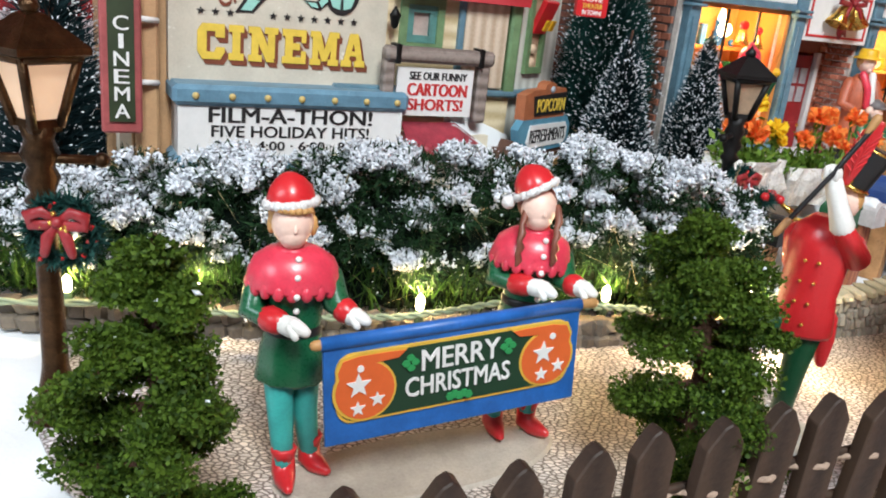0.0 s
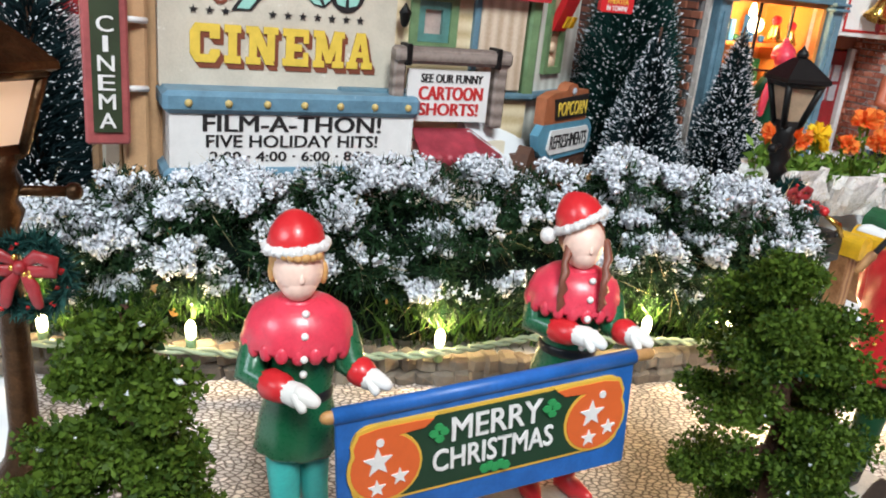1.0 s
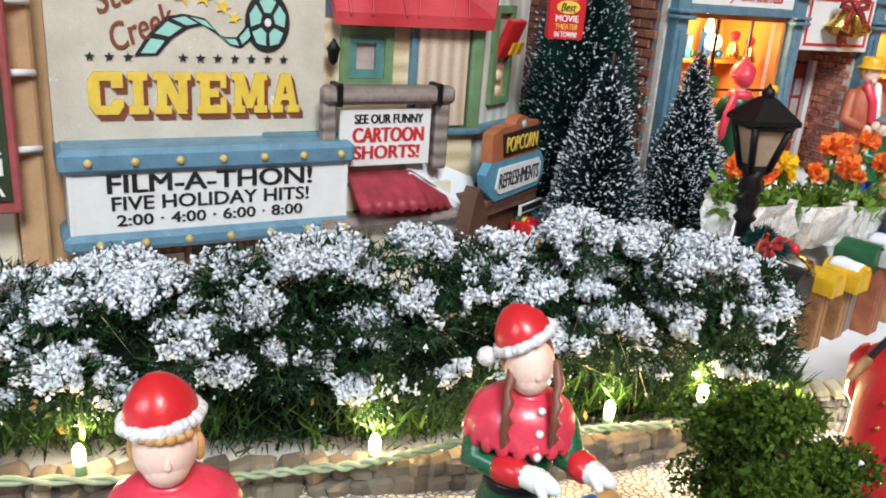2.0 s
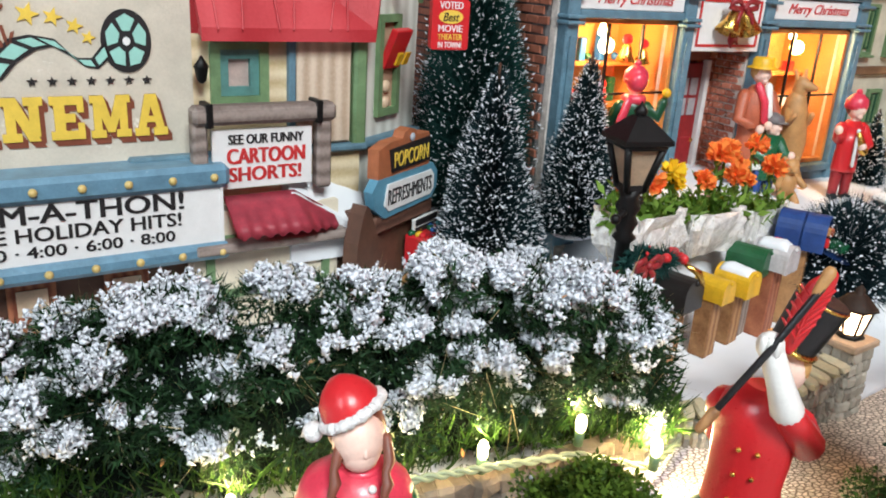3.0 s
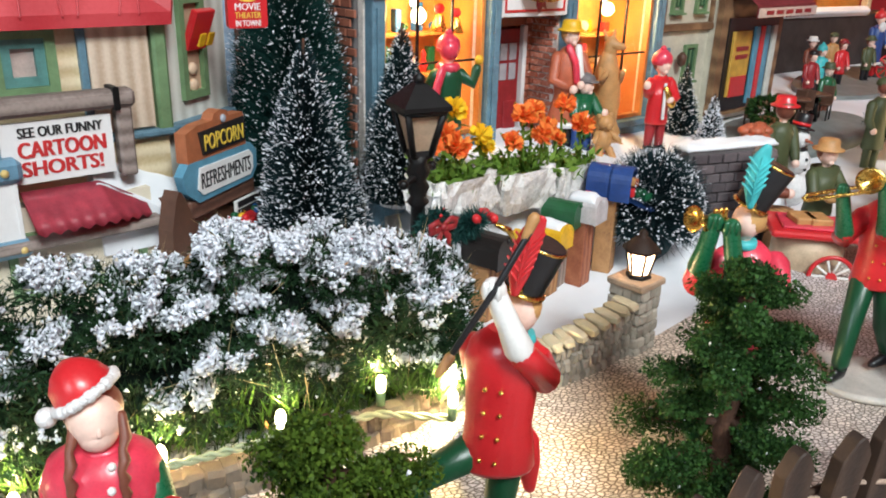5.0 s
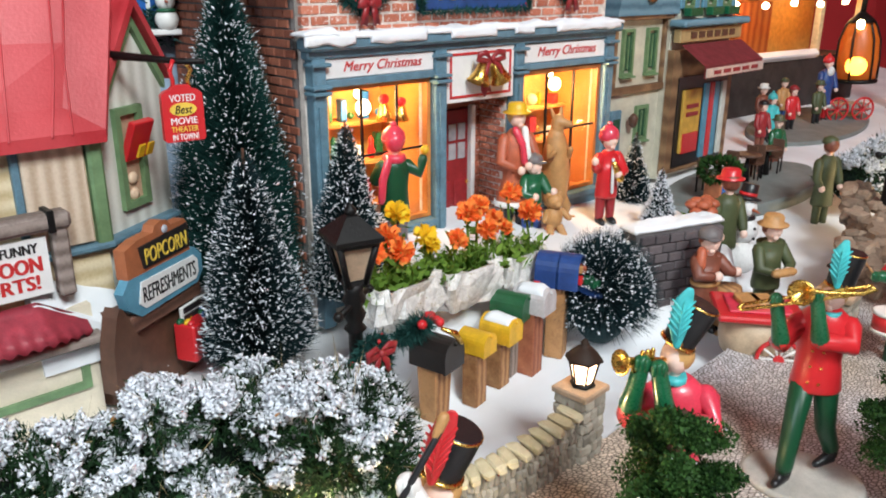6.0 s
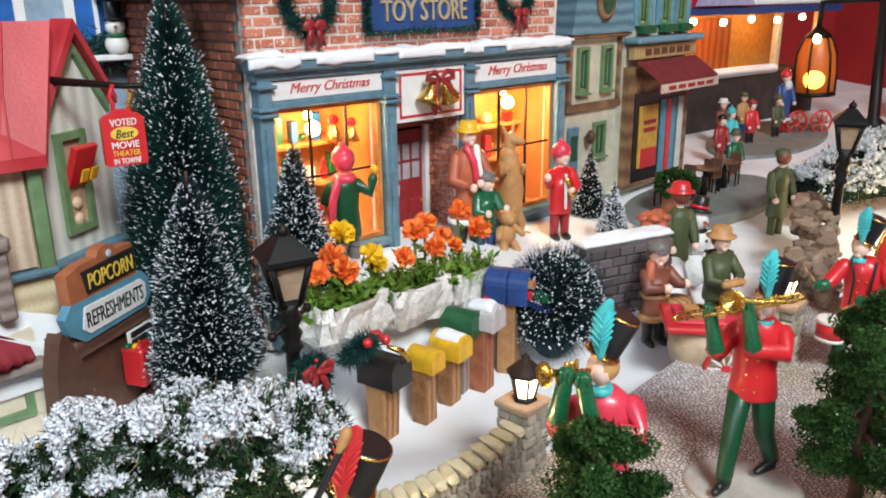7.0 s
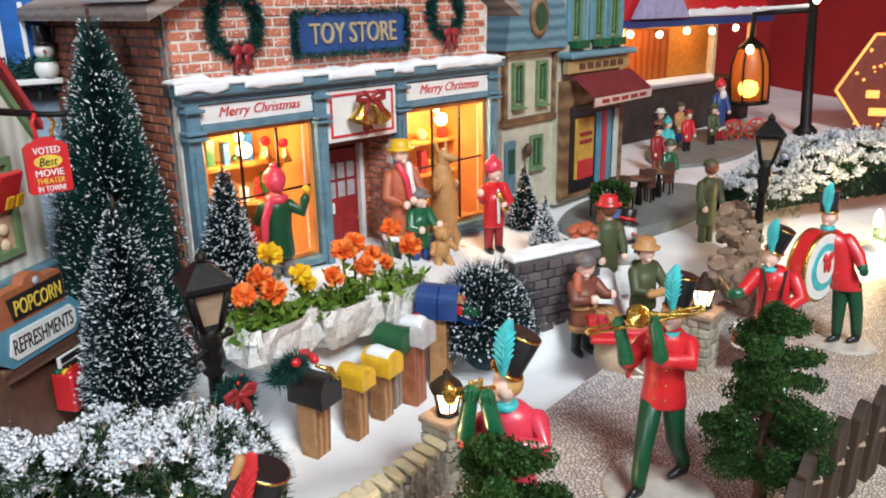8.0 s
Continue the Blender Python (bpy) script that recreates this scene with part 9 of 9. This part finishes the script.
for z in (0.004, 0.020):
    part("hoop", lathe(bmesh.new(), [(0.0070, z - 0.001), (0.0074, z), (0.0071, z + 0.001)], 16), IRON, barrel)
fl = thing("flower_bucket", pose(0.3290, 0.3880, -0.004), "grey bucket of orange flowers carried to the square", "bucket")
part("bucket", lathe(bmesh.new(), [(0.004, 0), (0.0062, 0.024), (0.0055, 0.024)], 14), paint("zinc", (0.30, 0.30, 0.28), 0.4, metal=0.6), fl, "", True)
bm = bmesh.new()
for k in range(14):
    ball(bm, (0.0065 * math.cos(k * 2.4) * (0.3 + 0.05 * k), 0.0065 * math.sin(k * 2.4) * (0.3 + 0.05 * k), 0.040 + 0.003 * math.sin(k)), (0.0038, 0.0038, 0.0026), 0, 8, 6)
part("blossom", bm, ORANGE, fl, "orange red blossoms", True)
n = 160
rng = np.random.default_rng(95)
scatter("leaf", rng.normal(0, 0.0028, (n, 3)) + (0, 0, 0.031), rng.normal(0, 1, (n, 3)) + (0, 0, 1), LEAFLET, 0.002, 0.006, STEM, fl, rng)


# ---- background houses, square and far hall ----
def house_window(parent, u, z, w, h, y, frame_mat, pane_mat, label=""):
    win = part("window", framed(bmesh.new(), u - w / 2, u + w / 2, z - h / 2, z + h / 2, w * 0.16, y - 0.0022, 0.003), frame_mat, parent, label)
    part("pane", rbox((u, y - 0.0002, z), (w * 0.70, 0.0008, h * 0.76)), pane_mat, win)
    part("glazing_bar", rbox((u, y - 0.0012, z), (w * 0.07, 0.0010, h * 0.70)), frame_mat, win)
    part("window_sill", rbox((u, y - 0.0020, z - h / 2 - 0.0006), (w * 1.15, 0.0046, 0.0016), 0, 0.0003), frame_mat, win)
    return win


DARKPANE = paint("dark_green_glass", (0.03, 0.09, 0.05), 0.2)
TIMBER = striped("brown_timber", (0.12, 0.06, 0.03), (0.28, 0.16, 0.08), 22.0, "Z", 0.6, 0.3, 5.0)
BLUEROOF = striped("blue_slate_roof", (0.06, 0.14, 0.20), (0.15, 0.28, 0.36), 40.0, "Z")
PLASTER = paint("pale_plaster", (0.58, 0.55, 0.44), 0.65, 0.2, 90.0, 0.3)
h = thing("cottage", pose(0.3720, 0.5420, -0.005, 0, 0, 20), "pale half-timbered cottage with blue roof and green windows", "house", "houses round the square")
part("wall", rbox((0.031, 0.030, 0.060), (0.062, 0.056, 0.125)), PLASTER, h)
part("beam", rbox((0.031, 0.0010, 0.0685), (0.066, 0.006, 0.0052), 0, 0.0008), TIMBER, h, "brown timber beam")
for u in (0.0015, 0.0605):
    part("beam", rbox((u, 0.0012, 0.0945), (0.0034, 0.0045, 0.0475), 0, 0.0005), TIMBER, h)
part("beam", rbox((0.031, 0.0002, 0.1185), (0.068, 0.009, 0.0045), 0, 0.0008), TIMBER, h)
for u in (0.0165, 0.0450):
    house_window(h, u, 0.0945, 0.0125, 0.032, 0.0014, SAGE, DARKPANE)
house_window(h, 0.0395, 0.0430, 0.0150, 0.0260, 0.0018, SAGE, DARKPANE, "small green window")
d = part("door", rbox((0.0080, 0.0012, 0.0290), (0.0120, 0.003, 0.052), 0, 0.0005), SLATEBLUE, h, "blue-grey door")
part("door_pane", rbox((0.0080, -0.0006, 0.040), (0.007, 0.0008, 0.018)), DARKPANE, d)
part("wall_lantern", lathe(bmesh.new(), [(0.001, -0.004), (0.0028, -0.002), (0.0036, 0.003), (0.0012, 0.006)], 8, (0.0230, -0.004, 0.046)), BOOTHBROWN, h)
part("roof", prism(bmesh.new(), [(-0.006, 0.1195), (0.068, 0.1195), (0.060, 0.165), (0.004, 0.165)], 0.060, y0=-0.006), BLUEROOF, h, "blue mansard roof")
ov = part("dormer", lathe(bmesh.new(), [(0.0098, 0), (0.0105, 0.003), (0.0078, 0.004)], 20, sy=1.35, mat4=pose(0.030, -0.005, 0.142, 90, 0, 0)), TIMBER, h, "oval dormer window", True)
part("pane", lathe(bmesh.new(), [(0.0078, 0.0036), (0.0070, 0.0042)], 20, sy=1.35, mat4=pose(0.030, -0.005, 0.142, 90, 0, 0)), DARKPANE, ov)

c = thing("cafe", pose(0.4320, 0.5560, -0.006, 0, 0, 22), "cream cafe building with red awning and blue shutters", "house", "houses round the square")
part("wall", rbox((0.046, 0.034, 0.080), (0.092, 0.060, 0.165)), PLASTER, c)
part("shop_front", rbox((0.046, 0.0018, 0.0480), (0.092, 0.006, 0.092)), TIMBER, c)
# Flat black sheet takes the place of shade inside the opening.
part("shop_recess", rbox((0.046, -0.0016, 0.0400), (0.074, 0.0016, 0.068)), BLACK, c, "black sheet standing in for the shade of the shop opening")
mn = part("menu_panel", rbox((0.0270, -0.0036, 0.0405), (0.0260, 0.0024, 0.0480), 0, 0.0005), paint("mustard_panel", (0.62, 0.36, 0.06), 0.5), c, "mustard and red menu panel")
part("menu_lower", rbox((0.0270, -0.0050, 0.0240), (0.0220, 0.0012, 0.0150)), RED, mn)
for k in range(2):
    part("menu_line", rbox((0.0270, -0.0050, 0.0520 - 0.006 * k), (0.0170, 0.0010, 0.0030)), DEEPRED, mn)
for u, m in ((0.0490, BOOTHBLUE), (0.0570, RED), (0.0650, BOOTHBLUE), (0.0760, PALE)):
    part("door_leaf", rbox((u, -0.0034, 0.0380), (0.0066, 0.0022, 0.058), 0, 0.0004), m, c)
aw = bmesh.new()
N = 30
r_ = []
for j in range(4):
    f = j / 3
    r_.append([aw.verts.new((0.004 + 0.090 * i / N, -0.004 - 0.020 * min(1, f * 1.5), 0.0980 - 0.0135 * min(1, f * 1.5) - (0.0085 if j == 3 else 0) - (0.0010 * (i % 2) if j == 3 else 0))) for i in range(N + 1)])
for a, b in zip(r_, r_[1:]):
    for i in range(N):
        aw.faces.new((a[i], a[i + 1], b[i + 1], b[i]))
bmesh.ops.solidify(aw, geom=aw.faces[:], thickness=0.0010)
awn = part("awning", aw, paint("dusty_red_awning", (0.38, 0.07, 0.08), 0.55), c, "dusty red awning with pale valance")
part("valance", rbox((0.049, -0.0252, 0.0795), (0.0880, 0.0008, 0.0064)), paint("pale_valance", (0.62, 0.48, 0.42), 0.55), awn)
for k in range(5):
    part("valance_mark", rbox((0.020 + k * 0.0145, -0.0258, 0.0795), (0.0100, 0.0006, 0.0028)), DEEPRED, awn)
part("fascia", rbox((0.046, -0.0020, 0.1045), (0.092, 0.006, 0.0100), 0, 0.0006), paint("tan_fascia", (0.42, 0.30, 0.14), 0.5), c, "tan fascia with dark marks")
for k in range(6):
    part("fascia_mark", rbox((0.018 + k * 0.0115, -0.0053, 0.1045), (0.0080, 0.0008, 0.0046)), BOOTHBROWN, c)
part("cornice", rbox((0.046, -0.0030, 0.1130), (0.098, 0.014, 0.0050), 0, 0.0012), BLUEROOF, c)
for u in (0.0200, 0.0520, 0.0760):
    house_window(c, u, 0.1400, 0.0140, 0.034, 0.0035, SAGE, DARKPANE)
    for sx in (-1, 1):
        part("shutter", rbox((u + sx * 0.0105, 0.0022, 0.1400), (0.0058, 0.0024, 0.034), 0, 0.0004), BOOTHBLUE, c, "blue shutter")
    bx = part("window_box", rbox((u, -0.0020, 0.1205), (0.0180, 0.0060, 0.0060), 0, 0.0006), GREEN, c)
part("roof", prism(bmesh.new(), [(-0.004, 0.163), (0.096, 0.163), (0.090, 0.185), (0.002, 0.185)], 0.062, y0=-0.004), TIMBER, c)
bm = bmesh.new()
lathe(bm, [(1.0, -0.004), (1.0, 0.006), (0.985, 0.0072)], 48, sy=0.42, mat4=Matrix.Diagonal((0.088, 0.088, 1, 1)))
slab = tagged(part("terrace_slab", bm, paint("grey_slab", (0.20, 0.22, 0.21), 0.6, 0.25, 60.0, 0.3)), "grey oval stone terrace in front of the cafe", "terrace")
slab.matrix_world = TABLE @ pose(0.4800, 0.5200, -0.011, 0, 0, 18)
bm = bmesh.new()
lathe(bm, [(1.0, -0.003), (1.0, 0.0026), (0.985, 0.0034)], 48, sy=0.42, mat4=Matrix.Diagonal((0.110, 0.110, 1, 1)))
tagged(part("square_slab", bm, slab.data.materials[0]), "grey paved square before the hall", "paving").matrix_world = TABLE @ pose(0.705, 0.680, -0.0125, 0, 0, 24)
rnd = random.Random(120)
for x, y in ((0.4480, 0.512), (0.4800, 0.520), (0.5080, 0.530)):
    tb = thing("cafe_table", pose(x, y, -0.0038), "small dark round cafe table", "table", "cafe tables")
    part("tabletop", lathe(bmesh.new(), [(0.0095, 0.0200), (0.0100, 0.0210), (0.0095, 0.0218)], 20), BOOTHBROWN, tb)
    part("leg", sweep(bmesh.new(), [(0, 0, 0.001), (0, 0, 0.020)], [0.0030, 0.0012], 8), IRON, tb)
    for a in (0.5, 3.4):
        ch = thing("cafe_chair", pose(x + 0.015 * math.cos(a), y + 0.010 * math.sin(a), -0.0038, 0, 0, math.degrees(a)), "small dark cafe chair", "chair", "cafe chairs")
        part("seat", rbox((0, 0, 0.012), (0.009, 0.009, 0.0012), 0, 0.0003), BOOTHBROWN, ch)
        part("backrest", rbox((0.0042, 0, 0.0190), (0.0010, 0.009, 0.013), 0, 0.0003), BOOTHBROWN, ch)
        for sx in (-1, 1):
            for sy in (-1, 1):
                part("leg", rbox((sx * 0.0038, sy * 0.0038, 0.0058), (0.0010, 0.0010, 0.0112)), IRON, ch)
pot = thing("planter_box", pose(0.4290, 0.4900, -0.0038), "square terracotta planter with a low dark green bush", "planter")
part("pot", rbox((0, 0, 0.009), (0.014, 0.014, 0.016), 15, 0.001), TERRA, pot)
part("panel", rbox((0, -0.0076, 0.009), (0.008, 0.0012, 0.010), 15), BLUE, pot)
rng = np.random.default_rng(121)
n = 900
dd = unit(rng.normal(0, 1, (n, 3)))
scatter("foliage", dd * (0.012, 0.012, 0.007) + (0, 0, 0.022), dd, LEAFLET, 0.0018, 0.004, LEAFDARK, pot, rng)
for x, y, cst in ((0.5450, 0.560, "green"), (0.5800, 0.615, "deep"), (0.6100, 0.636, "turq"), (0.6360, 0.676, "brown"), (0.6620, 0.664, "red"), (0.6850, 0.700, "tan"), (0.7080, 0.676, "olive")):
    walker(cst, rnd.choice(["black", "navy", "brown"]), rnd.choice(["deep", "olive", "turq", "tan", "black", "white"]), 50, 16, rnd.uniform(-60, 60), 6.6, hatkind=rnd.choice(["pom", "cap", "brim"])).done("figurine", x, y, -0.012, "small villager figurine in a plain painted coat", group="far villagers", s=0.80)
f = walker("navy", "red", "red", 60, 16, -20, 8.0, hatkind="pom", hair="fur")
f.ball("fur", (-1, -5, 52), (4.4, 2.6, 5.0))
f.turned("fur", [(8.8, 15), (9.4, 16.5), (8.6, 18)], (0, 0, 0), 0.8)
f.done("figurine", 0.7300, 0.690, -0.012, "figurine with white beard, red cap and blue robe near the hall", group="far villagers")
wg = thing("toy_wagon", pose(0.7600, 0.690, -0.012, 0, 0, -15), "low wagon with large red spoked wheels near the hall", "wagon")
part("bed", rbox((0, 0, 0.014), (0.045, 0.020, 0.008), 0, 0.001), WOODGREY, wg)
for u in (-0.014, 0.014):
    w = part("wheel", lathe(bmesh.new(), [(0.0120, -0.001), (0.0128, 0), (0.0120, 0.001), (0.0108, 0.0008), (0.0108, -0.0008), (0.0120, -0.001)], 24, caps=False), RED, wg, "red spoked wheel")
    w.matrix_local = pose(u, -0.0115, 0.0128, 90, 0, 0)
    for k in range(8):
        a = math.pi / 4 * k
        part("spoke", sweep(bmesh.new(), [(0, 0, 0), (0.0112 * math.cos(a), 0.0112 * math.sin(a), 0)], 0.0007, 6), RED, w)

# hall with a warm glowing stage
HALL = pose(0.6450, 0.735, -0.013, 0, 0, 14)
hall = thing("market_hall", HALL, "far red-roofed hall with warm lit stage and bulb string", "hall")
part("base", rbox((0.105, 0.030, 0.028), (0.27, 0.070, 0.056)), paint("dark_plinth", (0.045, 0.034, 0.032), 0.75, 0.5, 60.0, 0.6), hall, "dark stone plinth")
part("back_wall", rbox((0.105, 0.060, 0.085), (0.27, 0.006, 0.070)), paint("ochre_wall", (0.62, 0.34, 0.08), 0.6), hall, "ochre back wall")
part("stage_curtain", rbox((0.065, 0.052, 0.085), (0.145, 0.006, 0.058)), striped("orange_curtain", (0.26, 0.055, 0.010), (0.46, 0.15, 0.03), 26.0, "X", 0.7, 0.6), hall, "orange pleated stage curtain")
part("ledge_snow", rbox((0.065, -0.006, 0.0600), (0.165, 0.012, 0.010), 0, 0.004), SNOW, hall, "snow-covered front ledge")
for u in (-0.026, 0.150, 0.236):
    part("post", rbox((u, -0.002, 0.088), (0.008, 0.008, 0.066), 0, 0.001), paint("cream_post", (0.66, 0.52, 0.30), 0.5), hall)
part("roof", prism(bmesh.new(), [(-0.045, 0.124), (0.255, 0.124), (0.235, 0.165), (-0.025, 0.165)], 0.085, y0=-0.014), RED, hall, "red roof with snow patches")
part("fascia", rbox((0.105, -0.016, 0.1245), (0.305, 0.006, 0.0080), 0, 0.001), NAVY, hall, "blue fascia board")
part("gable_sign", prism(bmesh.new(), [(-0.03, 0.130), (0.065, 0.130), (0.050, 0.150), (0.018, 0.162), (-0.015, 0.150)], 0.006, y0=-0.024), paint("lilac_gable", (0.40, 0.40, 0.62), 0.5), hall, "pale lilac gable sign")
part("roof_snow", snow_patch(0.075, 0.245, -0.018, 0.004, lambda u, f: 0.130 + 0.008 * f, 0.010, 12), SNOW, hall, "", True)
for k in range(5):
    part("bulb", ball(bmesh.new(), (-0.022 + 0.051 * k, -0.012, 0.1150 - 0.002 * (k % 2)), 0.0036, 0, 10, 8), BULB, hall, "lit warm bulb")
point_lamp("hall_light", HALL @ Vector((0.06, 0.014, 0.108)), 0.13, (1.0, 0.60, 0.22), 0.006)
point_lamp("hall_light", HALL @ Vector((0.18, 0.014, 0.108)), 0.10, (1.0, 0.60, 0.22), 0.006)

# tall gallows lamp with a glowing red lantern
gl = thing("gallows_lamp", pose(0.8582, 0.682, -0.013, 0, -2.8, -51.5), "tall dark gallows post carrying a glowing red-orange lantern", "street lamp")
part("post", lathe(bmesh.new(), [(0.0130, 0), (0.0125, 0.006), (0.0062, 0.012), (0.0050, 0.150), (0.0070, 0.153), (0.0010, 0.162)], 12), IRON, gl, "", True)
part("arm", sweep(bmesh.new(), [(0.000, 0, 0.138), (-0.035, 0, 0.138), (-0.060, 0, 0.137), (-0.062, 0, 0.110)], 0.0032, 8), IRON, gl, smooth=True)
part("arm_snow", rbox((-0.030, 0, 0.1425), (0.056, 0.007, 0.0040), 0, 0.0015), SNOW, gl)
part("end_bulb", ball(bmesh.new(), (0.004, -0.008, 0.150), (0.0042, 0.0042, 0.0058), 0, 10, 8), BULB, gl)
part("hood", lathe(bmesh.new(), [(0.0030, 0.112), (0.0060, 0.109), (0.0120, 0.104), (0.0150, 0.100)], 16, (-0.062, 0, 0)), IRON, gl, "black lantern hood", True)
part("lantern_foot", lathe(bmesh.new(), [(0.0215, 0.0360), (0.0225, 0.0390), (0.0190, 0.0410)], 16, (-0.062, 0, 0)), IRON, gl, "", True)
for k in range(6):
    a = math.pi / 3 * k + 0.26
    part("rib", sweep(bmesh.new(), [(-0.062 + r * math.cos(a), r * math.sin(a), z) for r, z in ((0.0212, 0.040), (0.0220, 0.062), (0.0208, 0.082), (0.0160, 0.096), (0.0128, 0.102))], 0.0012, 6), IRON, gl)
part("glass", lathe(bmesh.new(), [(0.0195, 0.0405), (0.0206, 0.062), (0.0194, 0.082), (0.0146, 0.096), (0.0110, 0.102)], 20, (-0.062, 0, 0)), glow("amber_glass", (0.50, 0.11, 0.012), 0.30), gl, "glowing amber glass", True)
part("flame", ball(bmesh.new(), (-0.062, -0.0185, 0.0555), (0.0110, 0.0050, 0.0105), 0, 12, 8), glow("flame_core", (1.0, 0.40, 0.05), 7.0), gl)
part("top_bulb", ball(bmesh.new(), (-0.062, -0.0150, 0.0990), (0.0042, 0.0040, 0.0050), 0, 10, 8), BULB, gl)

# lit hexagonal sign before the red cloth
hx = thing("hexagonal_sign", pose(0.9480, 0.6320, -0.012, 0, 0, -50), "red hexagonal sign outlined with warm light", "sign")
hexo = [(0.072 * math.sin(math.pi / 3 * k + 0.52), 0.050 + 0.072 * math.cos(math.pi / 3 * k + 0.52)) for k in range(6)]
part("board", prism(bmesh.new(), [(x, max(0.0, z)) for x, z in hexo], 0.008), paint("sign_brown_red", (0.22, 0.035, 0.015), 0.5), hx)
WIRE = glow("warm_wire", (1.0, 0.42, 0.10), 1.3)
for a, b in zip(hexo, hexo[1:] + hexo[:1]):
    part("light_line", sweep(bmesh.new(), [(a[0] * 0.95, -0.002, max(0.001, a[1])), (b[0] * 0.95, -0.002, max(0.001, b[1]))], 0.0016, 6), WIRE, hx)
rnd = random.Random(140)
for k, (bx, bz, bw) in enumerate(((-0.030, 0.046, 0.014), (-0.010, 0.046, 0.012), (0.012, 0.046, 0.016), (-0.022, 0.026, 0.020), (0.010, 0.026, 0.022))):
    part("word_bar", rbox((bx, -0.0022, bz), (bw, 0.003, 0.0090), 0, 0.001), WIRE, hx)
for k in range(30):
    part("light_dot", ball(bmesh.new(), (rnd.uniform(-0.050, 0.040), -0.002, rnd.uniform(0.062, 0.100) if k % 3 else rnd.uniform(0.005, 0.018)), rnd.uniform(0.0010, 0.0024), 0, 8, 6), WIRE, hx)

snowy_hedge("snowy_hedge", [(0.505, 0.452, 0.030), (0.54, 0.456, 0.044), (0.58, 0.456, 0.058), (0.63, 0.450, 0.066), (0.70, 0.440, 0.070)], 0.024, 26000, "far green hedge thick with white snow", 9, 4.0, False)
# rocky bank
bank = thing("rocky_bank", pose(0.398, 0.352, -0.020), "bank of brown rocks with dark hollows and snow", "rocks")
ROCKP = [with_mat(me, None, "rock") for me in STONE_MESHES]
pm_ = pieces_mat("sandy_rock", (0.10, 0.065, 0.045), (0.34, 0.24, 0.17), 0.85, 0.8)
for me in ROCKP:
    me.materials[0] = pm_
for k in range(270):
    f = rnd.random()
    z = rnd.uniform(0.002, 0.046 + 0.012 * f)
    stone_ob("rock", bank, pose(-0.016 + 0.098 * f, -0.030 + 0.082 * f + rnd.uniform(-0.012, 0.012) + z * 0.25, z * 0.9, rnd.uniform(-25, 25), rnd.uniform(-25, 25), rnd.uniform(0, 90)), (rnd.uniform(0.004, 0.010), rnd.uniform(0.005, 0.010), rnd.uniform(0.003, 0.008)), rnd.choice(ROCKP))

# left background: frosted tree and the blue house behind the cottage wing
brush_tree("fir_tree", -0.1480, 0.340, -0.012, 0.150, 0.040, 9000, FIRBLUE, "large dark fir with white frost behind the hedge", 37, 0.3)
bh = thing("blue_house", pose(0.0000, 0.5000, -0.012, 0, 0, 12), "blue painted house behind the cottage wing", "house")
part("wall", rbox((0.045, 0.045, 0.09), (0.115, 0.070, 0.205)), paint("pale_blue_wall", (0.30, 0.40, 0.52), 0.6), bh)
for u in (0.030, 0.078):
    house_window(bh, u, 0.150, 0.030, 0.046, 0.0098, PANELWHITE, BLUE, "white framed blue window")
rng = np.random.default_rng(131)
n = 2600
P = np.stack([rng.uniform(0.005, 0.100, n), rng.normal(0.002, 0.003, n), 0.1305 + rng.normal(0, 0.0040, n)], 1)
scatter("garland", P, rng.normal(0, 1, (n, 3)), TRI, 0.0009, 0.005, FIRGREEN, bh, rng)
part("sill", rbox((0.055, 0.0020, 0.1270), (0.106, 0.0180, 0.0030), 0, 0.0006), PANELWHITE, bh)

f = Figure()
f.ball("white", (0, 0, 4), (6.0, 5.0, 6.0))
f.ball("white", (0, 0, 13), (5.0, 4.6, 4.8))
f.turned("green", [(4.2, 7.5), (5.2, 8.2), (4.6, 9.4)], (0, 0, 0))
f.turned("black", [(6.2, 16.4), (6.4, 17.0), (4.0, 17.4), (4.2, 25.0), (4.0, 25.6)], (0, 0, 0))
f.limb("orange", [(0, -4.4, 13), (0.5, -7.6, 12.6)], [0.9, 0.3], 8)
f.done("figurine", 0.0825, 0.5130, 0.1165, "small snowman ornament in a black top hat", "snowman")

# one lit bulb of a second string at the far hedge foot
fb = thing("string_lights", pose(0.5720, 0.3840, -0.012), "warm white bulb on green cable at the far hedge", "string lights")
part("bulb", lathe(bmesh.new(), [(0.0010, 0.018), (0.0026, 0.020), (0.0028, 0.024), (0.0018, 0.028), (0.0003, 0.030)], 10), BULB, fb, "lit warm white bulb", True)
part("socket", lathe(bmesh.new(), [(0.0018, 0.010), (0.0020, 0.0185)], 8), SAGE, fb)
part("cable", sweep(bmesh.new(), [(-0.05, 0.02, 0.002), (-0.02, 0.004, 0.004), (0, 0, 0.011), (0.02, 0.006, 0.004), (0.06, 0.03, 0.002)], 0.0010, 6), SAGE, fb, smooth=True)
point_lamp("fairy_light", (0.5700, 0.3800, 0.020), 0.40, WARM, 0.002)
